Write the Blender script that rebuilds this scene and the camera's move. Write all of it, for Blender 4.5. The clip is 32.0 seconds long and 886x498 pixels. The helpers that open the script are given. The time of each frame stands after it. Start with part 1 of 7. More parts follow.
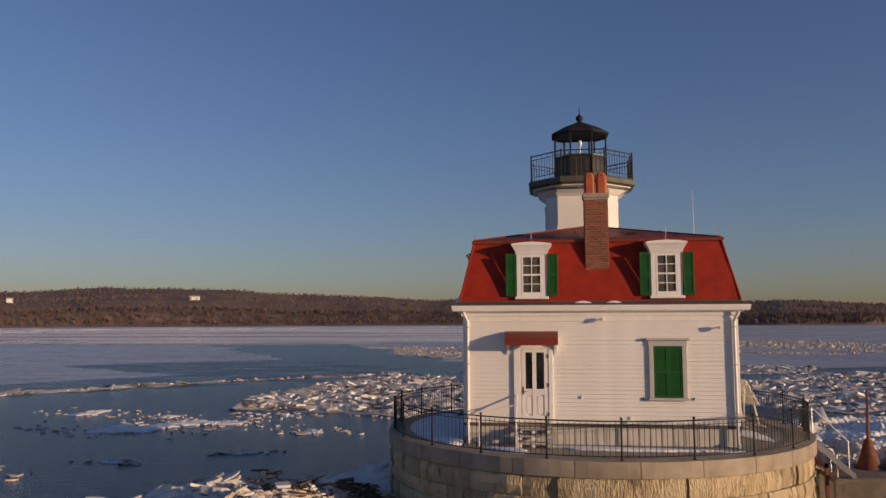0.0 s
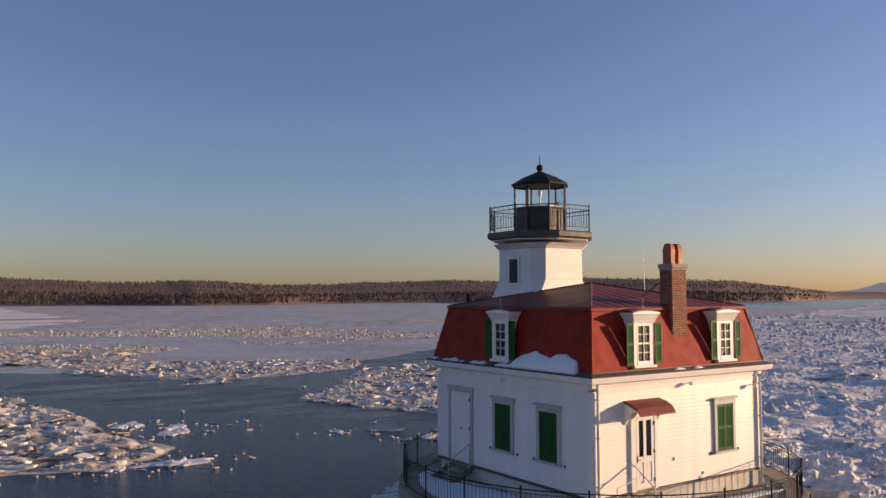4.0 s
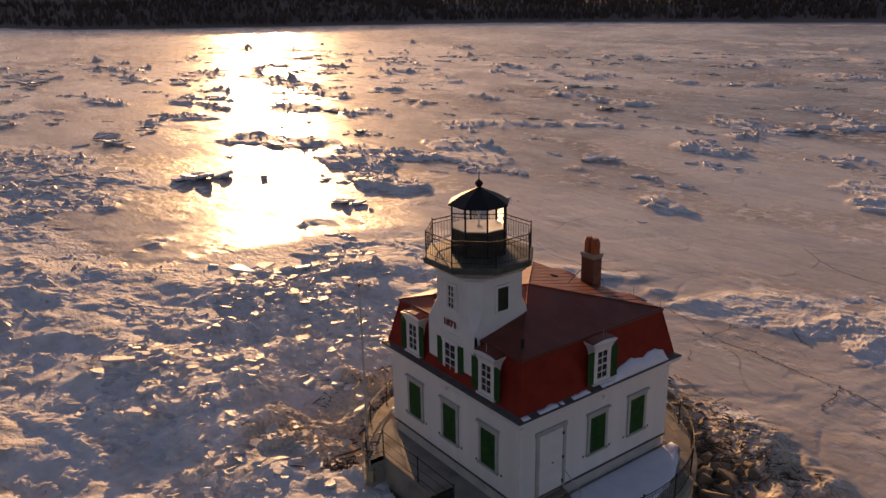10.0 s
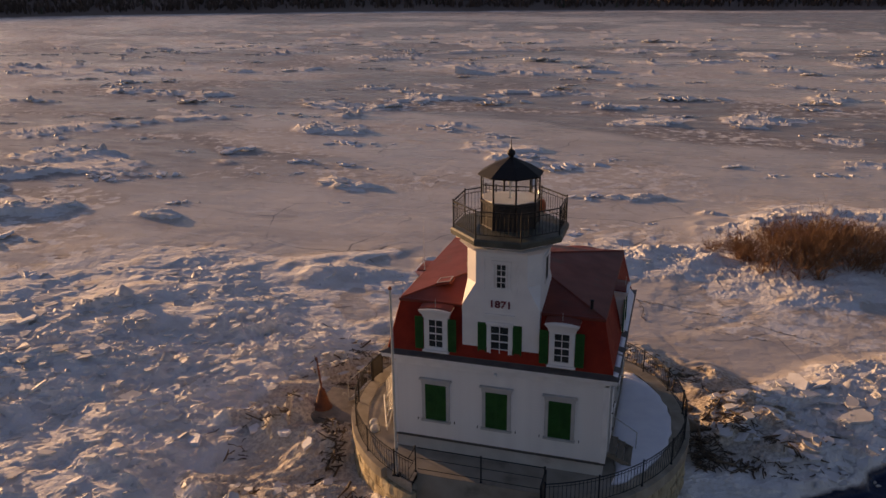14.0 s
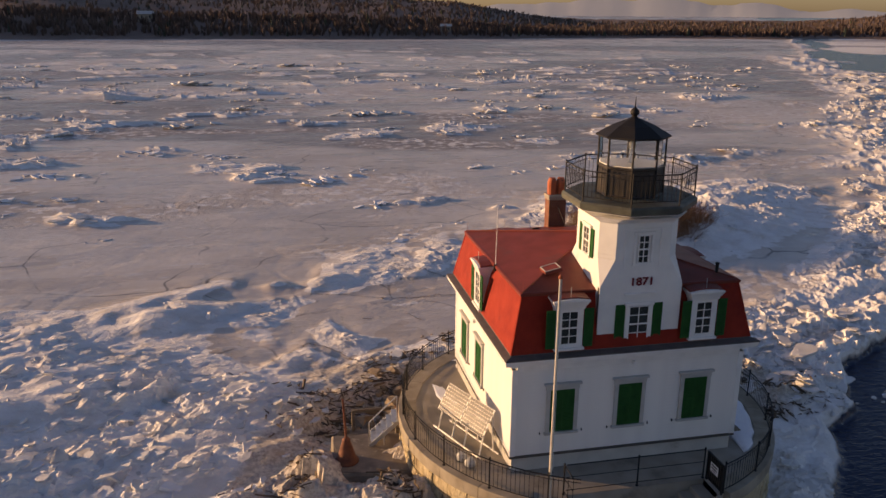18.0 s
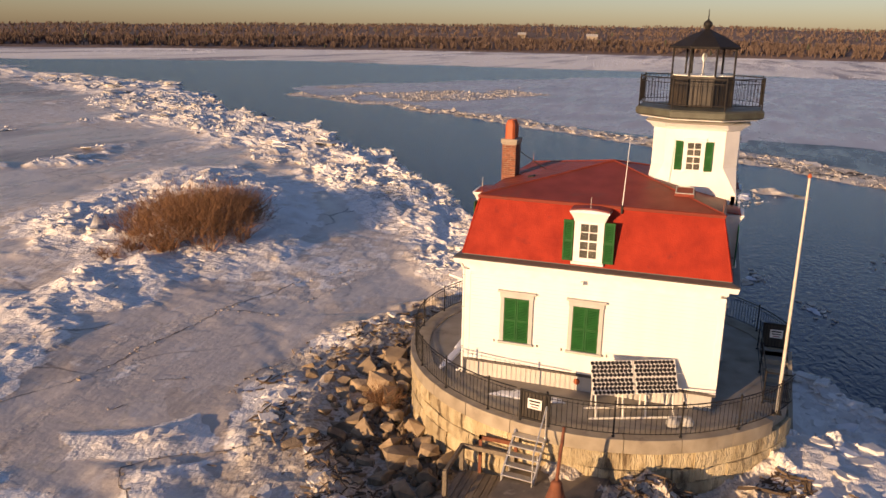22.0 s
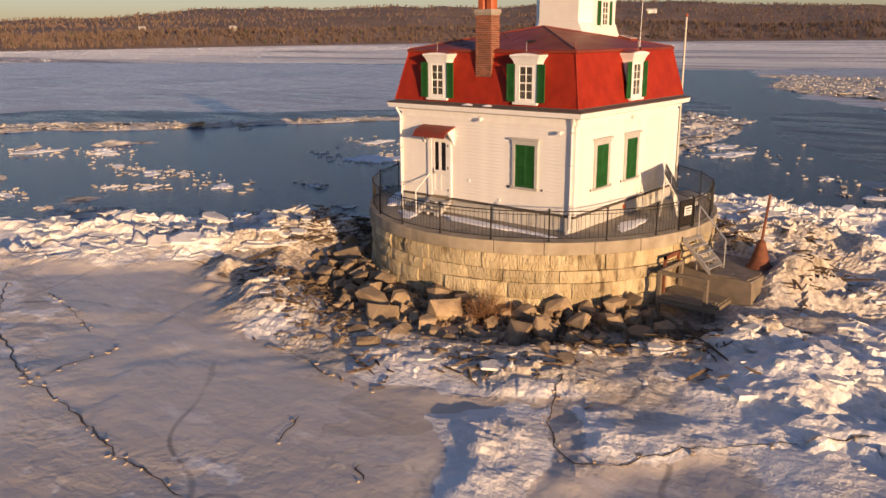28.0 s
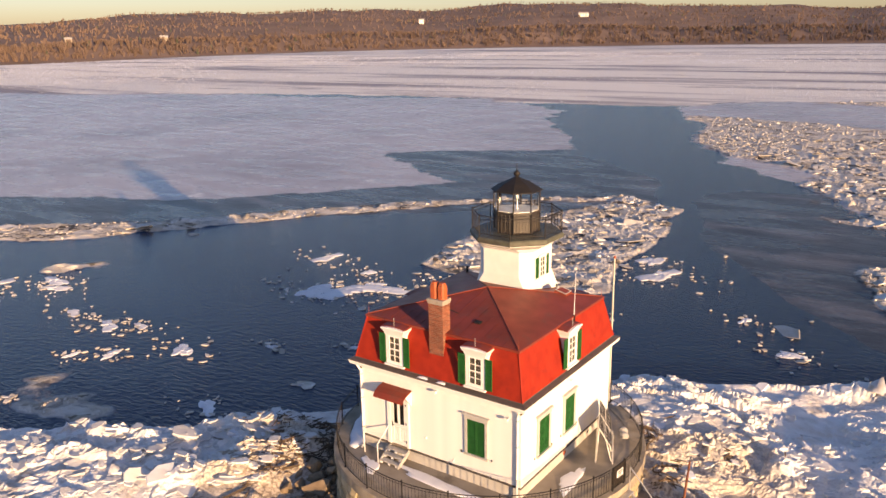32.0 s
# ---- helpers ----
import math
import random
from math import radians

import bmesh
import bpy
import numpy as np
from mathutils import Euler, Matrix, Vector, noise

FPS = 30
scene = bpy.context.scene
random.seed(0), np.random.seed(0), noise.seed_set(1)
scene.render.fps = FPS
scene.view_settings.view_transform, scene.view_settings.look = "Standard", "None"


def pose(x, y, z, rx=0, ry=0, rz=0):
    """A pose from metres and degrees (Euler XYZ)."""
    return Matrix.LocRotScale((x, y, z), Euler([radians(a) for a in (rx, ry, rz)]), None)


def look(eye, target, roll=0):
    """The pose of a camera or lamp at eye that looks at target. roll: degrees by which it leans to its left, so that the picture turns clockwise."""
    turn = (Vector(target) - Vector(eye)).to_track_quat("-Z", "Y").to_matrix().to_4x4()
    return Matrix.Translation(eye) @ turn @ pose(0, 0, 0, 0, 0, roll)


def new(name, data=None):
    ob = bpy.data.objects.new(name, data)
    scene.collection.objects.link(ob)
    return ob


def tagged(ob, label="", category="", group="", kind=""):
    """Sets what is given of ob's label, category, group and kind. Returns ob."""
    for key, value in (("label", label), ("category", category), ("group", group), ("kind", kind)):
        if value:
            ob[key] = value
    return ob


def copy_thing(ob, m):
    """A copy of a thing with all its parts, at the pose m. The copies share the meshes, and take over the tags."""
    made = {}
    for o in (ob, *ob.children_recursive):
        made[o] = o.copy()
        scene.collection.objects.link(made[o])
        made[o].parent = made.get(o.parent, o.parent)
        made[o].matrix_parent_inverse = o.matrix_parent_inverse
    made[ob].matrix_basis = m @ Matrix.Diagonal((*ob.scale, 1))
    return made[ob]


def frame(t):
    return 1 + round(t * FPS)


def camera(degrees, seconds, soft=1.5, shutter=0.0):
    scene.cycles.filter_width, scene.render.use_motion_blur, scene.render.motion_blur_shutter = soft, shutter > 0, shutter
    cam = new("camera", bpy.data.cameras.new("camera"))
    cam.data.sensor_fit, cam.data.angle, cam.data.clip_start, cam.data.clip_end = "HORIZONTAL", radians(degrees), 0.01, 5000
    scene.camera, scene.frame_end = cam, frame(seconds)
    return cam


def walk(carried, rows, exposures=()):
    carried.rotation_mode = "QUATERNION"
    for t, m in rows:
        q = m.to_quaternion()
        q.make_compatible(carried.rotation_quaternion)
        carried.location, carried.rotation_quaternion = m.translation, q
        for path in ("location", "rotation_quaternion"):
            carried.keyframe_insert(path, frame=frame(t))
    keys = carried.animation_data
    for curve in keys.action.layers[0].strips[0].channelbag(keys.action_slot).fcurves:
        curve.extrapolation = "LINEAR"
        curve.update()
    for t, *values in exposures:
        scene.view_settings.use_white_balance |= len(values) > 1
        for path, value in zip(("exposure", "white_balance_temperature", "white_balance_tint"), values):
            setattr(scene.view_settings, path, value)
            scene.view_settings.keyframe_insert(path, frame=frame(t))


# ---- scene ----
cam = camera(58.6, 32.0)
PATH = [
    (0, (-1.497, -28.044, 6.315), (-1.755, -26.069, 6.496), -0.2),
    (0.5, (-3.687, -27.990, 6.586), (-3.801, -26.002, 6.768), -0.2),
    (1, (-5.851, -27.961, 6.882), (-5.814, -25.969, 7.064), -0.2),
    (1.5, (-7.995, -27.857, 7.235), (-7.804, -25.874, 7.415), -0.2),
    (2, (-10.290, -27.518, 7.620), (-9.940, -25.557, 7.796), -0.3),
    (2.5, (-12.598, -26.957, 8.058), (-12.095, -25.028, 8.228), -0.3),
    (4.5, (-23.002, -17.649, 9.645), (-21.675, -16.154, 9.730), 0.0),
    (5, (-25.173, -14.514, 10.401), (-23.663, -13.203, 10.438), 0.1),
    (5.5, (-27.423, -11.255, 11.188), (-25.740, -10.174, 11.182), -0.1),
    (6, (-29.269, -7.433, 12.163), (-27.449, -6.607, 12.101), -0.3),
    (6.5, (-30.166, -3.602, 13.302), (-28.250, -3.042, 13.171), -0.4),
    (7, (-30.156, 0.113, 14.577), (-28.194, 0.430, 14.356), -0.3),
    (7.5, (-29.510, 3.722, 16.022), (-27.532, 3.737, 15.724), -0.6),
    (8, (-28.748, 7.456, 17.573), (-26.810, 7.181, 17.161), -0.7),
    (8.5, (-28.010, 11.277, 18.966), (-26.151, 10.740, 18.459), -1.0),
    (9, (-26.641, 14.730, 19.888), (-24.868, 14.007, 19.310), -0.9),
    (9.5, (-24.377, 17.742, 20.452), (-22.731, 16.783, 19.842), -1.1),
    (10, (-21.819, 20.276, 20.691), (-20.286, 19.147, 20.077), -1.1),
    (10.5, (-19.430, 22.174, 20.777), (-18.022, 20.898, 20.153), -1.2),
    (11, (-17.257, 23.710, 20.671), (-15.981, 22.323, 20.000), -1.0),
    (11.5, (-15.268, 25.012, 20.559), (-14.140, 23.516, 19.859), -0.8),
    (12, (-13.514, 26.170, 20.499), (-12.520, 24.580, 19.806), -1.0),
    (12.5, (-11.793, 27.166, 20.334), (-10.915, 25.502, 19.656), -1.0),
    (13, (-9.894, 28.100, 20.152), (-9.133, 26.374, 19.486), -0.8),
    (13.5, (-7.883, 28.872, 20.031), (-7.225, 27.101, 19.374), -0.8),
    (15.5, (0.823, 29.088, 18.972), (1.058, 27.200, 18.355), -0.3),
    (16, (2.933, 28.419, 18.583), (3.038, 26.516, 17.977), -0.1),
    (16.5, (4.916, 27.719, 18.222), (4.877, 25.807, 17.635), -0.0),
    (17, (6.824, 27.050, 17.806), (6.643, 25.145, 17.224), 0.1),
    (17.5, (8.876, 26.474, 17.447), (8.588, 24.583, 16.863), 0.3),
    (18, (10.876, 25.716, 17.124), (10.479, 23.842, 16.548), 0.4),
    (18.5, (12.957, 24.571, 16.750), (12.428, 22.723, 16.197), 0.5),
    (19, (15.270, 22.829, 16.384), (14.577, 21.036, 15.831), 0.6),
    (19.5, (17.507, 20.419, 16.054), (16.604, 18.723, 15.498), 0.5),
    (20, (19.598, 17.448, 15.762), (18.477, 15.888, 15.203), 0.6),
    (20.5, (21.683, 13.852, 15.389), (20.314, 12.503, 14.836), 1.1),
    (21, (23.806, 10.321, 14.926), (22.222, 9.228, 14.383), 1.3),
    (21.5, (25.969, 6.859, 14.272), (24.225, 6.036, 13.743), 1.5),
    (22, (27.585, 3.287, 13.667), (25.759, 2.659, 13.144), 1.1),
    (22.5, (28.182, -0.953, 13.157), (26.299, -1.379, 12.632), 1.0),
    (23, (27.561, -4.657, 12.713), (25.636, -4.785, 12.184), 0.6),
    (23.5, (25.928, -8.620, 12.360), (24.011, -8.425, 11.823), -0.3),
    (24, (24.137, -12.336, 11.709), (22.258, -11.908, 11.172), 0.0),
    (24.5, (22.282, -15.675, 11.009), (20.478, -14.994, 10.479), 0.7),
    (26.5, (18.288, -25.952, 9.302), (16.832, -24.678, 8.794), -0.3),
    (27, (17.707, -26.830, 9.048), (16.331, -25.471, 8.538), -0.4),
    (27.5, (17.524, -27.109, 9.043), (16.233, -25.673, 8.521), -0.5),
    (28, (17.521, -27.040, 9.276), (16.279, -25.562, 8.754), -0.5),
    (28.5, (17.321, -27.030, 9.961), (16.114, -25.525, 9.435), -0.5),
    (29, (17.223, -27.053, 11.144), (16.033, -25.534, 10.618), -0.6),
    (29.5, (17.201, -27.139, 12.606), (16.024, -25.609, 12.081), -0.7),
    (30, (17.215, -27.316, 14.249), (16.052, -25.776, 13.721), -0.7),
    (30.5, (17.271, -27.449, 15.797), (16.117, -25.903, 15.270), -0.8),
    (31, (17.310, -27.510, 17.324), (16.165, -25.957, 16.797), -0.9),
    (31.5, (17.366, -27.502, 18.813), (16.229, -25.943, 18.285), -1.0),
    (32, (17.385, -27.514, 20.265), (16.261, -25.947, 19.735), -1.0),
]
EXPO = [(0, -0.3, 6900, 19), (2.5, 0.05, 7000, 19), (4.8, 0.5, 7700, 22), (6, 0.62, 9100, 38), (7, 0.62, 9700, 34), (8, 0.52, 9900, 31), (9, 0.42, 10200, 30), (10.3, -0.1, 10700, 30), (11.2, -0.4, 11100, 31), (12, -0.36, 10400, 30), (13.5, -0.08, 9700, 28), (16, 0.12, 9100, 25), (18, 0.30, 8600, 22), (21, 0.42, 8000, 20), (24.5, 0.38, 7850, 20), (28, 0.35, 7900, 20), (30, 0.5, 7950, 20), (32, 0.98, 7900, 19)]
walk(cam, [(t, look(eye, target, roll)) for t, eye, target, roll in PATH], EXPO)

# ---- light and sky ----
SUN_EL, SUN_AZ = 7.0, -24.4
sun_dir = Vector((math.cos(radians(SUN_EL)) * math.cos(radians(SUN_AZ)), math.cos(radians(SUN_EL)) * math.sin(radians(SUN_AZ)), math.sin(radians(SUN_EL))))
world = bpy.data.worlds.new("sky")
scene.world = world
world.use_nodes = True
wn = world.node_tree.nodes
sky = wn.new("ShaderNodeTexSky")
sky.sky_type = "NISHITA"
sky.sun_disc = False
sky.sun_elevation, sky.sun_rotation = radians(SUN_EL), radians(90 - SUN_AZ)
sky.air_density, sky.dust_density, sky.ozone_density = 1.0, 0.7, 3.2
tint = wn.new("ShaderNodeMix")
tint.data_type, tint.blend_type = "RGBA", "MULTIPLY"
tint.inputs[0].default_value, tint.inputs[7].default_value = 1.0, (1.0, 0.91, 1.05, 1)
world.node_tree.links.new(sky.outputs[0], tint.inputs[6])
world.node_tree.links.new(tint.outputs[2], wn["Background"].inputs[0])
wn["Background"].inputs[1].default_value = 0.14
sun_data = bpy.data.lights.new("sun", "SUN")
sun_data.energy, sun_data.angle, sun_data.color = 5.0, radians(0.53), (1.0, 0.73, 0.455)
sun = new("sun", sun_data)
sun.matrix_world = look(sun_dir * 100, (0, 0, 0))

# ---- noise on arrays ----


def hash2(ix, iy, seed):
    h = (ix.astype(np.int64) * 374761393 + iy.astype(np.int64) * 668265263 + seed * 974634777) & 0xFFFFFFFF
    h = ((h ^ (h >> 13)) * 1274126177) & 0xFFFFFFFF
    h = ((h ^ (h >> 16)) * 2246822519) & 0xFFFFFFFF
    return ((h ^ (h >> 15)) & 0xFFFFFF) / float(0x1000000)


def vnoise(x, y, seed=0):
    ix, iy = np.floor(x), np.floor(y)
    fx, fy = x - ix, y - iy
    fx, fy = fx * fx * (3 - 2 * fx), fy * fy * (3 - 2 * fy)
    a, b = hash2(ix, iy, seed), hash2(ix + 1, iy, seed)
    c, d = hash2(ix, iy + 1, seed), hash2(ix + 1, iy + 1, seed)
    return (a + (b - a) * fx) * (1 - fy) + (c + (d - c) * fx) * fy


def fbm(x, y, seed=0, octaves=4):
    out, amp, tot = 0.0, 1.0, 0.0
    for o in range(octaves):
        out, tot = out + amp * vnoise(x * 2 ** o + 17.3 * o, y * 2 ** o - 9.1 * o, seed + o), tot + amp
        amp *= 0.5
    return out / tot


def slabs(x, y, size, seed, tilt):
    """Heights of tilted plates, one for each jittered cell, and the distance to the joint."""
    u, v = x / size, y / size
    ix, iy = np.floor(u), np.floor(v)
    best, second, hgt = np.full(x.shape, 9.0), np.full(x.shape, 9.0), np.zeros(x.shape)
    for dx in (-1, 0, 1):
        for dy in (-1, 0, 1):
            cx, cy = ix + dx, iy + dy
            px, py = cx + hash2(cx, cy, seed), cy + hash2(cx, cy, seed + 1)
            ang, k = hash2(cx, cy, seed + 2) * 6.2832, hash2(cx, cy, seed + 3)
            ex, ey = u - px, v - py
            d = np.hypot(ex, ey)
            h = k * 0.8 + (k * k) * tilt * (ex * np.cos(ang) + ey * np.sin(ang))
            near = d < best
            second = np.where(near, best, np.minimum(second, d))
            hgt, best = np.where(near, h, hgt), np.where(near, d, best)
    return hgt, second - best


def ledges(n, steps, run=0.72):
    """A height field cut into layered plates with steep broken edges."""
    t = n * steps
    f = t - np.floor(t)
    u = np.clip((f - run) / (1 - run), 0, 1)
    return (np.floor(t) + 0.18 * f + 0.82 * u * u * (3 - 2 * u)) / steps


def smooth(a, b, x):
    t = np.clip((x - a) / (b - a), 0, 1)
    return t * t * (3 - 2 * t)


# ---- materials ----
MATS = {}


def material(name, colour, colour2=None, rough=0.6, scale=4.0, fine=60.0, bump=0.1, metal=0.0, spots=None, spot_scale=0.7, spot_at=0.6, per_object=0.0, per_island=0.0, dist=0.02, spec=0.5, rough_var=0.12, stretch=(1, 1, 1)):
    m = bpy.data.materials.new(name)
    m.use_nodes = True
    nt = m.node_tree
    n, l = nt.nodes, nt.links
    b = n["Principled BSDF"]
    co = n.new("ShaderNodeTexCoord")
    mp = n.new("ShaderNodeMapping")
    mp.inputs["Scale"].default_value = stretch
    l.new(co.outputs["Object"], mp.inputs["Vector"])
    a = n.new("ShaderNodeTexNoise")
    a.inputs["Scale"].default_value, a.inputs["Detail"].default_value = scale, 6
    l.new(mp.outputs[0], a.inputs["Vector"])
    mix = n.new("ShaderNodeMix")
    mix.data_type = "RGBA"
    c2 = colour2 or tuple(c * 0.78 for c in colour)
    mix.inputs[6].default_value, mix.inputs[7].default_value = (*colour, 1), (*c2, 1)
    ramp = n.new("ShaderNodeMapRange")
    ramp.inputs[1].default_value, ramp.inputs[2].default_value = 0.35, 0.7
    l.new(a.outputs["Fac"], ramp.inputs[0])
    l.new(ramp.outputs[0], mix.inputs[0])
    out = mix.outputs[2]
    if spots:
        s = n.new("ShaderNodeTexNoise")
        s.inputs["Scale"].default_value, s.inputs["Detail"].default_value, s.inputs["Roughness"].default_value = spot_scale, 8, 0.65
        l.new(mp.outputs[0], s.inputs["Vector"])
        r2 = n.new("ShaderNodeMapRange")
        r2.inputs[1].default_value, r2.inputs[2].default_value = spot_at, spot_at + 0.12
        l.new(s.outputs["Fac"], r2.inputs[0])
        m2 = n.new("ShaderNodeMix")
        m2.data_type = "RGBA"
        l.new(r2.outputs[0], m2.inputs[0])
        l.new(out, m2.inputs[6])
        m2.inputs[7].default_value = (*spots, 1)
        out = m2.outputs[2]
    if per_object or per_island:
        src = n.new("ShaderNodeObjectInfo").outputs["Random"] if per_object else n.new("ShaderNodeNewGeometry").outputs["Random Per Island"]
        amt = per_object or per_island
        mr = n.new("ShaderNodeMapRange")
        mr.inputs[3].default_value, mr.inputs[4].default_value = 1 - amt, 1 + amt * 0.6
        l.new(src, mr.inputs[0])
        hs = n.new("ShaderNodeHueSaturation")
        l.new(mr.outputs[0], hs.inputs["Value"])
        l.new(out, hs.inputs["Color"])
        out = hs.outputs[0]
    l.new(out, b.inputs["Base Color"])
    f = n.new("ShaderNodeTexNoise")
    f.inputs["Scale"].default_value, f.inputs["Detail"].default_value = fine, 4
    l.new(mp.outputs[0], f.inputs["Vector"])
    rr = n.new("ShaderNodeMapRange")
    rr.inputs[3].default_value, rr.inputs[4].default_value = max(0.03, rough - rough_var), min(1, rough + rough_var)
    l.new(a.outputs["Fac"], rr.inputs[0])
    l.new(rr.outputs[0], b.inputs["Roughness"])
    bp = n.new("ShaderNodeBump")
    bp.inputs["Strength"].default_value, bp.inputs["Distance"].default_value = bump, dist
    add = n.new("ShaderNodeMath")
    l.new(f.outputs["Fac"], add.inputs[0])
    l.new(a.outputs["Fac"], add.inputs[1])
    l.new(add.outputs[0], bp.inputs["Height"])
    l.new(bp.outputs[0], b.inputs["Normal"])
    b.inputs["Metallic"].default_value = metal
    b.inputs["Specular IOR Level"].default_value = spec
    MATS[name] = m
    return m


white = material("white_paint", (0.80, 0.78, 0.73), (0.72, 0.70, 0.66), 0.45, 1.5, 40, 0.08, spots=(0.60, 0.56, 0.50), spot_scale=1.3, spot_at=0.68)
trim = material("white_trim", (0.82, 0.80, 0.76), (0.74, 0.72, 0.68), 0.4, 2.5, 50, 0.06)
grey_trim = material("grey_trim", (0.47, 0.46, 0.43), (0.40, 0.39, 0.365), 0.5, 3, 50, 0.08)
green = material("green_paint", (0.012, 0.094, 0.022), (0.009, 0.068, 0.017), 0.6, 3, 60, 0.06, spec=0.2)
red_roof = material("red_shingle", (0.33, 0.027, 0.011), (0.24, 0.019, 0.010), 0.7, 2.2, 26, 0.5, spots=(0.20, 0.018, 0.012), spot_scale=1.8, spot_at=0.6, dist=0.03, spec=0.2)
red_metal = material("red_metal_roof", (0.23, 0.043, 0.025), (0.17, 0.034, 0.022), 0.5, 1.2, 14, 0.12, spots=(0.15, 0.05, 0.035), spot_scale=0.8, spot_at=0.55, spec=0.25)
black = material("black_iron", (0.014, 0.013, 0.013), (0.022, 0.019, 0.017), 0.6, 5, 60, 0.15, spec=0.25)
lantern_paint = material("black_lantern_paint", (0.022, 0.019, 0.017), (0.05, 0.038, 0.027), 0.4, 2.5, 30, 0.15, spots=(0.075, 0.052, 0.034), spot_scale=3, spot_at=0.6)
deck_copper = material("weathered_deck", (0.10, 0.105, 0.075), (0.055, 0.052, 0.04), 0.55, 2.5, 40, 0.15)
brick_mat = material("red_brick", (0.27, 0.085, 0.042), (0.19, 0.058, 0.032), 0.8, 9, 80, 0.35, per_object=0.4, spots=(0.32, 0.15, 0.09), spot_scale=7, spot_at=0.62)
mortar = material("mortar", (0.36, 0.31, 0.25), None, 0.9, 12, 90, 0.3)
terracotta = material("terracotta", (0.44, 0.10, 0.03), (0.33, 0.07, 0.025), 0.6, 4, 50, 0.15, spots=(0.22, 0.08, 0.05), spot_scale=3, spot_at=0.62)
concrete = material("concrete", (0.33, 0.29, 0.235), (0.25, 0.215, 0.17), 0.75, 1.1, 35, 0.25, spots=(0.17, 0.145, 0.115), spot_scale=0.55, spot_at=0.56, rough_var=0.25)
coping_mat = material("coping_concrete", (0.38, 0.325, 0.245), (0.26, 0.215, 0.155), 0.8, 1.6, 40, 0.3, per_object=0.12, spots=(0.22, 0.18, 0.14), spot_scale=1.2, spot_at=0.6)
stone_mat = material("granite_block", (0.62, 0.52, 0.335), (0.42, 0.325, 0.19), 0.85, 1.9, 15, 1.0, per_object=0.24, spots=(0.16, 0.11, 0.06), spot_scale=1.7, spot_at=0.535, dist=0.1, stretch=(1.5, 1.5, 0.34))
rock_mat = material("rock", (0.38, 0.28, 0.175), (0.20, 0.145, 0.095), 0.85, 2.2, 24, 0.7, per_object=0.4, spots=(0.38, 0.32, 0.24), spot_scale=2, spot_at=0.62, dist=0.05)
rust = material("rusted_iron", (0.20, 0.065, 0.03), (0.12, 0.04, 0.022), 0.8, 5, 50, 0.4, spots=(0.08, 0.03, 0.02), spot_scale=4, spot_at=0.58)
wood = material("weathered_wood", (0.25, 0.205, 0.15), (0.15, 0.12, 0.088), 0.8, 3, 40, 0.4, per_object=0.25, stretch=(1, 6, 6))
aluminium = material("aluminium", (0.62, 0.61, 0.58), (0.5, 0.49, 0.47), 0.35, 6, 80, 0.08, metal=0.6)
galvanised = material("painted_pole", (0.62, 0.58, 0.49), (0.50, 0.46, 0.38), 0.4, 4, 60, 0.08)
snow_mat = material("snow", (0.86, 0.87, 0.90), (0.78, 0.79, 0.84), 0.7, 1.6, 18, 0.35, dist=0.06, spec=0.1)
slab_mat = material("ice_slab", (0.76, 0.75, 0.73), (0.60, 0.58, 0.55), 0.5, 1.0, 14, 0.5, per_island=0.22, spots=(0.54, 0.45, 0.32), spot_scale=0.5, spot_at=0.60, dist=0.06, spec=0.15)
floe_mat = material("ice_floe", (0.80, 0.80, 0.81), (0.64, 0.66, 0.70), 0.5, 0.8, 10, 0.5, per_object=0.1, spots=(0.50, 0.42, 0.32), spot_scale=0.5, spot_at=0.6, dist=0.06, spec=0.15)
brash_mat = material("brash_ice", (0.70, 0.65, 0.58), (0.48, 0.415, 0.33), 0.6, 0.8, 14, 0.4, per_island=0.3, spots=(0.76, 0.74, 0.72), spot_scale=0.3, spot_at=0.55, dist=0.05, spec=0.15)
glass = bpy.data.materials.new("window_glass")
glass.use_nodes = True
gb = glass.node_tree.nodes["Principled BSDF"]
gb.inputs["Base Color"].default_value = (0.9, 0.93, 0.92, 1)
gb.inputs["Roughness"].default_value = 0.03
gb.inputs["Transmission Weight"].default_value = 1.0
gb.inputs["IOR"].default_value = 1.12
# dark colour that stands in for the shade behind panes and in openings
interior = material("interior_shade", (0.05, 0.045, 0.04), (0.03, 0.028, 0.026), 0.8, 2, 20, 0.1)
cell_mat = material("solar_cell", (0.015, 0.013, 0.014), (0.022, 0.018, 0.018), 0.5, 5, 60, 0.02, spec=0.15)
panel_white = material("panel_backing", (0.82, 0.79, 0.71), (0.74, 0.70, 0.62), 0.65, 5, 60, 0.03)
for mt in (cell_mat, panel_white):
    mt.node_tree.nodes["Principled BSDF"].inputs["Coat Weight"].default_value = 0.3
    mt.node_tree.nodes["Principled BSDF"].inputs["Coat Roughness"].default_value = 0.23
sign_white = material("sign_white", (0.78, 0.77, 0.74), (0.70, 0.69, 0.66), 0.4, 6, 60, 0.05)
sign_red = material("sign_red", (0.20, 0.014, 0.022), (0.16, 0.012, 0.018), 0.5, 6, 60, 0.05)
bush_mat = material("bare_twigs", (0.27, 0.135, 0.062), (0.17, 0.085, 0.042), 0.85, 2, 30, 0.2, per_island=0.35)
woods_mat = material("bare_woods", (0.18, 0.128, 0.104), (0.135, 0.097, 0.08), 0.95, 0.012, 0.6, 0.2, per_island=0.3, spec=0.1)
pine_mat = material("pine_woods", (0.06, 0.068, 0.042), (0.045, 0.055, 0.035), 0.9, 0.03, 0.6, 0.2, per_island=0.3)
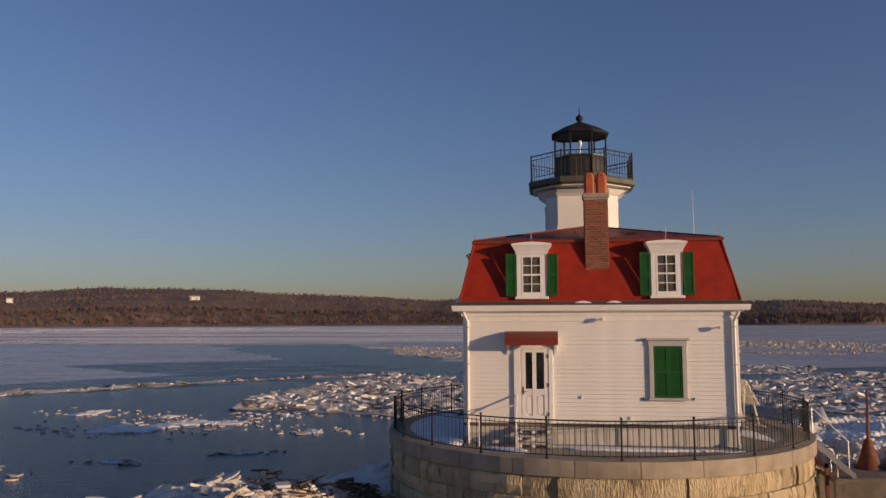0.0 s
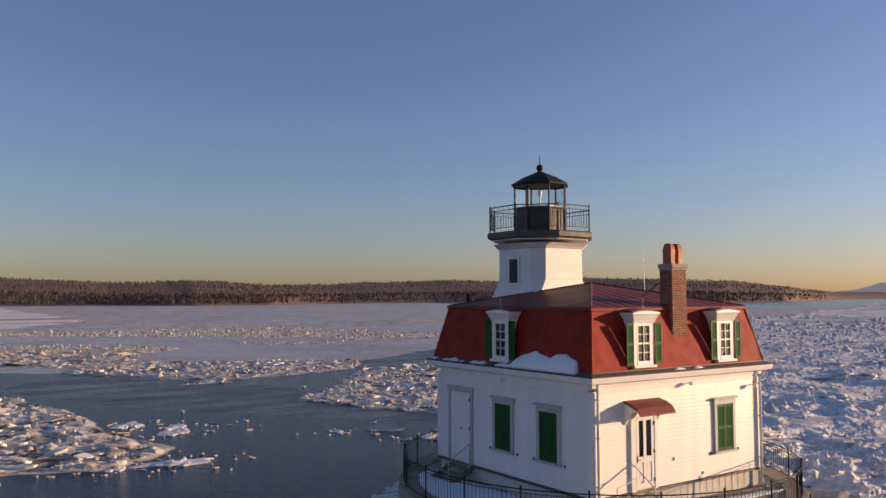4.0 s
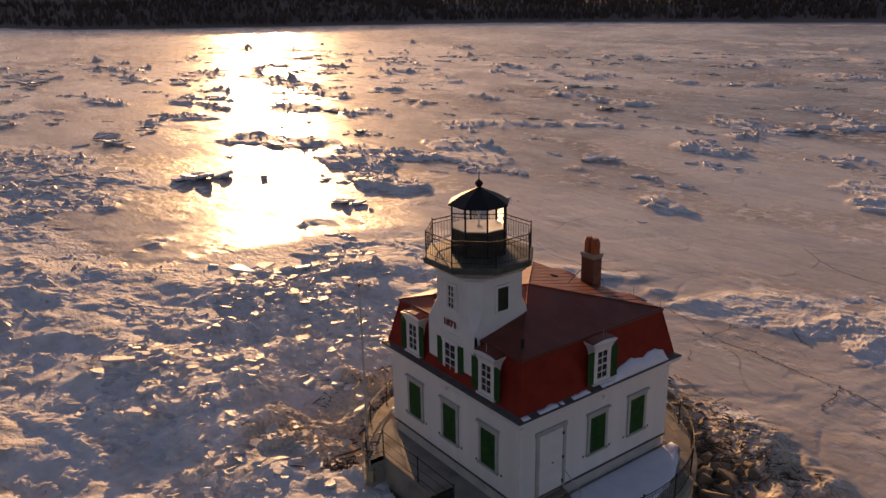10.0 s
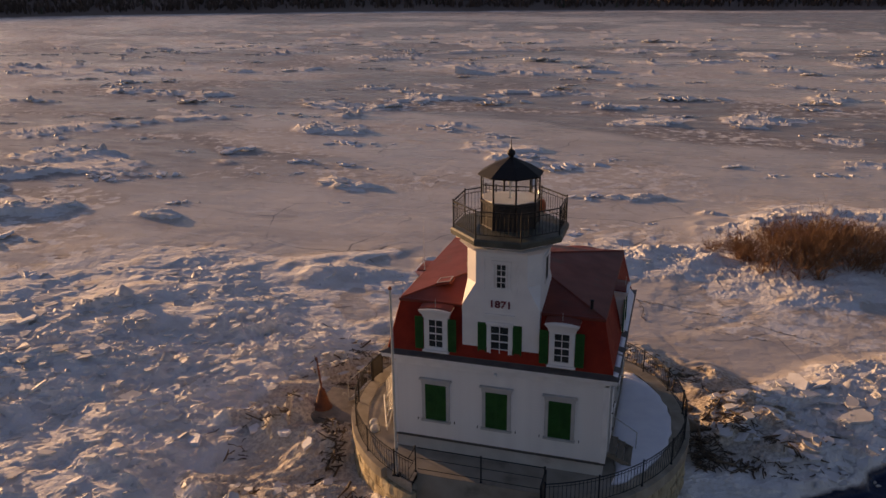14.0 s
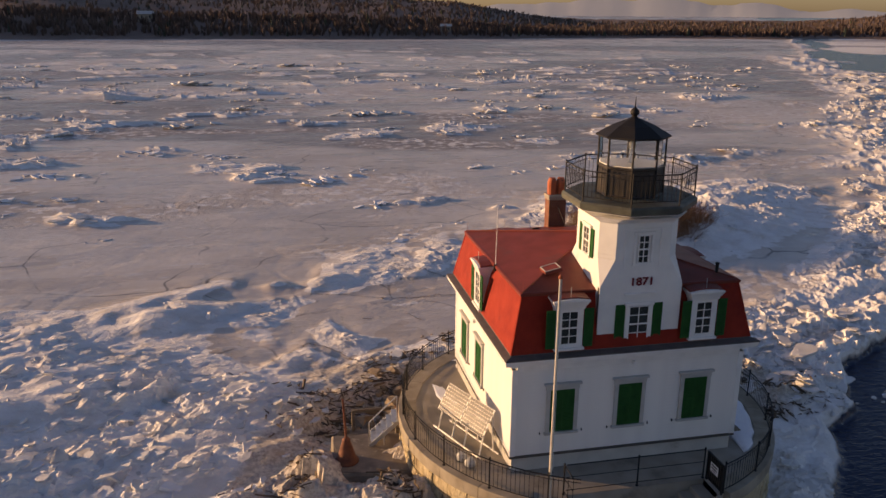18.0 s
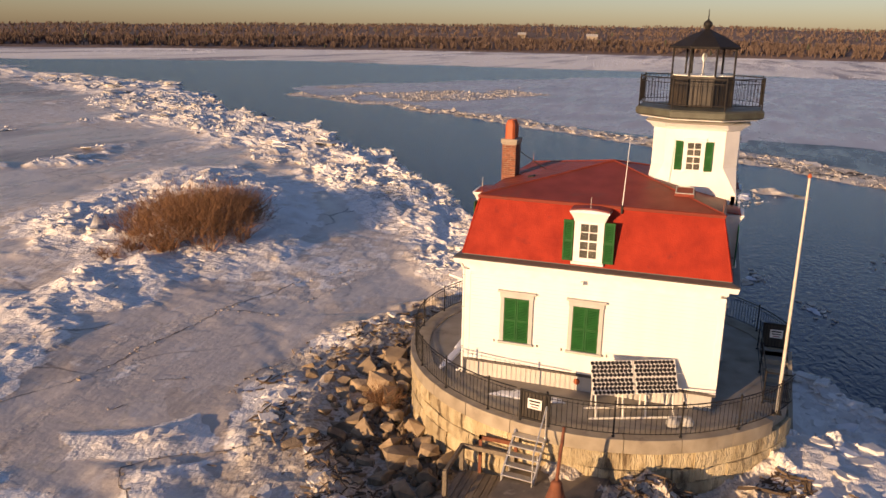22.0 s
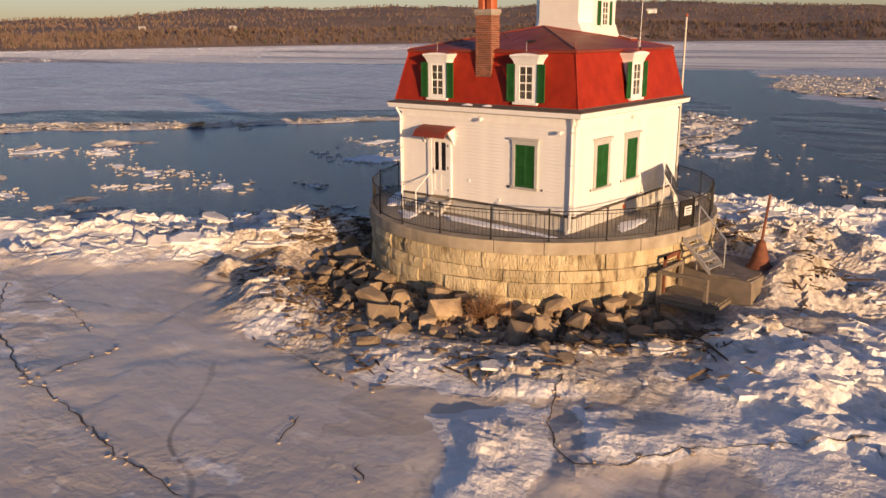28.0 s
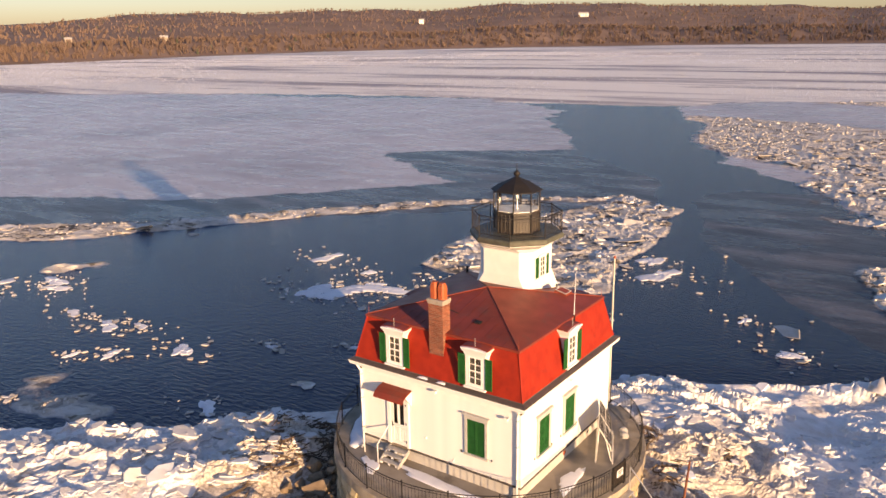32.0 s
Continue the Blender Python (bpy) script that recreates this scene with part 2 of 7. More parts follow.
hill_mat = material("wooded_slope", (0.25, 0.18, 0.145), (0.18, 0.13, 0.105), 0.95, 0.02, 0.3, 0.4, spots=(0.40, 0.36, 0.33), spot_scale=0.012, spot_at=0.72, dist=2.5, spec=0.1)
# distance haze on the mountains is put into this pale blue-grey colour
far_haze_mat = material("far_mountain_haze", (0.20, 0.21, 0.24), (0.18, 0.19, 0.22), 1.0, 0.004, 0.05, 0.2, dist=3, spec=0.0)

# a faint emission adds the brightness of the haze to the mountains
far_haze_mat.node_tree.nodes["Principled BSDF"].inputs["Emission Color"].default_value = (0.86, 0.80, 0.80, 1)
far_haze_mat.node_tree.nodes["Principled BSDF"].inputs["Emission Strength"].default_value = 0.15
dark_green = material("dark_green_paint", (0.018, 0.028, 0.016), (0.03, 0.026, 0.018), 0.5, 3, 60, 0.08)

# ---- mesh helpers ----


class Shape:
    def __init__(self):
        self.v, self.f = [], []

    def add(self, verts, faces):
        k = len(self.v)
        self.v += [tuple(p) for p in verts]
        self.f += [tuple(i + k for i in q) for q in faces]
        return self

    def box(self, x0, x1, y0, y1, z0, z1, b=0.0):
        if b <= 0:
            v = [(x, y, z) for z in (z0, z1) for y in (y0, y1) for x in (x0, x1)]
            return self.add(v, [(0, 2, 3, 1), (4, 5, 7, 6), (0, 1, 5, 4), (2, 6, 7, 3), (0, 4, 6, 2), (1, 3, 7, 5)])
        b = min(b, (x1 - x0) * 0.45, (y1 - y0) * 0.45, (z1 - z0) * 0.45)
        bm = bmesh.new()
        bmesh.ops.create_cube(bm, size=1.0, matrix=Matrix.LocRotScale(((x0 + x1) / 2, (y0 + y1) / 2, (z0 + z1) / 2), None, (x1 - x0, y1 - y0, z1 - z0)))
        bmesh.ops.bevel(bm, geom=bm.edges[:], offset=b, segments=1, affect="EDGES", profile=0.5)
        bm.verts.index_update()
        self.add([p.co[:] for p in bm.verts], [[q.index for q in f.verts] for f in bm.faces])
        bm.free()
        return self

    def prism(self, poly, z0, z1):
        n = len(poly)
        v = [(x, y, z0) for x, y in poly] + [(x, y, z1) for x, y in poly]
        return self.add(v, [tuple(range(n))[::-1], tuple(range(n, 2 * n))] + [(i, (i + 1) % n, n + (i + 1) % n, n + i) for i in range(n)])

    def rings(self, loops, cap=True):
        n = len(loops[0])
        k = len(self.v)
        for lp in loops:
            self.v += [tuple(p) for p in lp]
        for j in range(len(loops) - 1):
            self.f += [(k + j * n + i, k + j * n + (i + 1) % n, k + (j + 1) * n + (i + 1) % n, k + (j + 1) * n + i) for i in range(n)]
        if cap:
            self.f += [tuple(k + i for i in range(n))[::-1], tuple(k + (len(loops) - 1) * n + i for i in range(n))]
        return self

    def lathe(self, profile, cx, cy, n=16, turn=0.0):
        return self.rings([[(cx + r * math.cos(turn + 2 * math.pi * i / n), cy + r * math.sin(turn + 2 * math.pi * i / n), z) for i in range(n)] for r, z in profile])

    def tube(self, a, b, r, n=8, r2=None):
        a, b = Vector(a), Vector(b)
        q = (b - a).to_track_quat("Z", "Y")
        ring = [Vector((math.cos(2 * math.pi * i / n), math.sin(2 * math.pi * i / n), 0)) for i in range(n)]
        return self.rings([[a + q @ (p * r) for p in ring], [b + q @ (p * (r if r2 is None else r2)) for p in ring]])

    def moved(self, m):
        self.v = [tuple(m @ Vector(p)) for p in self.v]
        return self

    def mesh(self, name, mat, soft=False):
        me = bpy.data.meshes.new(name)
        me.from_pydata(self.v, [], self.f)
        me.materials.append(mat)
        if soft:
            me.polygons.foreach_set("use_smooth", [True] * len(me.polygons))
        me.update()
        return me


def part(name, shape, mat, parent=None, label="", soft=False):
    ob = new(name, shape if isinstance(shape, bpy.types.Mesh) else shape.mesh(name, mat, soft))
    if parent is not None:
        ob.parent = parent
    if label:
        ob["label"] = label
    return ob


def thing(name, label, category, group="", kind="", at=None):
    ob = new(name)
    ob.empty_display_size = 0.2
    if at is not None:
        ob.matrix_world = at
    return tagged(ob, label, category, group, kind)


def solid(name, shape, mat, label, category="", group="", kind="", soft=False):
    return tagged(part(name, shape, mat, soft=soft), label, category, group, kind)

# ---- ice, water and far shores ----
# radius of the fast ice's edge by azimuth, counter-clockwise from x; past the table the ice reaches the shore
EDGE = [(24, 3000), (28, 640), (32, 350), (38, 132), (40.5, 62), (43, 38), (46, 31.5), (50, 29.5), (54, 26.5), (57, 24.2), (62, 20), (66, 17.3), (70, 16), (75, 14.8), (84, 13), (90, 11.8), (100, 10.9), (113, 10.2), (122, 9.6),
        (132, 9.1), (145, 9.2), (158, 9.6), (168, 10.3), (176, 11), (182, 11.4), (187, 14), (193, 14.8), (197, 16.8), (200, 19.5), (202.6, 25.3), (206.5, 33), (208.5, 44), (210, 62), (213, 78), (216, 100), (219, 118), (222, 165), (228, 245), (232, 340), (234, 600), (237, 3000)]
# the same edge where it runs out to the south-west, as a line on the plan
SHORE_LEAD = [(q * math.cos(math.radians(a)), q * math.sin(math.radians(a))) for a, q in EDGE if 184 < a < 233]


def fast_ice(x, y):
    """1 on the fast ice, 0 off it, and the distance inwards from its edge."""
    r, az = np.hypot(x, y), np.degrees(np.arctan2(y, x)) % 360
    er = np.exp(np.interp(az, [a for a, _ in EDGE], [math.log(q) for _, q in EDGE]))
    er = np.where((az < 24) | (az > 237), 1e5, er)
    south = smooth(186, 196, az)
    ragged = 1 + (0.10 + 0.30 * south) * (fbm(x * 0.25, y * 0.25, 5) - 0.5) + (0.20 + 0.35 * south) * (fbm(x * 0.05, y * 0.05, 6) - 0.5) * smooth(18, 60, r) + 0.5 * (fbm(x * 0.012, y * 0.012, 7, 5) - 0.5) * smooth(130, 300, r)
    return (er * ragged - r), r, az


def off_line(x, y, line):
    """Distance from a broken line."""
    best = np.full(x.shape, 1e9)
    for (ax, ay), (bx, by) in zip(line[:-1], line[1:]):
        t = np.clip(((x - ax) * (bx - ax) + (y - ay) * (by - ay)) / ((bx - ax) ** 2 + (by - ay) ** 2), 0, 1)
        best = np.minimum(best, np.hypot(x - ax - t * (bx - ax), y - ay - t * (by - ay)))
    return best


def rubble(x, y, inward, r, az):
    """How broken the fast ice is, 0 to about 1."""
    d = (az + 180) % 360 - 180
    near_ne = smooth(-50, -22, d) * smooth(95, 78, d) * smooth(48, 22, r)
    field_ne = 0.62 * smooth(-12, 6, d) * smooth(60, 36, d) * smooth(230, 60, r) * smooth(0.40, 0.56, fbm(x * 0.05, y * 0.05, 21))
    far_ne = 0.34 * smooth(0, 12, d) * smooth(60, 40, d) * smooth(0.24, 0.6, fbm(x * 0.02, y * 0.02, 22)) * smooth(700, 200, r)
    ridge = np.zeros(x.shape)
    line = [(31, -9), (22, -14), (15, -19), (8, -24), (-1, -27), (-9, -31), (-17, -40)]
    for (ax, ay), (bx, by) in zip(line[:-1], line[1:]):
        t = np.clip(((x - ax) * (bx - ax) + (y - ay) * (by - ay)) / ((bx - ax) ** 2 + (by - ay) ** 2), 0, 1)
        ridge = np.maximum(ridge, np.exp(-((np.hypot(x - ax - t * (bx - ax), y - ay - t * (by - ay)) / 4.2) ** 2)))
    ridge *= 0.85 * smooth(0.3, 0.55, fbm(x * 0.16, y * 0.16, 24)) * (1 - 0.7 * np.exp(-(((x - 3) / 6) ** 2 + ((y + 25) / 5) ** 2)))
    se = 0.30 * smooth(-62, -48, d) * smooth(-14, -24, d) * smooth(30, 16, r) * smooth(0.38, 0.55, fbm(x * 0.15, y * 0.15, 25))
    mound = np.exp(-(((x + 24) * 0.82 + (y + 35) * 0.57) / 17) ** 2 - ((-(x + 24) * 0.57 + (y + 35) * 0.82) / 8) ** 2)
    rim = 0.95 * smooth(168, 184, az) * smooth(262, 236, az) * smooth(9.5, 4.0, off_line(x, y, SHORE_LEAD) * np.clip(34 / np.maximum(r, 1), 0.35, 1) + 5 * (fbm(x * 0.15, y * 0.15, 29) - 0.5)) * smooth(0.26, 0.46, fbm(x * 0.14, y * 0.14, 26))
    west = 0.6 * smooth(80, 90, az) * smooth(196, 176, az)
    bay = 0.5 * smooth(0.615, 0.68, fbm(x * 0.075, y * 0.14, 27, 5)) * smooth(30, 45, r) * smooth(500, 150, r) * smooth(16, 6, d) * smooth(-136, -120, d)
    rim2 = 0.5 * smooth(30, 5, inward * np.clip(60 / np.maximum(r, 1), 0.1, 1)) * smooth(60, 90, r)
    pier = 0.5 * smooth(14.5, 12.2, r) * smooth(9.5, 11.0, r) * smooth(-165, -140, d) * smooth(-25, -40, d) * smooth(0.24, 0.55, fbm(x * 0.3, y * 0.3, 28))
    clear = 1 - smooth(11.5, 10.0, r) * smooth(-165, -145, d) * smooth(-8, -22, d)
    near_ne, se, ridge = near_ne * clear, se * clear, ridge * clear
    return np.clip(np.maximum.reduce([near_ne, field_ne, far_ne, ridge, se, mound * 0.75, rim, west, bay, rim2, pier]), 0, 1), mound


# outlines of the drifting ice on the river
SHEET_WEST = [(-88, 21), (-94, -8), (-104, -24), (-114, -42), (-124, -62), (-133, -84), (-147, -99), (-167, -94), (-210, -77), (-249, -49), (-272, -26), (-310, 0), (-335, 115), (-238, 160), (-104, 178), (-87, 165), (-58, 122), (-44, 97), (-68, 76), (-45, 60), (-63, 35)]
SHEET_NORTH = [(-56, 185), (-16, 95), (0, 79), (8, 66), (28, 71), (33, 80), (66, 101), (100, 116), (100, 84), (297, 186), (700, 330), (600, 1300), (-60, 1300), (-11, 218)]
FRESH_WEST = [(-95, 8), (-90, 22), (-63, 36), (-45, 61), (-68, 77), (-44, 98), (-19, 77), (-15, 62), (-30, 50), (-50, 33), (-62, 17), (-76, 5)]
FRESH_NORTH = [(-12, 68), (-9, 76), (-1, 78), (9, 62), (17, 41), (19, 24), (12, 28), (5, 35), (-4, 46)]
FRESH_LEAD = [(28, 70), (33, 80), (66, 100), (112, 131), (110, 108), (84, 88), (56, 66), (46, 74)]
FRESH_FAR = [(200, 268), (300, 372), (350, 395), (262, 300), (172, 216)]
PACK_NORTHWEST = [(-11, 24), (-17, 26), (-25, 27), (-27, 38), (-24, 54), (-20, 66), (-12, 62), (-9, 48), (-10, 38), (-7, 29)]
PACK_NORTH = [(9, 45), (27, 70), (45, 75), (57, 64), (62, 60), (44, 46), (30, 35), (18, 29), (13, 33)]
PACK_EAST = [(46, 52), (57, 66), (84, 88), (108, 108), (122, 104), (100, 78), (70, 55), (52, 43)]
PACK_WEST = [(-58, 3), (-50, 11), (-36, 8), (-32, 3), (-36, -1), (-48, -1)]
PACK_EDGE = [(-31, -6), (-26, -1), (-20, -2), (-19, -6), (-27, -9)]
PACK_STRIP = [(-16, 92), (-5, 82), (3, 64), (9, 62), (8, 77), (-8, 101)]
PACK_SOUTHWEST = [(-137, -94), (-160, -92), (-205, -62), (-225, -38), (-150, -40), (-126, -58)]
BANDS = [(-320, 120), (-238, 157), (-177, 182), (-104, 176), (-57, 187), (-11, 218), (40, 330), (60, 1300), (-1500, 1300), (-1500, -1500), (-500, -640), (-262, -340), (-252, -300), (-291, -246), (-332, -195), (-330, -60)]
RIDGE = [(-136, -91, 2.0), (-122, -65, 3.0), (-109, -41, 3.2), (-99, -24, 3.2), (-88, -10, 3.2), (-77, 3, 3.6), (-70, 13, 3.4), (-61, 20, 2.8), (-48, 38, 1.7), (-34, 53, 1.1), (-21, 65, 0.8)]


def inside(x, y, poly):
    """Distance inwards from an outline, negative outside."""
    best = np.full(x.shape, 1e9)
    inn = np.zeros(x.shape, bool)
    for (ax, ay), (bx, by) in zip(poly, poly[1:] + poly[:1]):
        t = np.clip(((x - ax) * (bx - ax) + (y - ay) * (by - ay)) / ((bx - ax) ** 2 + (by - ay) ** 2), 0, 1)
        best = np.minimum(best, np.hypot(x - ax - t * (bx - ax), y - ay - t * (by - ay)))
        if ay != by:
            inn ^= ((ay > y) != (by > y)) & (x < (bx - ax) * (y - ay) / (by - ay) + ax)
    return np.where(inn, best, -best)


def floating(x, y, r, az):
    """Drifting ice as soft fields: sheet, fresh dark ice, packed brash, far bands."""
    k = np.clip(r / 90, 0.35, 2.5)
    wx = x + k * (9 * (fbm(x * 0.05, y * 0.05, 32) - 0.5) + 3.0 * (fbm(x * 0.3, y * 0.3, 33) - 0.5))
    wy = y + k * (9 * (fbm(x * 0.05, y * 0.05, 34) - 0.5) + 3.0 * (fbm(x * 0.3, y * 0.3, 35) - 0.5))
    w = np.maximum(0.9, 0.02 * r)

    def soft(*polys):
        d = inside(wx, wy, polys[0])
        for p in polys[1:]:
            d = np.maximum(d, inside(wx, wy, p))
        return np.clip(0.5 + d / w, 0, 1)

    sheet, fresh, pack, bands = soft(SHEET_WEST, SHEET_NORTH), soft(FRESH_WEST, FRESH_NORTH, FRESH_LEAD, FRESH_FAR), soft(PACK_NORTHWEST, PACK_NORTH, PACK_EAST), soft(BANDS)
    line = np.zeros(x.shape)
    for (ax, ay, aw), (bx, by, bw) in zip(RIDGE[:-1], RIDGE[1:]):
        t = np.clip(((wx - ax) * (bx - ax) + (wy - ay) * (by - ay)) / ((bx - ax) ** 2 + (by - ay) ** 2), 0, 1)
        line = np.maximum(line, np.clip(0.5 + (aw + t * (bw - aw) - np.hypot(wx - ax - t * (bx - ax), wy - ay - t * (by - ay))) / w, 0, 1))
    # streaks of brash on the northern sheet
    streaks = sheet * smooth(0.50, 0.58, fbm((x * 0.6 + y * 0.8) * 0.03, (y * 0.6 - x * 0.8) * 0.012, 37, 5)) * (az < 120) * smooth(40, 80, r)
    thin = soft(PACK_STRIP, PACK_SOUTHWEST, PACK_WEST, PACK_EDGE) * smooth(0.49, 0.57, fbm((x * 0.6 + y * 0.8) * 0.05, (y * 0.6 - x * 0.8) * 0.05, 40, 5))
    pack = np.maximum.reduce([thin, pack * smooth(0.24, 0.34, fbm(x * 0.16, y * 0.16, 39)), line, 0.9 * streaks])
    return sheet, fresh * (1 - pack), pack, bands


# wind-packed snow on the sheet south-east of the pier
SNOW_BROKEN = [(5.6, -13.5), (6.9, -11.9), (7.9, -11.6), (9.2, -13.4), (9.6, -15.4), (8.6, -17.2), (7.2, -14.8)]
SNOW_FLAT = [(9.6, -8.6), (11.8, -6.2), (13.4, -7.6), (12.9, -10.2), (11.0, -12.4), (9.8, -13.0), (8.6, -11.4)]


def heights(x, y):
    inward, r, az = fast_ice(x, y)
    on = smooth(-0.4, 0.6, inward / np.maximum(1, r / 60))
    rub, mound = rubble(x, y, inward, r, az)
    h1, j1 = slabs(x + 1.0 * (fbm(x * 0.6, y * 0.6, 41) - 0.5), y + 1.0 * (fbm(x * 0.6, y * 0.6, 43) - 0.5), 2.3, 42, 1.7)
    h2, j2 = slabs(x + 0.4 * fbm(x * 1.5, y * 1.5, 44), y + 0.4 * fbm(x * 1.5, y * 1.5, 45), 0.85, 46, 1.5)
    h3, _ = slabs(x + 0.2 * fbm(x * 3, y * 3, 68), y, 0.46, 69, 1.3)
    h1, h2, h3 = np.clip(h1, 0, 1.1), np.clip(h2, 0, 1.0), np.clip(h3, 0, 1.0)
    px, py = x + 0.9 * (fbm(x * 0.9, y * 0.9, 76) - 0.5), y + 0.9 * (fbm(x * 0.9, y * 0.9, 77) - 0.5)
    chips, packed = inside(px, py, SNOW_BROKEN), inside(px, py, SNOW_FLAT)
    rub = np.maximum(rub, 0.34 * smooth(0.1, 0.9, chips))
    base = 2.3 * (fbm(x * 0.10 + y * 0.05, y * 0.17 - x * 0.07, 51) - 0.36)
    loose = smooth(0.40, 0.58, fbm(x * 0.11, y * 0.11, 48) + 0.08 * smooth(0.2, 0.6, mound))
    rugged = np.maximum(smooth(0.12, 0.4, mound), smooth(188, 196, az) * smooth(248, 238, az) * smooth(130, 90, r))
    dome = np.exp(-(((x - 20) / 9) ** 2 + ((y - 6) / 9) ** 2))
    loose = np.clip(loose + 0.45 * rugged - 0.7 * dome, 0, 1)
    base = base + 0.7 * dome
    drifted = base + 0.15 - 0.10 * rugged + 0.26 * (fbm(x * 0.24, y * 0.24, 49) - 0.5) + 0.12 * (fbm(x * 1.4, y * 1.4, 50) - 0.5)
    wx, wy = x + 1.6 * (fbm(x * 0.5, y * 0.5, 74) - 0.5), y + 1.6 * (fbm(x * 0.5, y * 0.5, 75) - 0.5)
    l1 = ledges(fbm(wx * 0.22 + wy * 0.12, wy * 0.5 - wx * 0.2, 71, 6), 13)
    l2 = ledges(fbm(wx * 0.8 + wy * 0.3, wy * 1.3 - wx * 0.4, 72, 5), 9)
    l3 = fbm(x * 2.6, y * 3.4, 73, 3)
    flaky = 1.5 * (l1 - 0.3) + (0.25 + 0.55 * loose) * (l2 - 0.32) + 0.22 * loose * h2 * h2 + 0.14 * (l3 - 0.5)
    broken = 0.75 * base - 0.12 + flaky + 0.24 * h1 * loose
    blocks = np.maximum(drifted, broken)
    pile = smooth(19, 8, r) * (rub > 0.05) * 0.45
    swell = 0.10 * (fbm(x * 0.07, y * 0.07, 52) - 0.5)
    seam = slabs(x + 3 * fbm(x * 0.3, y * 0.3, 53), y + 1.5 * fbm(x * 0.5, y * 0.5, 65), 11.0, 54, 0)[1]
    cracks = smooth(0.03, 0.0, seam) * smooth(0.24, 0.5, fbm(x * 0.09, y * 0.09, 66)) * (1 - smooth(0.05, 0.2, rub)) * smooth(130, 60, r)
    pans = 0.035 * smooth(0.005, 0.04, seam) * smooth(0.46, 0.52, fbm(x * 0.08, y * 0.08, 67)) * smooth(90, 50, r)
    hi = 0.12 + swell + pans + rub * (blocks + pile) + 0.95 * mound * smooth(0.25, 0.6, fbm(x * 0.11, y * 0.11, 55)) + 0.09 * cracks * (fbm(x, y, 56) - 0.35)
    hi = hi + 0.95 * np.exp(-(((x - 10.3) / 1.1) ** 2 + ((y - 0.4) / 2.0) ** 2)) * (0.6 + 0.8 * h2) + 0.8 * np.exp(-(((x - 8.2) / 1.6) ** 2 + ((y - 2.3) / 0.9) ** 2)) * (0.6 + 0.8 * h2)
    hi = hi + 0.07 * np.maximum(smooth(-0.2, 0.3, chips), smooth(-0.2, 0.3, packed))
    hi = np.maximum(hi, 0.05)
    sheet, fresh, pack, bands = floating(x, y, r, az)
    lump = smooth(0.3, 0.8, pack) * smooth(170, 90, r)
    hf = 0.03 * np.maximum(sheet, bands) + 0.012 * fresh + lump * (0.05 + 0.15 * h2 * h2 + 0.16 * h1 * h1 * loose)
    z = hi * on + hf * (1 - on)
    ice = np.maximum(on, np.maximum.reduce([sheet, fresh, pack, bands]) * (1 - on))
    drift = smooth(0.50, 0.62, fbm(x * 0.05 + y * 0.02, y * 0.16, 57, 5)) * 0.7 + 0.25 * smooth(0.55, 0.7, fbm(x * 0.5, y * 0.5, 58))
    snow = on * np.clip(smooth(0.08, 0.4, rub) + 0.75 * smooth(0.2, 0.5, mound) + drift * 0.4, 0, 1)
    d = (az + 180) % 360 - 180
    rim_dirt = smooth(180, 192, az) * smooth(258, 240, az) * smooth(10, 16, r) * (1 - smooth(0.15, 0.5, mound)) * smooth(0.10, 0.25, rub)
    snow = np.maximum(snow * (1 - rim_dirt * (0.45 + 0.5 * (fbm(x * 0.35, y * 0.35, 78) - 0.3))), on * np.maximum(smooth(-0.25, 0.2, chips), 0.7 * smooth(-0.3, 0.3, packed)))
    dirt = on * smooth(14.8, 11.2, r + 6.0 * (fbm(x * 0.5, y * 0.5, 60) - 0.5)) * np.maximum(smooth(-178, -164, d) * smooth(2, -12, d), 0.75 * smooth(-14, -4, d) * smooth(62, 40, d))
    bare = on * smooth(40, 80, r) * smooth(0.42, 0.56, fbm(x * 0.016 + y * 0.006, y * 0.03, 70, 5) + 0.22 * np.exp(-(((x + 10) / 34) ** 2 + ((y + 88) / 20) ** 2)))
    off = 1 - on
    return z, ice, snow * (1 - 0.6 * dirt), np.maximum(0.22 * cracks * on, dirt), fresh * off, pack * off, bands * off, sheet * off * (1 - fresh), bare * (1 - smooth(0.1, 0.3, rub)), rub * on + lump * off


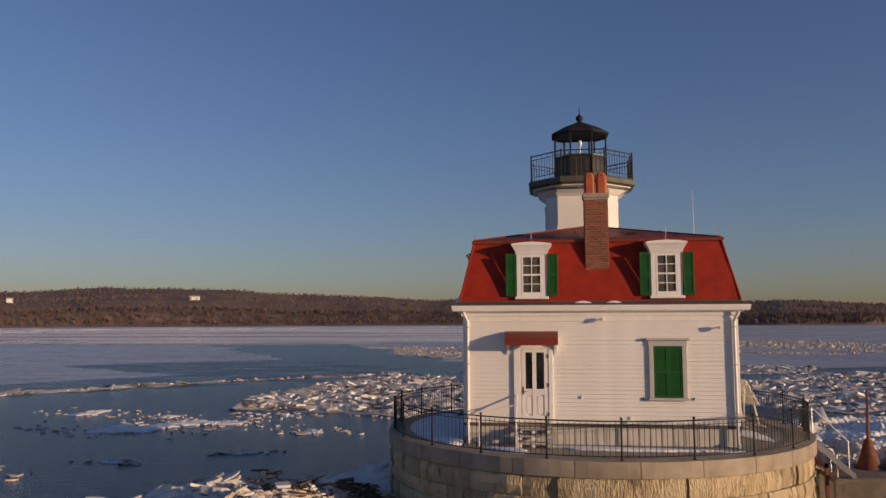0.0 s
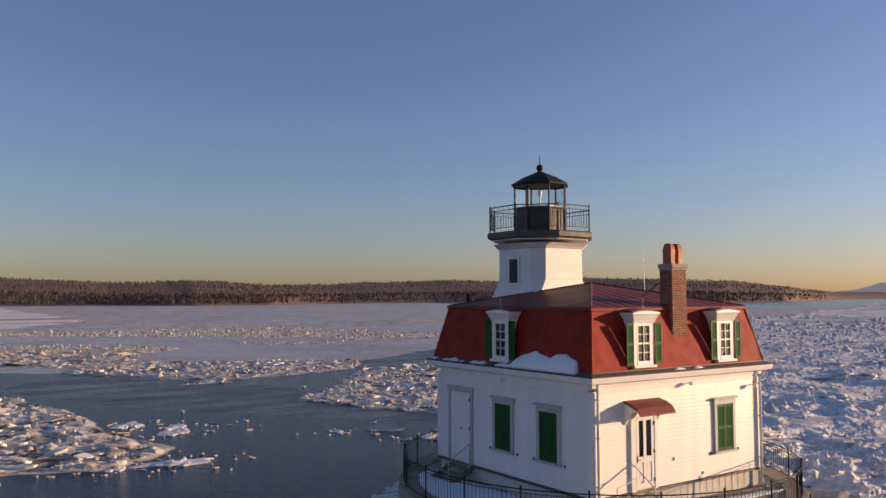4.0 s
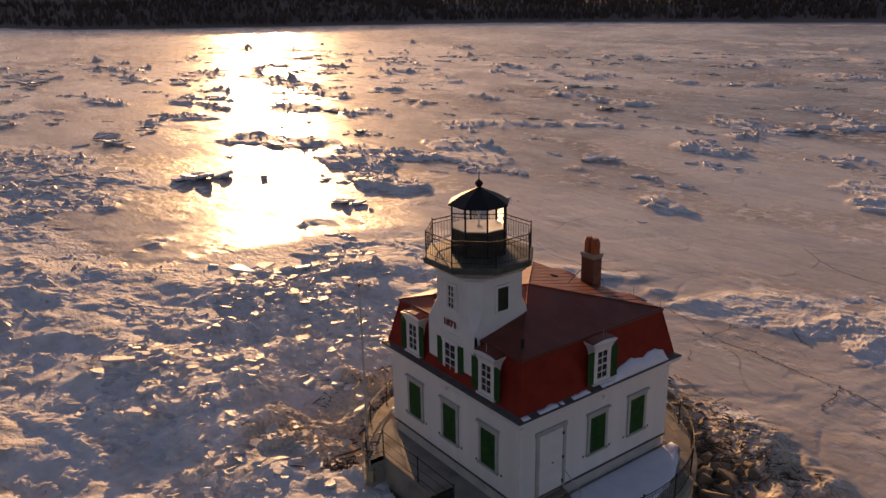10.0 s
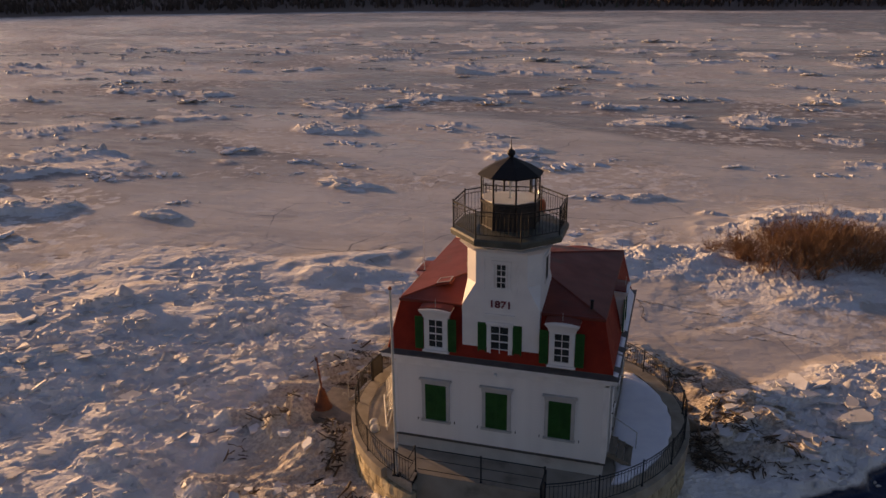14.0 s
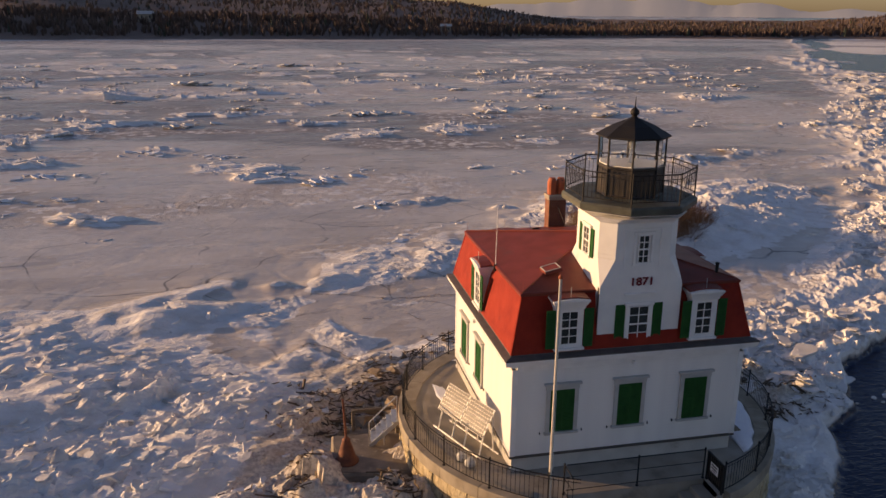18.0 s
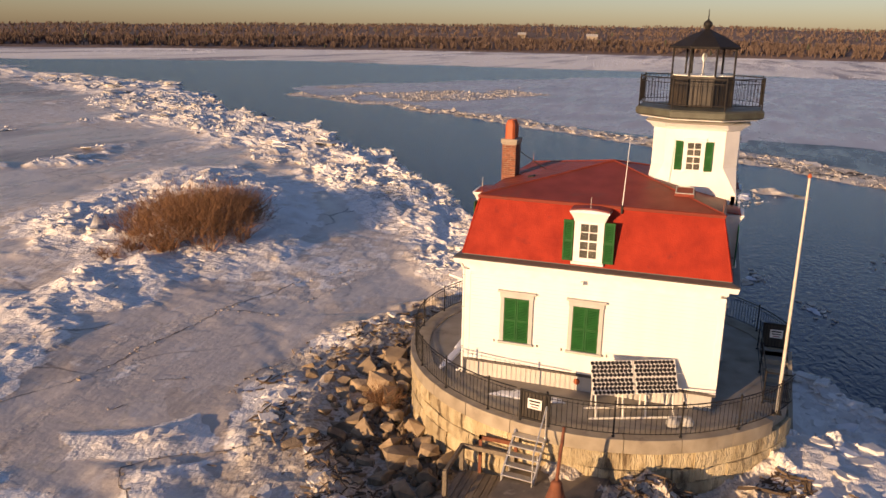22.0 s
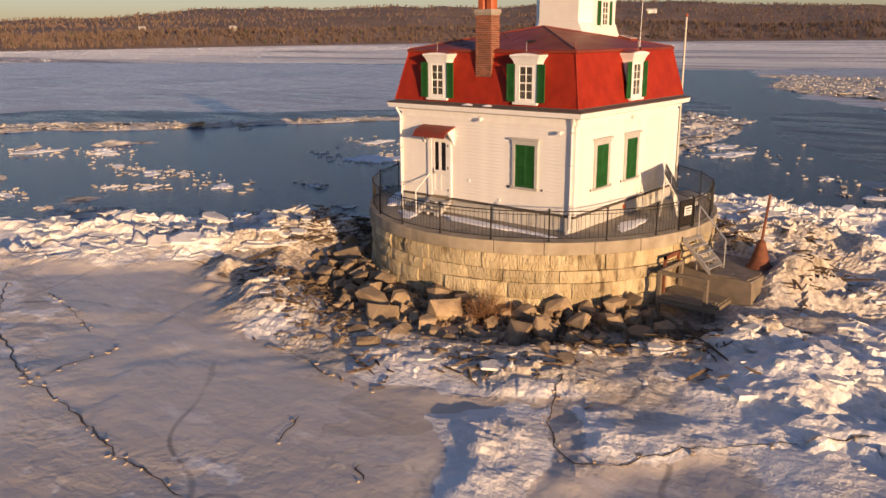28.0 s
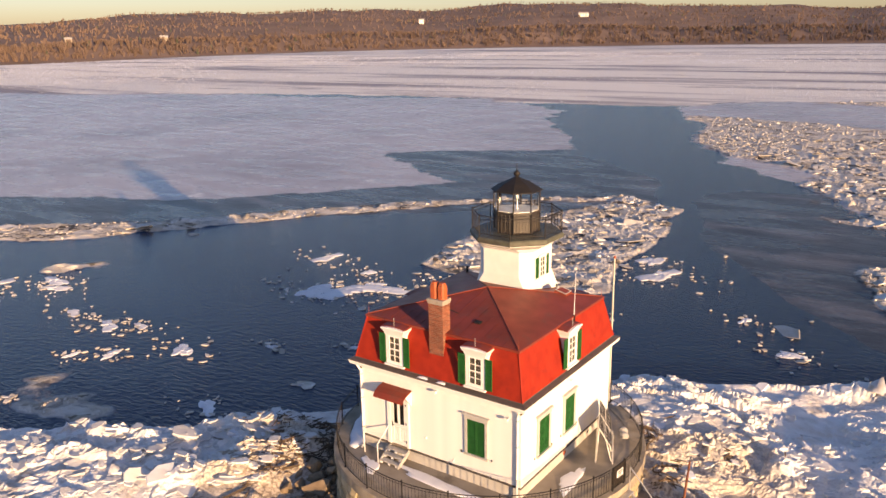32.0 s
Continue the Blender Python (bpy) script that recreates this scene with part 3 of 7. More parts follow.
def ground_sheet():
    n = 960
    radii = [6.0]
    while radii[-1] < 4600:
        q = radii[-1]
        radii.append(q * (1.0095 if q < 60 else 1.016 if q < 250 else 1.03 if q < 900 else 1.12))
    th = np.linspace(0, 2 * math.pi, n, endpoint=False)
    rr, tt = np.meshgrid(np.array(radii), th, indexing="ij")
    x, y = (rr * np.cos(tt)).ravel(), (rr * np.sin(tt)).ravel()
    z, ice, snow, crack, fresh, pack, bands, drifting, bare, broken = heights(x, y)
    rings = len(radii)
    i = np.arange(rings - 1)[:, None] * n
    j = np.arange(n)[None, :]
    k = (np.arange(n) + 1)[None, :] % n
    quads = np.stack([i + j, i + n + j, i + n + k, i + k], -1).reshape(-1, 4)
    me = bpy.data.meshes.new("ground")
    me.vertices.add(len(x))
    me.vertices.foreach_set("co", np.stack([x, y, z], -1).ravel())
    me.loops.add(quads.size)
    me.loops.foreach_set("vertex_index", quads.ravel())
    me.polygons.add(len(quads))
    me.polygons.foreach_set("loop_start", np.arange(0, quads.size, 4))
    me.polygons.foreach_set("use_smooth", broken[quads].mean(1) < 0.16)
    for name, values in (("ice", ice), ("snow", snow), ("crack", crack), ("fresh", fresh), ("pack", pack), ("bands", bands), ("drifting", drifting), ("bare", bare)):
        me.attributes.new(name, "FLOAT", "POINT").data.foreach_set("value", values.astype(np.float32))
    me.update()
    me.validate()
    return me


def ground_material():
    m = bpy.data.materials.new("river_ice")
    m.use_nodes = True
    n, l = m.node_tree.nodes, m.node_tree.links
    b = n["Principled BSDF"]
    geo = n.new("ShaderNodeTexCoord").outputs["Object"]

    def noise_at(scale, detail=6, stretch=(1, 1, 1), rough=0.6, turn=0.0):
        mp = n.new("ShaderNodeMapping")
        mp.inputs["Rotation"].default_value = (0, 0, radians(turn))
        mp.inputs["Scale"].default_value = stretch
        l.new(geo, mp.inputs[0])
        t = n.new("ShaderNodeTexNoise")
        t.inputs["Scale"].default_value, t.inputs["Detail"].default_value, t.inputs["Roughness"].default_value = scale, detail, rough
        l.new(mp.outputs[0], t.inputs["Vector"])
        return t.outputs["Fac"]

    def ranged(v, a, c, lo=0.0, hi=1.0):
        r = n.new("ShaderNodeMapRange")
        for k, q in enumerate((a, c, lo, hi)):
            r.inputs[k + 1].default_value = q
        l.new(v, r.inputs[0])
        return r.outputs[0]

    def mixed(f, a, c, kind="RGBA"):
        x = n.new("ShaderNodeMix")
        x.data_type = kind
        ia, ib, o = (6, 7, 2) if kind == "RGBA" else (2, 3, 0)
        l.new(f, x.inputs[0])
        for slot, q in ((ia, a), (ib, c)):
            if isinstance(q, tuple):
                x.inputs[slot].default_value = (*q, 1)
            elif isinstance(q, float):
                x.inputs[slot].default_value = q
            else:
                l.new(q, x.inputs[slot])
        return x.outputs[o]

    def attr(name):
        a = n.new("ShaderNodeAttribute")
        a.attribute_name = name
        return a.outputs["Fac"]

    ice, snow, crack = attr("ice"), attr("snow"), attr("crack")
    mid, small = noise_at(0.6, 8), noise_at(6.0, 6)

    def cells(scale, feature="F1"):
        wp = n.new("ShaderNodeMix")
        wp.data_type = "VECTOR"
        wp.inputs[0].default_value = 0.35 / scale
        wn_ = n.new("ShaderNodeTexNoise")
        wn_.inputs["Scale"].default_value = scale * 1.5
        l.new(geo, wn_.inputs["Vector"])
        ad_ = n.new("ShaderNodeVectorMath")
        ad_.operation = "MULTIPLY_ADD"
        ad_.inputs[1].default_value = (0.7 / scale,) * 3
        l.new(wn_.outputs["Color"], ad_.inputs[0])
        l.new(geo, ad_.inputs[2])
        v = n.new("ShaderNodeTexVoronoi")
        v.feature = feature
        v.voronoi_dimensions = "2D"
        v.inputs["Scale"].default_value = scale
        l.new(ad_.outputs[0], v.inputs["Vector"])
        return v

    wind = noise_at(0.09, 8, (1, 3.2, 1))
    sheet = mixed(ranged(wind, 0.36, 0.66), (0.54, 0.465, 0.40), (0.75, 0.685, 0.61))
    sheet = mixed(ranged(noise_at(0.028, 6), 0.46, 0.60, 0, 0.28), sheet, (0.29, 0.245, 0.22))
    sheet = mixed(ranged(mid, 0.48, 0.68, 0, 0.5), sheet, (0.54, 0.465, 0.38))
    sheet = mixed(ranged(noise_at(0.22, 9, (1, 3.5, 1), 0.72), 0.56, 0.64, 0, 0.85), sheet, (0.72, 0.69, 0.66))
    line = cells(0.085, "DISTANCE_TO_EDGE").outputs["Distance"]
    gate_ = n.new("ShaderNodeMath")
    gate_.operation = "MULTIPLY"
    l.new(ranged(line, 0.004, 0.012, 1, 0), gate_.inputs[0])
    l.new(ranged(noise_at(0.11, 4), 0.46, 0.54, 0, 0.8), gate_.inputs[1])
    vein = n.new("ShaderNodeMath")
    vein.operation = "MULTIPLY"
    l.new(ranged(cells(0.33, "DISTANCE_TO_EDGE").outputs["Distance"], 0.01, 0.05, 1, 0), vein.inputs[0])
    l.new(ranged(noise_at(0.16, 4), 0.50, 0.58, 0, 0.7), vein.inputs[1])
    sheet = mixed(vein.outputs[0], sheet, mixed(ranged(small, 0.4, 0.6), (0.72, 0.64, 0.50), (0.30, 0.24, 0.17)))
    sheet = mixed(gate_.outputs[0], sheet, (0.13, 0.11, 0.10))
    plate = cells(0.17).outputs["Color"]
    sheet = mixed(ranged(plate, 0.3, 0.8, 0, 0.45), sheet, (0.66, 0.615, 0.565))
    sheet = mixed(ranged(plate, 0.32, 0.12, 0, 0.3), sheet, (0.40, 0.345, 0.29))
    sheet = mixed(ranged(attr("bare"), 0.1, 0.9, 0, 0.9), sheet, mixed(ranged(noise_at(0.13, 8, (1, 4, 1), 0.7), 0.42, 0.62), (0.22, 0.19, 0.178), (0.40, 0.35, 0.315)))
    white_snow = mixed(ranged(mid, 0.4, 0.65), (0.85, 0.83, 0.80), (0.72, 0.68, 0.63))
    white_snow = mixed(ranged(noise_at(0.3, 8, rough=0.7), 0.57, 0.70, 0, 0.62), white_snow, (0.60, 0.49, 0.35))
    white_snow = mixed(ranged(noise_at(1.4, 6, rough=0.7), 0.64, 0.72, 0, 0.5), white_snow, (0.42, 0.33, 0.22))
    sn = n.new("ShaderNodeMath")
    l.new(snow, sn.inputs[0])
    l.new(ranged(noise_at(0.8, 7, rough=0.65), 0.3, 0.7, -0.22, 0.22), sn.inputs[1])
    cover = mixed(ranged(sn.outputs[0], 0.30, 0.40), sheet, white_snow)
    # drifting sheets, fresh ice and brash
    adrift = mixed(ranged(noise_at(0.03, 8, (1, 1, 1), 0.65), 0.46, 0.62), (0.50, 0.455, 0.46), (0.36, 0.325, 0.335))
    adrift = mixed(ranged(noise_at(0.12, 9, rough=0.72), 0.60, 0.66, 0, 0.8), adrift, (0.74, 0.71, 0.69))
    cover = mixed(ranged(attr("drifting"), 0.35, 0.65), cover, adrift)
    fresh_ice = mixed(ranged(noise_at(0.07, 8, (1, 2.4, 1), 0.65), 0.50, 0.62, 0, 0.8), (0.045, 0.047, 0.055), (0.15, 0.14, 0.145))
    cover = mixed(ranged(attr("fresh"), 0.02, 0.2), cover, fresh_ice)
    fine_, large_ = cells(1.7), cells(0.55)
    chunk = mixed(ranged(large_.outputs["Color"], 0.25, 0.55), mixed(ranged(fine_.outputs["Color"], 0.38, 0.46), (0.09, 0.08, 0.072), (0.48, 0.42, 0.34)), (0.68, 0.63, 0.56))
    chunk = mixed(ranged(mid, 0.5, 0.7, 0, 0.6), chunk, (0.46, 0.37, 0.24))
    pk = n.new("ShaderNodeMath")
    l.new(attr("pack"), pk.inputs[0])
    l.new(ranged(noise_at(0.5, 6, rough=0.75), 0.3, 0.7, -0.35, 0.35), pk.inputs[1])
    cover = mixed(ranged(pk.outputs[0], 0.24, 0.58), cover, chunk)
    far_, farther_ = noise_at(0.03, 10, (0.12, 1, 1), 0.62, -52), noise_at(0.012, 6, (0.2, 1, 1), 0.6, -52)
    streaky = mixed(ranged(far_, 0.40, 0.50), (0.36, 0.34, 0.36), (0.86, 0.83, 0.77))
    streaky = mixed(ranged(noise_at(0.06, 8, (0.25, 1, 1), 0.7, -52), 0.60, 0.66, 0, 0.7), streaky, (0.24, 0.23, 0.25))
    streaky = mixed(ranged(farther_, 0.60, 0.66, 0, 0.85), streaky, (0.34, 0.32, 0.35))
    cover = mixed(ranged(attr("bands"), 0.35, 0.65), cover, streaky)
    cover = mixed(ranged(crack, 0.1, 0.8, 0, 0.7), cover, mixed(ranged(small, 0.42, 0.58), mixed(ranged(mid, 0.42, 0.58), (0.16, 0.118, 0.08), (0.34, 0.26, 0.175)), (0.58, 0.50, 0.39)))
    edge = n.new("ShaderNodeMath")
    edge.operation = "ADD"
    l.new(ice, edge.inputs[0])
    l.new(ranged(mid, 0.3, 0.7, -0.22, 0.22), edge.inputs[1])
    on = ranged(edge.outputs[0], 0.24, 0.55)
    l.new(mixed(on, (0.006, 0.021, 0.055), cover), b.inputs["Base Color"])
    top_ = n.new("ShaderNodeMath")
    top_.operation = "MAXIMUM"
    l.new(attr("bands"), top_.inputs[0])
    l.new(attr("pack"), top_.inputs[1])
    top2 = n.new("ShaderNodeMath")
    top2.operation = "MAXIMUM"
    l.new(top_.outputs[0], top2.inputs[0])
    l.new(snow, top2.inputs[1])
    rs = mixed(ranged(top2.outputs[0], 0.15, 0.5), ranged(wind, 0.35, 0.65, 0.20, 0.38), 0.65, "FLOAT")
    l.new(mixed(on, 0.19, rs, "FLOAT"), b.inputs["Roughness"])
    l.new(mixed(on, 0.29, mixed(ranged(attr("drifting"), 0.35, 0.65), ranged(top2.outputs[0], 0.1, 0.5, 0.21, 0.06), 0.15, "FLOAT"), "FLOAT"), b.inputs["Specular IOR Level"])
    wave = noise_at(1.6, 3, (1, 2.2, 1))
    wb = n.new("ShaderNodeBump")
    wb.inputs["Strength"].default_value, wb.inputs["Distance"].default_value = 0.9, 0.10
    l.new(wave, wb.inputs["Height"])
    ib = n.new("ShaderNodeBump")
    ib.inputs["Distance"].default_value = 0.18
    l.new(ranged(top2.outputs[0], 0.1, 0.6, 0.2, 0.9), ib.inputs["Strength"])
    ad = n.new("ShaderNodeMath")
    l.new(ranged(small, 0.0, 1.0, 0.0, 0.3), ad.inputs[0])
    l.new(noise_at(1.8, 6), ad.inputs[1])
    ad2 = n.new("ShaderNodeMath")
    ad2.operation = "MULTIPLY_ADD"
    ad2.inputs[1].default_value = 1.8
    l.new(noise_at(0.45, 7, (1, 2.4, 1)), ad2.inputs[0])
    l.new(ad.outputs[0], ad2.inputs[2])
    l.new(ad2.outputs[0], ib.inputs["Height"])
    rough_pack = n.new("ShaderNodeBump")
    rough_pack.inputs["Distance"].default_value = 1.2
    l.new(ranged(attr("bands"), 0.3, 0.7, 0, 0.6), rough_pack.inputs["Strength"])
    l.new(noise_at(0.35, 5), rough_pack.inputs["Height"])
    l.new(rough_pack.outputs[0], ib.inputs["Normal"])
    nm = n.new("ShaderNodeMix")
    nm.data_type = "VECTOR"
    l.new(on, nm.inputs[0])
    l.new(wb.outputs[0], nm.inputs[4])
    l.new(ib.outputs[0], nm.inputs[5])
    l.new(nm.outputs[1], b.inputs["Normal"])
    b.inputs["IOR"].default_value = 1.33
    return m


def lumps(name, x, y, z, size, seed, mat):
    """Many small upright lumps of ice as one mesh."""
    g = np.random.default_rng(seed)
    n = len(x)
    a = g.uniform(0, 6.283, n)
    co = np.zeros((n, 7, 3))
    for k in range(5):
        q = size * g.uniform(0.45, 0.8, n)
        co[:, k, 0], co[:, k, 1], co[:, k, 2] = x + q * np.cos(a + k * 1.2566), y + q * np.sin(a + k * 1.2566), z - 0.05
    for k, up in ((5, 0.75), (6, 0.5)):
        q = size * 0.25
        co[:, k, 0], co[:, k, 1], co[:, k, 2] = x + q * np.cos(a + (k - 5) * 3.14), y + q * np.sin(a + (k - 5) * 3.14), z + size * up * g.uniform(0.5, 1.1, n)
    tri = np.array([(0, 1, 5), (1, 2, 5), (2, 6, 5), (2, 3, 6), (3, 4, 6), (4, 5, 6), (4, 0, 5)])
    idx = (np.arange(n)[:, None, None] * 7 + tri[None]).reshape(-1)
    me = bpy.data.meshes.new(name)
    me.vertices.add(n * 7)
    me.vertices.foreach_set("co", co.ravel())
    me.loops.add(len(idx))
    me.loops.foreach_set("vertex_index", idx)
    me.polygons.add(len(idx) // 3)
    me.polygons.foreach_set("loop_start", np.arange(0, len(idx), 3))
    me.update()
    me.validate()
    me.materials.append(mat)
    return new(name, me)


river_ice = ground_material()
g_mesh = ground_sheet()
g_mesh.materials.append(river_ice)
tagged(new("ground", g_mesh), "frozen river with grey ice sheets, snowy rubble and dark open water", "river", kind="structure")

# lumps of pack ice on the far bands, the drifting fields and the rubble
g = np.random.default_rng(640)
x, y = g.uniform(-1100, 80, 230000), g.uniform(-420, 900, 230000)
inw, r, az = fast_ice(x, y)
far_bands = floating(x, y, r, az)[3]
dense = smooth(0.44, 0.54, fbm(r * 0.022 + 3 * fbm(x * 0.004, y * 0.004, 642), az * 0.10, 641, 5))
ok = (far_bands > 0.6) & (inw < 0) & (g.random(len(x)) < 0.03 + 0.5 * dense) & (r < 760)
x, y, r = x[ok], y[ok], r[ok]
tagged(lumps("pack_ice", x, y, np.full(len(x), 0.05), g.uniform(0.1, 0.42, len(x)) * (0.6 + r / 600), 643, snow_mat), "rows of white pack ice along the far shore", "pack ice", kind="stuff")
x, y = g.uniform(-260, 90, 220000), g.uniform(-95, 215, 220000)
inw, r, az = fast_ice(x, y)
sheet_, fresh_, pack_, _ = floating(x, y, r, az)
ok = (pack_ > 0.55) & (inw < -0.2) & (fbm(x * 0.4, y * 0.4, 644) > 0.40) & (g.random(len(x)) < np.clip(70 / r, 0.15, 1))
x, y, r = x[ok], y[ok], r[ok]
tagged(lumps("brash_lumps", x, y, np.full(len(x), 0.06), np.minimum(0.9, 0.08 + 0.12 * g.lognormal(0, 0.6, len(x))) * (0.8 + r / 260), 645, brash_mat), "small tan and white lumps packed in the drifting ice", "brash ice", kind="stuff")
x, y = g.uniform(-110, 330, 260000), g.uniform(-190, 330, 260000)
inw, r, az = fast_ice(x, y)
rub, _ = rubble(x, y, inw, r, az)
ok = (inw > 0.3) & (r > 11) & (rub > 0.2) & (g.random(len(x)) < rub * np.clip(1.2 - r / 400, 0.2, 1) * np.clip(r / 60, 0.3, 1)) & (fbm(x * 0.3, y * 0.3, 646) > 0.45)
x, y, r = x[ok], y[ok], r[ok]
tagged(lumps("rubble_lumps", x, y, heights(x, y)[0], np.minimum(1.0, 0.08 + 0.13 * g.lognormal(0, 0.65, len(x))) * (0.8 + r / 130), 647, slab_mat), "lumps of broken ice over the rubble field", "ice rubble", kind="stuff")

# open cracks in the near ice sheet, with flakes pushed up along them
crack_mat = material("crack_ice", (0.085, 0.07, 0.06), (0.15, 0.12, 0.095), 0.6, 3, 30, 0.3, spec=0.2)
flake_mat = material("crack_flakes", (0.52, 0.44, 0.35), (0.36, 0.29, 0.22), 0.6, 3, 30, 0.3, per_island=0.3, spec=0.15)
CRACKS = [(0.10, [(-14.2, -15.5), (-9.1, -18.1), (-3.8, -19.0), (-1.8, -19.1), (1.7, -19.5), (4.7, -19.7), (9.5, -21.5)]),
          (0.07, [(-11.5, -15.1), (-6.3, -16.2)]), (0.07, [(-3.8, -19.0), (-4.3, -17.6), (-4.4, -16.0)]),
          (0.10, [(6.4, -8.7), (7.8, -11.0), (9.0, -13.0), (9.7, -13.4), (10.5, -12.8), (11.6, -11.5), (12.5, -10.4), (15, -9)]),
          (0.08, [(-1.3, -12.7), (1.9, -13.6), (3.9, -13.6)]), (0.07, [(4.0, -16.9), (3.2, -15.4)]), (0.09, [(6.1, -16.2), (6.7, -17.0)]), (0.11, [(2.5, -24.5), (0.7, -23.1), (-0.6, -22.5)])]


def open_cracks():
    g = np.random.default_rng(655)
    gaps, flakes = Shape(), Shape()
    for wide, line in CRACKS:
        pts = []
        for (ax, ay), (bx, by) in zip(line[:-1], line[1:]):
            k = max(2, int(math.hypot(bx - ax, by - ay) / 0.22))
            pts += [(ax + (bx - ax) * i / k, ay + (by - ay) * i / k) for i in range(k)]
        pts = np.array(pts)
        pts = pts + np.stack([0.5 * (fbm(pts[:, 0] * 0.7, pts[:, 1] * 0.7, 81) - 0.5) + 0.28 * (fbm(pts[:, 0] * 3, pts[:, 1] * 3, 82) - 0.5), 0.5 * (fbm(pts[:, 0] * 0.7, pts[:, 1] * 0.7, 83) - 0.5) + 0.28 * (fbm(pts[:, 0] * 3, pts[:, 1] * 3, 84) - 0.5)], -1)
        along = np.gradient(pts, axis=0)
        along /= np.maximum(np.hypot(along[:, 0], along[:, 1]), 1e-6)[:, None]
        across = np.stack([-along[:, 1], along[:, 0]], -1)
        w = wide * np.clip(1.8 * fbm(pts[:, 0] * 1.1, pts[:, 1] * 1.1, 85) - 0.35, 0.1, 1.2)[:, None] * 0.36
        w[0] = w[-1] = 0.004
        left, right = pts - across * w, pts + across * w
        zl, zr = heights(left[:, 0], left[:, 1])[0] + 0.022, heights(right[:, 0], right[:, 1])[0] + 0.022
        n = len(pts)
        gaps.add([(*q, z) for q, z in zip(left, zl)] + [(*q, z) for q, z in zip(right, zr)], [(i, i + 1, n + i + 1, n + i) for i in range(n - 1)])
        for i in range(n):
            if g.random() < 0.32:
                o = pts[i] + across[i] * (g.choice((-1, 1)) * (w[i, 0] + g.uniform(0.0, 0.14)))
                q, lift, turn = g.uniform(0.03, 0.10), g.uniform(0.005, 0.035), g.uniform(0, 6.28)
                z = float(zl[i]) - 0.03
                rim = [(o[0] + q * g.uniform(0.6, 1.2) * math.cos(turn + k * 1.2566), o[1] + q * g.uniform(0.6, 1.2) * math.sin(turn + k * 1.2566), z + 0.03 + lift * (1 + math.cos(k * 1.2566)) * 0.5) for k in range(5)]
                flakes.add(rim + [(a, b, z - 0.02) for a, b, _ in rim], [(0, 1, 2, 3, 4)] + [(k, k + 5, (k + 1) % 5 + 5, (k + 1) % 5) for k in range(5)])
    return gaps, flakes


gaps, flakes = open_cracks()
tagged(part("ice_cracks", gaps, crack_mat), "dark open cracks across the grey ice sheet", "ice crack", kind="stuff")
tagged(part("crack_flakes", flakes, flake_mat), "small tan ice flakes pushed up along the cracks", "ice flakes", kind="stuff")

# shoreline distance and ridge height by azimuth
SHORE = [(-180, 680, 19), (-173, 690, 19), (-157, 690, 17), (-146, 650, 13), (-138, 640, 12), (-132, 640, 10), (-128, 640, 4), (-125, 590, 1.5), (-112, 560, 1.5), (-109, 540, 4), (-106, 520, 9),
         (-102, 505, 17), (-96, 495, 21), (-91, 490, 24), (-75, 505, 31), (-60, 530, 31), (-46, 570, 31), (-35, 580, 33), (-25, 590, 42), (-18, 610, 44), (-11, 660, 45), (-3, 900, 48), (3, 1350, 52), (8, 2000, 52), (13, 2500, 50), (18, 3300, 44),
         (25, 3600, 30), (29, 2600, 26), (32, 1450, 26), (36, 1250, 34), (41, 1200, 38), (46, 1200, 36), (50, 1250, 34), (57, 1250, 36), (64, 1150, 31), (69, 950, 27), (74, 900, 29), (79, 960, 27), (88, 1000, 33),
         (102, 1000, 43), (113, 1000, 49), (119, 1000, 55), (126, 980, 47), (134, 950, 43), (142, 860, 38), (151, 760, 32), (160, 700, 22), (167, 680, 19), (173, 675, 19), (180, 680, 19)]


def shore_at(az):
    a = (az + 180) % 360 - 180
    d = np.interp(a, [s[0] for s in SHORE], [s[1] for s in SHORE])
    h = np.interp(a, [s[0] for s in SHORE], [s[2] for s in SHORE])
    return d, h


def shore_height(az, back):
    """Height of the land some metres behind the shoreline."""
    d, h = shore_at(az)
    wob = 0.74 + 0.52 * fbm(az * 0.15, back * 0.004, 61)
    far = 1 + back * (1 / d + 1 / 1200)
    prof = 0.34 * smooth(0, 50, back) + 0.28 * smooth(50, 160, back) + 0.20 * smooth(160, 340, back) - 0.25 * smooth(420, 800, back)
    return 1.2 * smooth(0, 6, back) + (h * far * prof) * wob


def hills():
    n, backs = 900, [-6, 0, 4, 10, 20, 35, 55, 80, 120, 170, 230, 300, 400, 600, 800]
    az = np.linspace(-180, 180, n, endpoint=False)
    sh = Shape()
    loops = []
    for bk in backs:
        d, _ = shore_at(az)
        d = d + 10 * (fbm(az * 0.8, az * 0, 62) - 0.5) + bk * (1 + d / 1200)
        z = shore_height(az, np.full(n, float(bk))) if bk > 0 else np.full(n, -0.3 if bk < 0 else 0.25)
        z = z + (0.05 * max(bk, 0) ** 0.5) * 2 * (fbm(az * 2.0, np.full(n, bk * 0.02), 63) - 0.5) * (bk > 5)
        c, s = np.cos(np.radians(az)), np.sin(np.radians(az))
        loops.append(list(zip(d * c, d * s, z)))
    sh.rings(loops, cap=False)
    return sh


tagged(part("hills", hills(), hill_mat, soft=True), "low brown wooded hills along the far shores", "hills", kind="structure")


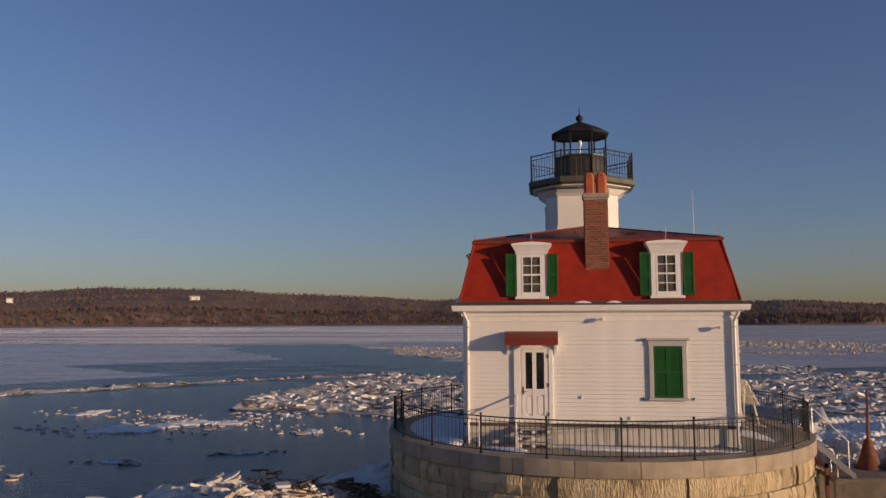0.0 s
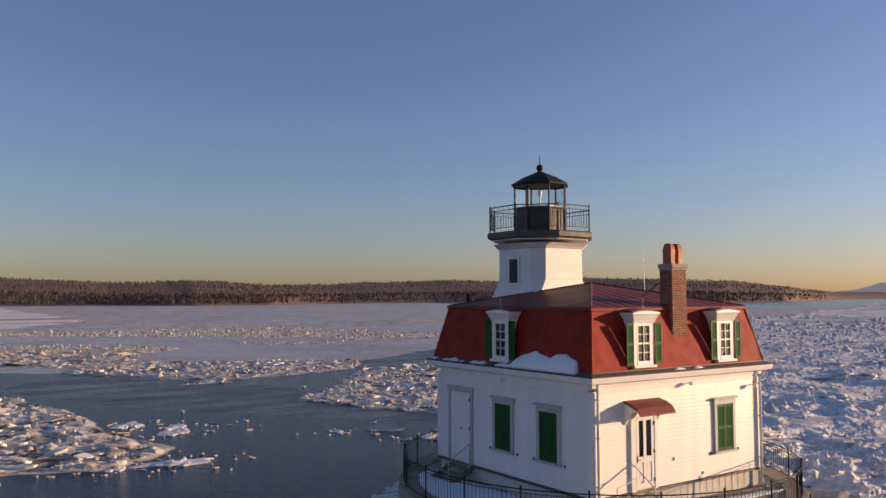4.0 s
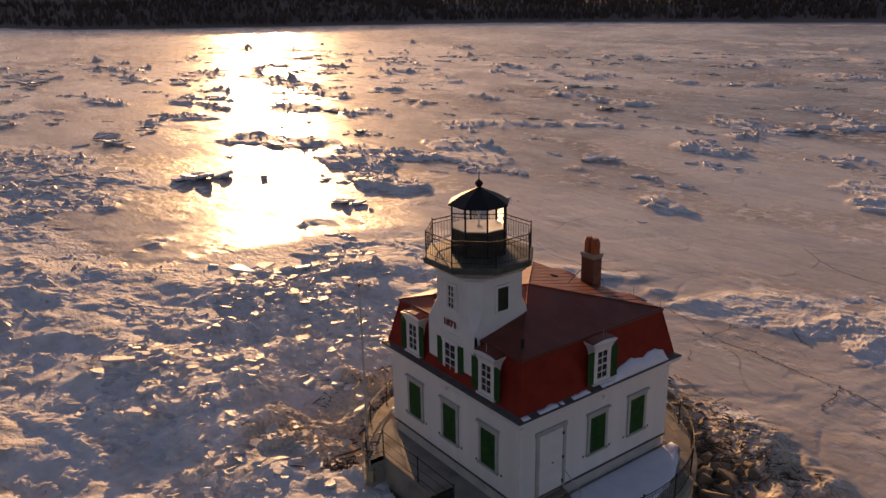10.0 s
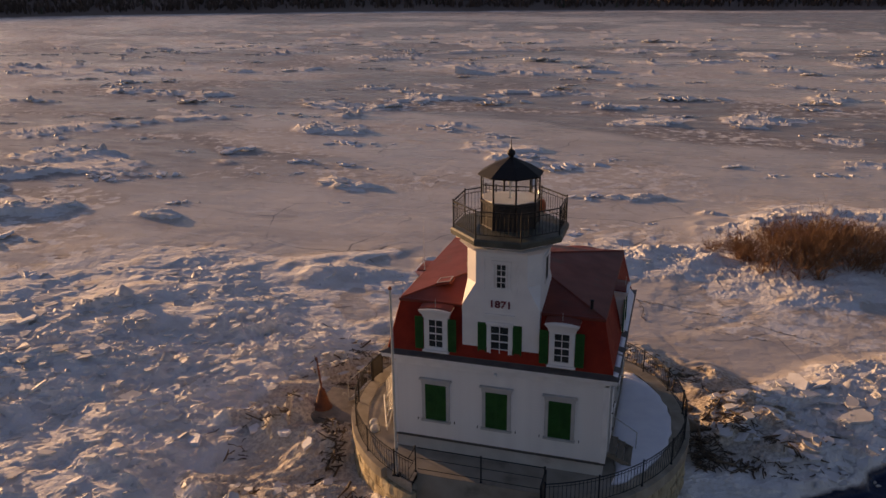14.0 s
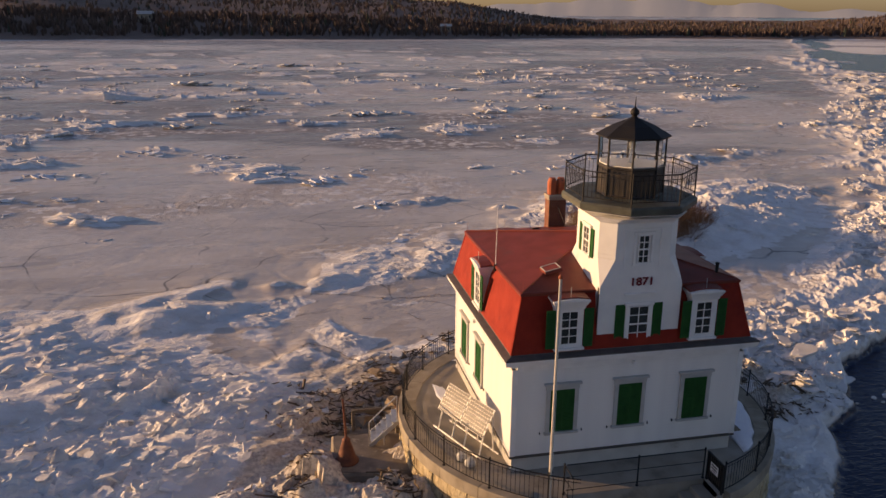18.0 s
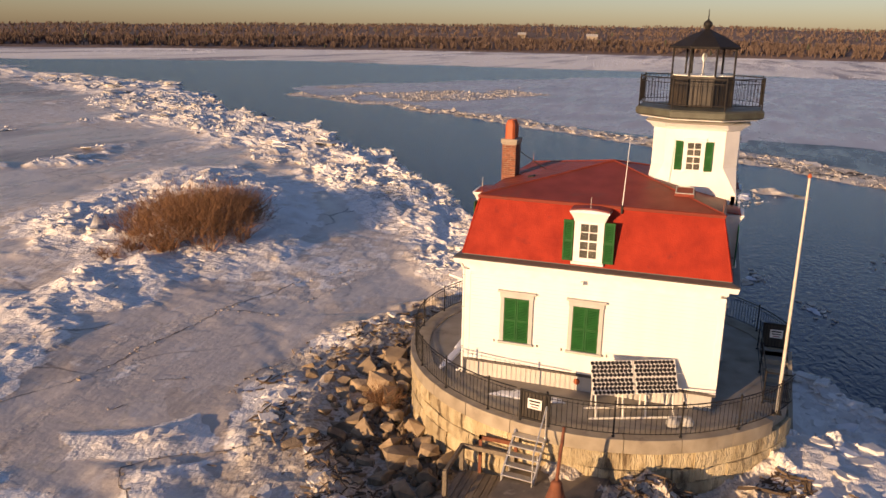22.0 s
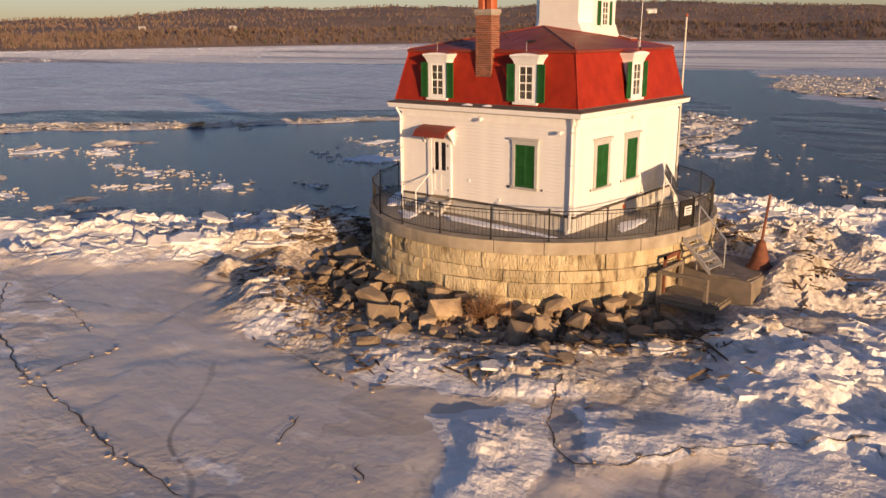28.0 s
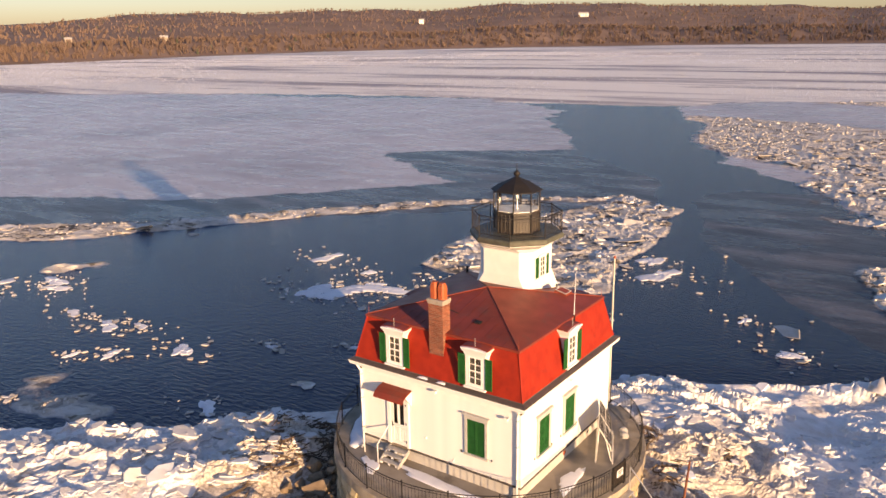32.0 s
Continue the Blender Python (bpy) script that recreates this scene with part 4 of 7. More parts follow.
def far_range(a0, a1, dist, peak, seed):
    sh = Shape()
    low, top, back = [], [], []
    for k in range(121):
        a = a0 + (a1 - a0) * k / 120
        env = math.sin(math.pi * k / 120) ** 0.7
        h = peak * env * (0.35 + 0.9 * float(fbm(np.array([a * 0.35]), np.array([seed * 1.7]), seed)[0]))
        c, s = math.cos(radians(a)), math.sin(radians(a))
        low.append((dist * c, dist * s, -2))
        top.append(((dist + 150) * c, (dist + 150) * s, h))
        back.append(((dist + 300) * c, (dist + 300) * s, -2))
    k = len(low)
    sh.v = low + top + back
    sh.f = [(i, i + 1, k + i + 1, k + i) for i in range(k - 1)] + [(k + i, k + i + 1, 2 * k + i + 1, 2 * k + i) for i in range(k - 1)]
    return sh


# backdrop ranges, their haze painted in by colour and glow
tagged(part("backdrop_mountains", far_range(-134, -98, 4300, 85, 3), far_haze_mat, soft=True), "hazy blue mountain range on the horizon", "mountains", kind="structure")
tagged(part("backdrop_mountain", far_range(9, 31, 4200, 110, 8), far_haze_mat, soft=True), "hazy blue mountain down the river", "mountains", kind="structure")


def woods(count, seed, pine_share, back_of):
    rng = np.random.default_rng(seed)
    bare, pine = Shape(), Shape()
    for _ in range(count):
        az = rng.uniform(-180, 180)
        d, h = shore_at(np.array([az]))
        if d[0] > 2300:
            continue
        bk = back_of(rng)
        dd = d[0] + bk * (1 + d[0] / 1200)
        z = float(shore_height(np.array([az]), np.array([bk]))[0]) - 1.0
        x, y = dd * math.cos(radians(az)), dd * math.sin(radians(az))
        tall = rng.uniform(3.6, 8.0) if bk < 60 else rng.uniform(3.0, 6.2)
        if rng.random() < pine_share * (2.2 if -125 < az < -80 or 40 < az < 75 else 1.0):
            w = tall * rng.uniform(0.16, 0.26)
            turn = rng.uniform(0, 6)
            ring = [(x + w * math.cos(turn + k * 1.2566), y + w * math.sin(turn + k * 1.2566), z + tall * 0.15) for k in range(5)]
            mid = [(x + 0.55 * w * math.cos(turn + 0.6 + k * 1.2566), y + 0.55 * w * math.sin(turn + 0.6 + k * 1.2566), z + tall * 0.6) for k in range(5)]
            pine.add(ring + mid + [(x, y, z + tall)], [(k, (k + 1) % 5, 5 + (k + 1) % 5, 5 + k) for k in range(5)] + [(5 + k, 5 + (k + 1) % 5, 10) for k in range(5)])
        else:
            w = tall * rng.uniform(0.14, 0.26)
            v, f = [], []
            for k in range(12 if bk < 60 else 6):
                a, up, q = rng.uniform(0, 6.283), rng.uniform(0.72, 1.0), rng.uniform(0.35, 1.0)
                tx, ty = x + w * q * math.cos(a), y + w * q * math.sin(a)
                o = len(v)
                b_ = a + rng.uniform(-1.2, 1.2)
                wd = 1.0 if bk < 60 else 1.7
                sx, sy = wd * math.sin(b_), wd * math.cos(b_)
                v += [(x - 0.09 * sx, y + 0.09 * sy, z), (x + 0.09 * sx, y - 0.09 * sy, z), (tx - 0.24 * sx, ty + 0.24 * sy, z + tall * up * 0.7), (tx, ty, z + tall * up), (tx + 0.24 * sx, ty - 0.24 * sy, z + tall * up * 0.66)]
                f += [(o, o + 1, o + 4, o + 3, o + 2)]
            bare.add(v, f)
    return bare, pine


b1, p1 = woods(17000, 5, 0.015, lambda g: g.uniform(6, 60))
b2, p2 = woods(26000, 6, 0.03, lambda g: g.uniform(60, 420))
for sh, mt, nm, lb in ((b1, woods_mat, "shore_woods", "bare brown winter trees along the far shore"), (b2, woods_mat, "hill_woods", "bare brown winter trees over the hills"), (p1, pine_mat, "shore_pines", "dark evergreen trees among the shore woods"), (p2, pine_mat, "hill_pines", "dark evergreen trees on the ridge")):
    tagged(part(nm, sh, mt), lb, "woods", kind="stuff")

# ---- pier ----
DECK, HALF = 2.65, 3.98
PIER_R = 6.95
pier = thing("stone_pier", "round pier of stained granite blocks with a concrete deck", "pier", at=pose(0, 0, 0))


def rim_point(a, r, z):
    return (r * math.cos(a), r * math.sin(a), z)


NOTCH_Y, NOTCH_X0, NOTCH_X1 = 5.55, -2.1, 2.6


def pier_outline(r):
    """The circle with the stair's notch cut out of its north side."""
    pts = []
    for k in range(240):
        a = 2 * math.pi * k / 240
        x, y = r * math.cos(a), r * math.sin(a)
        if y > NOTCH_Y and NOTCH_X0 < x < NOTCH_X1:
            if not (pts and pts[-1][1] == NOTCH_Y):
                pts += [(NOTCH_X1, math.sqrt(r * r - NOTCH_X1 ** 2)), (NOTCH_X1, NOTCH_Y), (NOTCH_X0, NOTCH_Y)]
        else:
            if pts and pts[-1] == (NOTCH_X0, NOTCH_Y):
                pts.append((NOTCH_X0, math.sqrt(r * r - NOTCH_X0 ** 2)))
            pts.append((x, y))
    return pts


part("pier_core", Shape().prism(pier_outline(PIER_R - 0.22), -0.6, DECK - 0.012), mortar, pier)
part("deck", Shape().prism(pier_outline(PIER_R - 0.26), DECK - 0.2, DECK), concrete, pier, "damp stained concrete deck")


def arc_block(a0, a1, r0, r1, z0, z1, seg=3, bulge=0.0, rng=None, b=0.012):
    """A curved block, its outer face uneven."""
    sh = Shape()
    rows = []
    for z, ins in ((z0, b), (z0 + b, 0), ((z0 + z1) / 2, -bulge), (z1 - b, 0), (z1, b)):
        out = []
        for k in range(seg + 1):
            e = b / r1 if k in (0, seg) else 0
            a = a0 + (a1 - a0) * k / seg + (e if k == 0 else -e if k == seg else 0) * 0.2
            jit = (rng.uniform(-1, 1) * bulge * 0.6 if rng and 0 < k < seg else 0)
            out.append(rim_point(a, r1 - ins + jit - (b if k in (0, seg) else 0), z))
        rows.append(out + [rim_point(a1, r0, z), rim_point(a0, r0, z)])
    return sh.rings(rows)


rng = random.Random(4)
COPE = 26
for k in range(COPE):
    a0, a1 = 2 * math.pi * k / COPE, 2 * math.pi * (k + 1) / COPE
    am = (a0 + a1) / 2
    x, y = PIER_R * math.cos(am), PIER_R * math.sin(am)
    if y > NOTCH_Y and NOTCH_X0 - 0.7 < x < NOTCH_X1 + 0.7:
        continue
    part("coping_stone", arc_block(a0 + 0.0012, a1 - 0.0012, PIER_R - 0.62, PIER_R + 0.03, DECK - 0.40, DECK + 0.035, 5, 0.004, rng), coping_mat, pier)
z1 = DECK - 0.41
for row, tall in enumerate((0.56, 0.43, 0.54, 0.45, 0.52)):
    z0 = z1 - tall + 0.012
    count = (38, 46, 36, 44, 40)[row]
    off = rng.uniform(0, 1)
    cuts = [(k + off + rng.uniform(-0.33, 0.33)) * 2 * math.pi / count for k in range(count)]
    for k in range(count):
        a0, a1 = cuts[k], cuts[(k + 1) % count] + (2 * math.pi if k == count - 1 else 0)
        am = (a0 + a1) / 2
        x, y = PIER_R * math.cos(am), PIER_R * math.sin(am)
        if y > NOTCH_Y - 0.2 and NOTCH_X0 - 0.3 < x < NOTCH_X1 + 0.3:
            continue
        gap = rng.uniform(0.0005, 0.0014)
        part("stone", arc_block(a0 + gap, a1 - gap, PIER_R - 0.4, PIER_R - 0.06 + rng.uniform(-0.035, 0.045), z0 + rng.uniform(-0.006, 0.006), z1 - rng.uniform(0, 0.006), 4, rng.uniform(0.02, 0.06), rng, 0.014), stone_mat, pier)
    z1 -= tall
stair_wall = Shape().box(NOTCH_X0 + 0.004, NOTCH_X1 - 0.004, NOTCH_Y - 0.15, NOTCH_Y + 0.004, -0.3, DECK - 0.02)
part("stair_wall", stair_wall, concrete, pier)

# snow and melt on the deck


def deck_patch(name, outline, thick, mat, label):
    """A soft-edged sheet of snow over an outline."""
    sh = Shape()
    cx, cy = sum(p[0] for p in outline) / len(outline), sum(p[1] for p in outline) / len(outline)
    loops = []
    for f, z in ((1.0, 0.002), (0.96, thick * 0.7), (0.85, thick), (0.5, thick * 1.15), (0.05, thick * 1.2)):
        loops.append([(cx + (x - cx) * f, cy + (y - cy) * f, DECK + z) for x, y in outline])
    sh.rings(loops)
    return solid(name, sh, mat, label, "snow", soft=True)


west = [rim_point(radians(a), 6.28 + 0.05 * math.sin(a * 0.9), 0)[:2] for a in range(137, 226, 4)] + [(-4.06, -4.5), (-4.05, -2), (-4.05, 1.3), (-4.4, 3.6), (-4.3, 4.35)]
deck_patch("snow_sheet", west, 0.09, snow_mat, "smooth snow sheet on the shaded side of the deck")
srng = random.Random(9)
for nm, cx, cy, ax, ay, rot in (("snow_patch", 0.9, -4.75, 2.7, 0.26, -0.05), ("snow_patch", 4.95, -1.6, 0.34, 1.1, 0.1), ("snow_patch", -2.6, -5.2, 0.7, 0.3, -0.6)):
    pts = []
    for k in range(28):
        a = 2 * math.pi * k / 28
        q = 1 + 0.22 * math.sin(3 * a + cx) + 0.14 * srng.uniform(-1, 1)
        u, v = ax * q * math.cos(a), ay * q * math.sin(a)
        pts.append((cx + u * math.cos(rot) - v * math.sin(rot), cy + u * math.sin(rot) + v * math.cos(rot)))
    deck_patch(nm, pts, 0.045, snow_mat, "thin thawing snow patch on the deck")

# ---- house ----
house = thing("lighthouse", "white clapboard lighthouse with red mansard roof and black lantern", "lighthouse", at=pose(0, 0, 0))
SIDES = {"south": 0, "east": 1, "north": 2, "west": 3}


def side(name):
    return Matrix.Rotation(SIDES[name] * math.pi / 2, 4, "Z")


def sq(h, z):
    return [(-h, -h, z), (h, -h, z), (h, h, z), (-h, h, z)]


foundation_mat = material("painted_foundation", (0.56, 0.54, 0.49), (0.46, 0.44, 0.40), 0.7, 1.5, 30, 0.25, spots=(0.34, 0.31, 0.27), spot_scale=1.4, spot_at=0.6)
skirt_mat = material("dark_skirt_board", (0.10, 0.085, 0.075), (0.075, 0.065, 0.06), 0.6, 4, 40, 0.1)
part("foundation", Shape().rings([sq(3.93, DECK), sq(3.93, 3.2)]), foundation_mat, house, "pale painted foundation")
part("skirt_board", Shape().rings([sq(3.94, 3.17), sq(4.03, 3.175), sq(4.03, 3.25), sq(3.94, 3.28)], cap=False), skirt_mat, house)
board = Shape()
board.add([(-3.87, -3.985, 0), (3.87, -3.985, 0), (3.87, -4.022, -0.002), (-3.87, -4.022, -0.002), (-3.87, -3.985, 0.114), (3.87, -3.985, 0.114), (3.87, -4.012, 0.114), (-3.87, -4.012, 0.114)], [(0, 3, 2, 1), (4, 5, 6, 7), (3, 7, 6, 2), (0, 1, 5, 4), (0, 4, 7, 3), (1, 2, 6, 5)])
board_mesh = board.mesh("clapboard", white)
for s in SIDES:
    w = part("wall_" + s, Shape().box(-3.9, 3.9, -3.985, -3.78, 3.2, 6.6).moved(side(s)), white, house)
    for k in range(25):
        cb = part("clapboard", board_mesh, white, w)
        cb.matrix_basis = side(s) @ pose(0, 0, 3.28 + k * 0.122)
    for e in (-1, 1):
        part("corner_board", Shape().box(min(e * 3.84, e * 4.025), max(e * 3.84, e * 4.025), -4.028 - (0.004 if s in ("south", "north") else 0), -3.9, 3.26, 6.34, 0.006).moved(side(s)), trim, house)
    part("frieze", Shape().box(-3.86, 3.86, -4.04, -3.9, 6.28, 6.46, 0.006).moved(side(s)), trim, house)
part("cornice", Shape().rings([sq(3.92, 6.42), sq(4.07, 6.44), sq(4.08, 6.53), sq(4.20, 6.58), sq(4.31, 6.60), sq(4.34, 6.72), sq(4.345, 6.77), sq(4.30, 6.79), sq(3.9, 6.79)], cap=False), trim, house, "white moulded cornice")
part("gutter_edge", Shape().rings([sq(4.35, 6.765), sq(4.36, 6.80), sq(4.30, 6.825), sq(4.12, 6.87), sq(4.08, 6.98)], cap=False), skirt_mat, house, "dark metal gutter edge")
part("mansard_roof", Shape().rings([sq(4.115, 6.81), sq(4.11, 6.93), sq(4.06, 7.16), sq(3.97, 7.60), sq(3.83, 8.15), sq(3.70, 8.68)], cap=False), red_roof, house, "red painted shingle mansard")
part("roof_curb", Shape().rings([sq(3.69, 8.66), sq(3.76, 8.68), sq(3.77, 8.76), sq(3.72, 8.79), sq(3.6, 8.80)], cap=False), red_metal, house)
hip = Shape()
hip.add(sq(3.70, 8.785) + [(0.0, 0.0, 9.60)], [(0, 1, 4), (1, 2, 4), (2, 3, 4), (3, 0, 4)])
part("hip_roof", hip, red_metal, house, "dull red flat-seam metal roof")
for s in ("south",):
    for k in range(-7, 8):
        u = k * 0.5
        top = 8.785 + (1 - abs(u) / 3.7) * 0.815
        yy = -3.7 + (top - 8.785) / 0.815 * 3.7
        part("roof_seam", Shape().tube((u, -3.69, 8.795), (u, yy + 0.001, top + 0.003), 0.006, 4).moved(side(s)), red_metal, house)
for e in ((-1, -1), (1, -1), (1, 1), (-1, 1)):
    part("hip_cap", Shape().tube((e[0] * 3.7, e[1] * 3.7, 8.79), (0, 0, 9.61), 0.03, 6), red_metal, house)
    part("corner_cap", Shape().tube((e[0] * 4.11, e[1] * 4.11, 6.9), (e[0] * 3.7, e[1] * 3.7, 8.70), 0.035, 6), red_roof, house)

# windows with closed shutters


def leaf(u0, u1, z0, z1, y, depth=0.035, name="shutter"):
    """A louvred shutter leaf, one mesh, its face at -y."""
    sh = Shape()
    st = 0.055
    sh.box(u0, u0 + st, y, y + depth, z0, z1, 0.004).box(u1 - st, u1, y, y + depth, z0, z1, 0.004)
    mid = (z0 + z1) / 2
    for a, b in ((z0, z0 + 0.09), (mid - 0.04, mid + 0.04), (z1 - 0.07, z1)):
        sh.box(u0 + st, u1 - st, y + 0.002, y + depth - 0.002, a, b)
    for a, b in ((z0 + 0.09, mid - 0.04), (mid + 0.04, z1 - 0.07)):
        n = max(4, int((b - a) / 0.05))
        v = []
        for k in range(n + 1):
            zz = a + (b - a) * k / n
            v += [(u0 + st, y + 0.005, zz), (u1 - st, y + 0.005, zz), (u1 - st, y + 0.017, zz + 0.006), (u0 + st, y + 0.017, zz + 0.006)]
        sh.add(v, [(4 * k, 4 * k + 1, 4 * k + 2, 4 * k + 3) for k in range(n + 1)] + [(4 * k + 3, 4 * k + 2, 4 * k + 5, 4 * k + 4) for k in range(n)])
    return sh


def shuttered_window(s, u, casing_mat):
    m = side(s)
    c = Shape()
    c.box(u - 0.54, u - 0.41, -4.085, -3.95, 4.05, 5.60, 0.008).box(u + 0.41, u + 0.54, -4.085, -3.95, 4.05, 5.60, 0.008)
    c.box(u - 0.56, u + 0.56, -4.09, -3.95, 5.55, 5.72, 0.008).box(u - 0.63, u + 0.63, -4.15, -3.95, 5.72, 5.79, 0.012)
    w = part("window", c.moved(m), casing_mat, house, "grey window casing with closed green shutters")
    part("sill", Shape().box(u - 0.58, u + 0.58, -4.13, -3.95, 3.97, 4.05, 0.01).moved(m), casing_mat, w)
    for a, b in ((u - 0.41, u - 0.003), (u + 0.003, u + 0.41)):
        part("shutter", leaf(a, b, 4.06, 5.54, -4.07).moved(m), green, w)
    part("backing", Shape().box(u - 0.41, u + 0.41, -4.03, -3.96, 4.06, 5.54).moved(m), interior, w)
    for e in (-0.72, 0.72):
        part("shutter_hook", Shape().box(u + e - 0.012, u + e + 0.012, -4.06, -4.0, 3.98, 4.06).moved(m), black, w)


for s, us in (("south", (2.0,)), ("east", (-2.26, -0.03)), ("north", (-2.32, 0.01, 2.34)), ("west", (-0.1, 2.14))):
    for u in us:
        shuttered_window(s, u, grey_trim)

# dormers


def dormer(s, u):
    m = side(s) @ pose(0, -0.22, 0)
    b = Shape()
    b.box(u - 0.45, u - 0.30, -3.92, -3.1, 7.02, 8.33, 0.006).box(u + 0.30, u + 0.45, -3.92, -3.1, 7.02, 8.33, 0.006)
    b.box(u - 0.30, u + 0.30, -3.93, -3.3, 6.98, 7.14).box(u - 0.30, u + 0.30, -3.92, -3.1, 8.24, 8.33)
    d = part("dormer", b.moved(m), trim, house, "white dormer with open green shutters")
    part("sill", Shape().box(u - 0.50, u + 0.50, -4.0, -3.85, 6.95, 7.03, 0.01).moved(m), trim, d)
    head = Shape()
    rows = []
    for y0, wide, z in ((-3.94, 0.47, 8.30), (-3.97, 0.49, 8.40), (-4.02, 0.56, 8.52), (-4.06, 0.60, 8.58), (-4.06, 0.60, 8.62)):
        rows.append([(u - wide, y0, z), (u + wide, y0, z), (u + wide, -3.0, z), (u - wide, -3.0, z)])
    head.rings(rows)
    crown = [(u - 0.60, 8.62), (u + 0.60, 8.62), (u + 0.3, 8.66), (u, 8.675), (u - 0.3, 8.66)]
    head.add([(x, -4.055, z) for x, z in crown] + [(x, -3.0, z + 0.05) for x, z in crown], [(0, 1, 2, 3, 4), (9, 8, 7, 6, 5)] + [(i, 5 + i, 5 + (i + 1) % 5, (i + 1) % 5) for i in range(5)])
    part("pediment", head.moved(m), trim, d)
    part("dormer_roof", Shape().rings([[(u - 0.61, -3.98, 8.625), (u + 0.61, -3.98, 8.625), (u + 0.61, -3.02, 8.7), (u - 0.61, -3.02, 8.7)], [(u - 0.57, -3.96, 8.66), (u + 0.57, -3.96, 8.66), (u + 0.57, -3.02, 8.76), (u - 0.57, -3.02, 8.76)], [(u - 0.2, -3.94, 8.71), (u + 0.2, -3.94, 8.71), (u + 0.2, -3.02, 8.79), (u - 0.2, -3.02, 8.79)]]).moved(m), red_metal, d)
    sash(d, m, u, 0.30, 7.13, 8.24, -3.905, 0.012)
    for a, c in ((u - 0.78, u - 0.47), (u + 0.47, u + 0.78)):
        part("shutter", leaf(a, c, 7.04, 8.32, -3.955).moved(m), green, d)
        part("shutter_bracket", Shape().tube(((a + c) / 2, -3.93, 7.3), ((a + c) / 2, -3.45, 7.3), 0.012, 5).moved(m), black, d)
    part("lightning_rod", Shape().tube((u, -3.9, 8.66), (u, -3.9, 9.05), 0.008, 5).moved(m), grey_trim, d)


def sash(parent, m, u, w, z0, z1, y, room=0.012, rows=4, cols=2):
    """Two sashes with bars, the panes as glass, a dark sheet behind painted as the unlit inside."""
    sh = Shape()
    sh.box(u - w, u - w + 0.045, y - 0.02, y + 0.03, z0, z1).box(u + w - 0.045, u + w, y - 0.02, y + 0.03, z0, z1)
    for k in range(rows + 1):
        zz = z0 + (z1 - z0) * k / rows
        t = 0.024 if k in (0, rows, rows // 2) else 0.011
        sh.box(u - w, u + w, y - 0.015 - (0.004 if k == rows // 2 else 0), y + 0.025, max(z0, zz - t), min(z1, zz + t))
    for k in range(1, cols):
        uu = u - w + 2 * w * k / cols
        sh.box(uu - 0.012, uu + 0.012, y - 0.016, y + 0.022, z0, z1)
    part("sash", sh.moved(m), trim, parent)
    for r in range(rows):
        for c in range(cols):
            a, b = u - w + 2 * w * c / cols, u - w + 2 * w * (c + 1) / cols
            e, f = z0 + (z1 - z0) * r / rows, z0 + (z1 - z0) * (r + 1) / rows
            p = part("pane", Shape().box(a + 0.01, b - 0.01, y + 0.004, y + 0.008, e + 0.01, f - 0.01).moved(m), glass, parent)
            p.visible_shadow = False
    part("room", Shape().box(u - w, u + w, y + room, y + room + 0.004, z0, z1).moved(m), interior, parent)


for s, us in (("south", (-1.93, 2.03)), ("east", (-0.1,)), ("west", (-0.1,)), ("north", (-2.25, 2.33))):
    for u in us:
        dormer(s, u)

# ---- tower ----
TX, TY = -0.12, 2.62
TF = TY + 1.40  # the tower's front face, one plane from the eaves up


def chamfered(h, c, z, cx=TX, cy=TY):
    return [(cx - h + c, cy - h, z), (cx + h - c, cy - h, z), (cx + h, cy - h + c, z), (cx + h, cy + h - c, z), (cx + h - c, cy + h, z), (cx - h + c, cy + h, z), (cx - h, cy + h - c, z), (cx - h, cy - h + c, z)]


def regular(r, z, n=8):
    """A regular polygon with flat sides to the points of the compass, r to the flats."""
    q = r / math.cos(math.pi / n)
    return [(TX + q * math.cos(math.pi / n + 2 * math.pi * k / n), TY + q * math.sin(math.pi / n + 2 * math.pi * k / n), z) for k in range(n)]


tower = part("tower", Shape().rings([chamfered(1.40, 0.02, 6.84, TX, TF - 1.40), chamfered(1.40, 0.02, 8.95, TX, TF - 1.40), chamfered(1.32, 0.40, 9.75), chamfered(1.30, 0.42, 10.95), chamfered(1.36, 0.42, 11.0)]), white, house, "white chamfered square tower")
part("tower_front", Shape().box(TX - 1.40, TX + 1.40, 3.86, TF + 0.004, 6.82, 8.9, 0.006), white, tower)
for k in range(9):
    z0, z1 = 9.80 + k * 0.125, 9.80 + (k + 1) * 0.125 - 0.002
    part("clapboard", Shape().rings([chamfered(1.335, 0.415, z0), chamfered(1.318, 0.415, z1)], cap=False), white, tower)
part("cove", Shape().rings([chamfered(1.35, 0.42, 10.92), chamfered(1.42, 0.45, 11.0), chamfered(1.62, 0.7, 11.12), regular(1.80, 11.24), regular(1.83, 11.30)]), trim, tower, "white flared cove under the gallery")
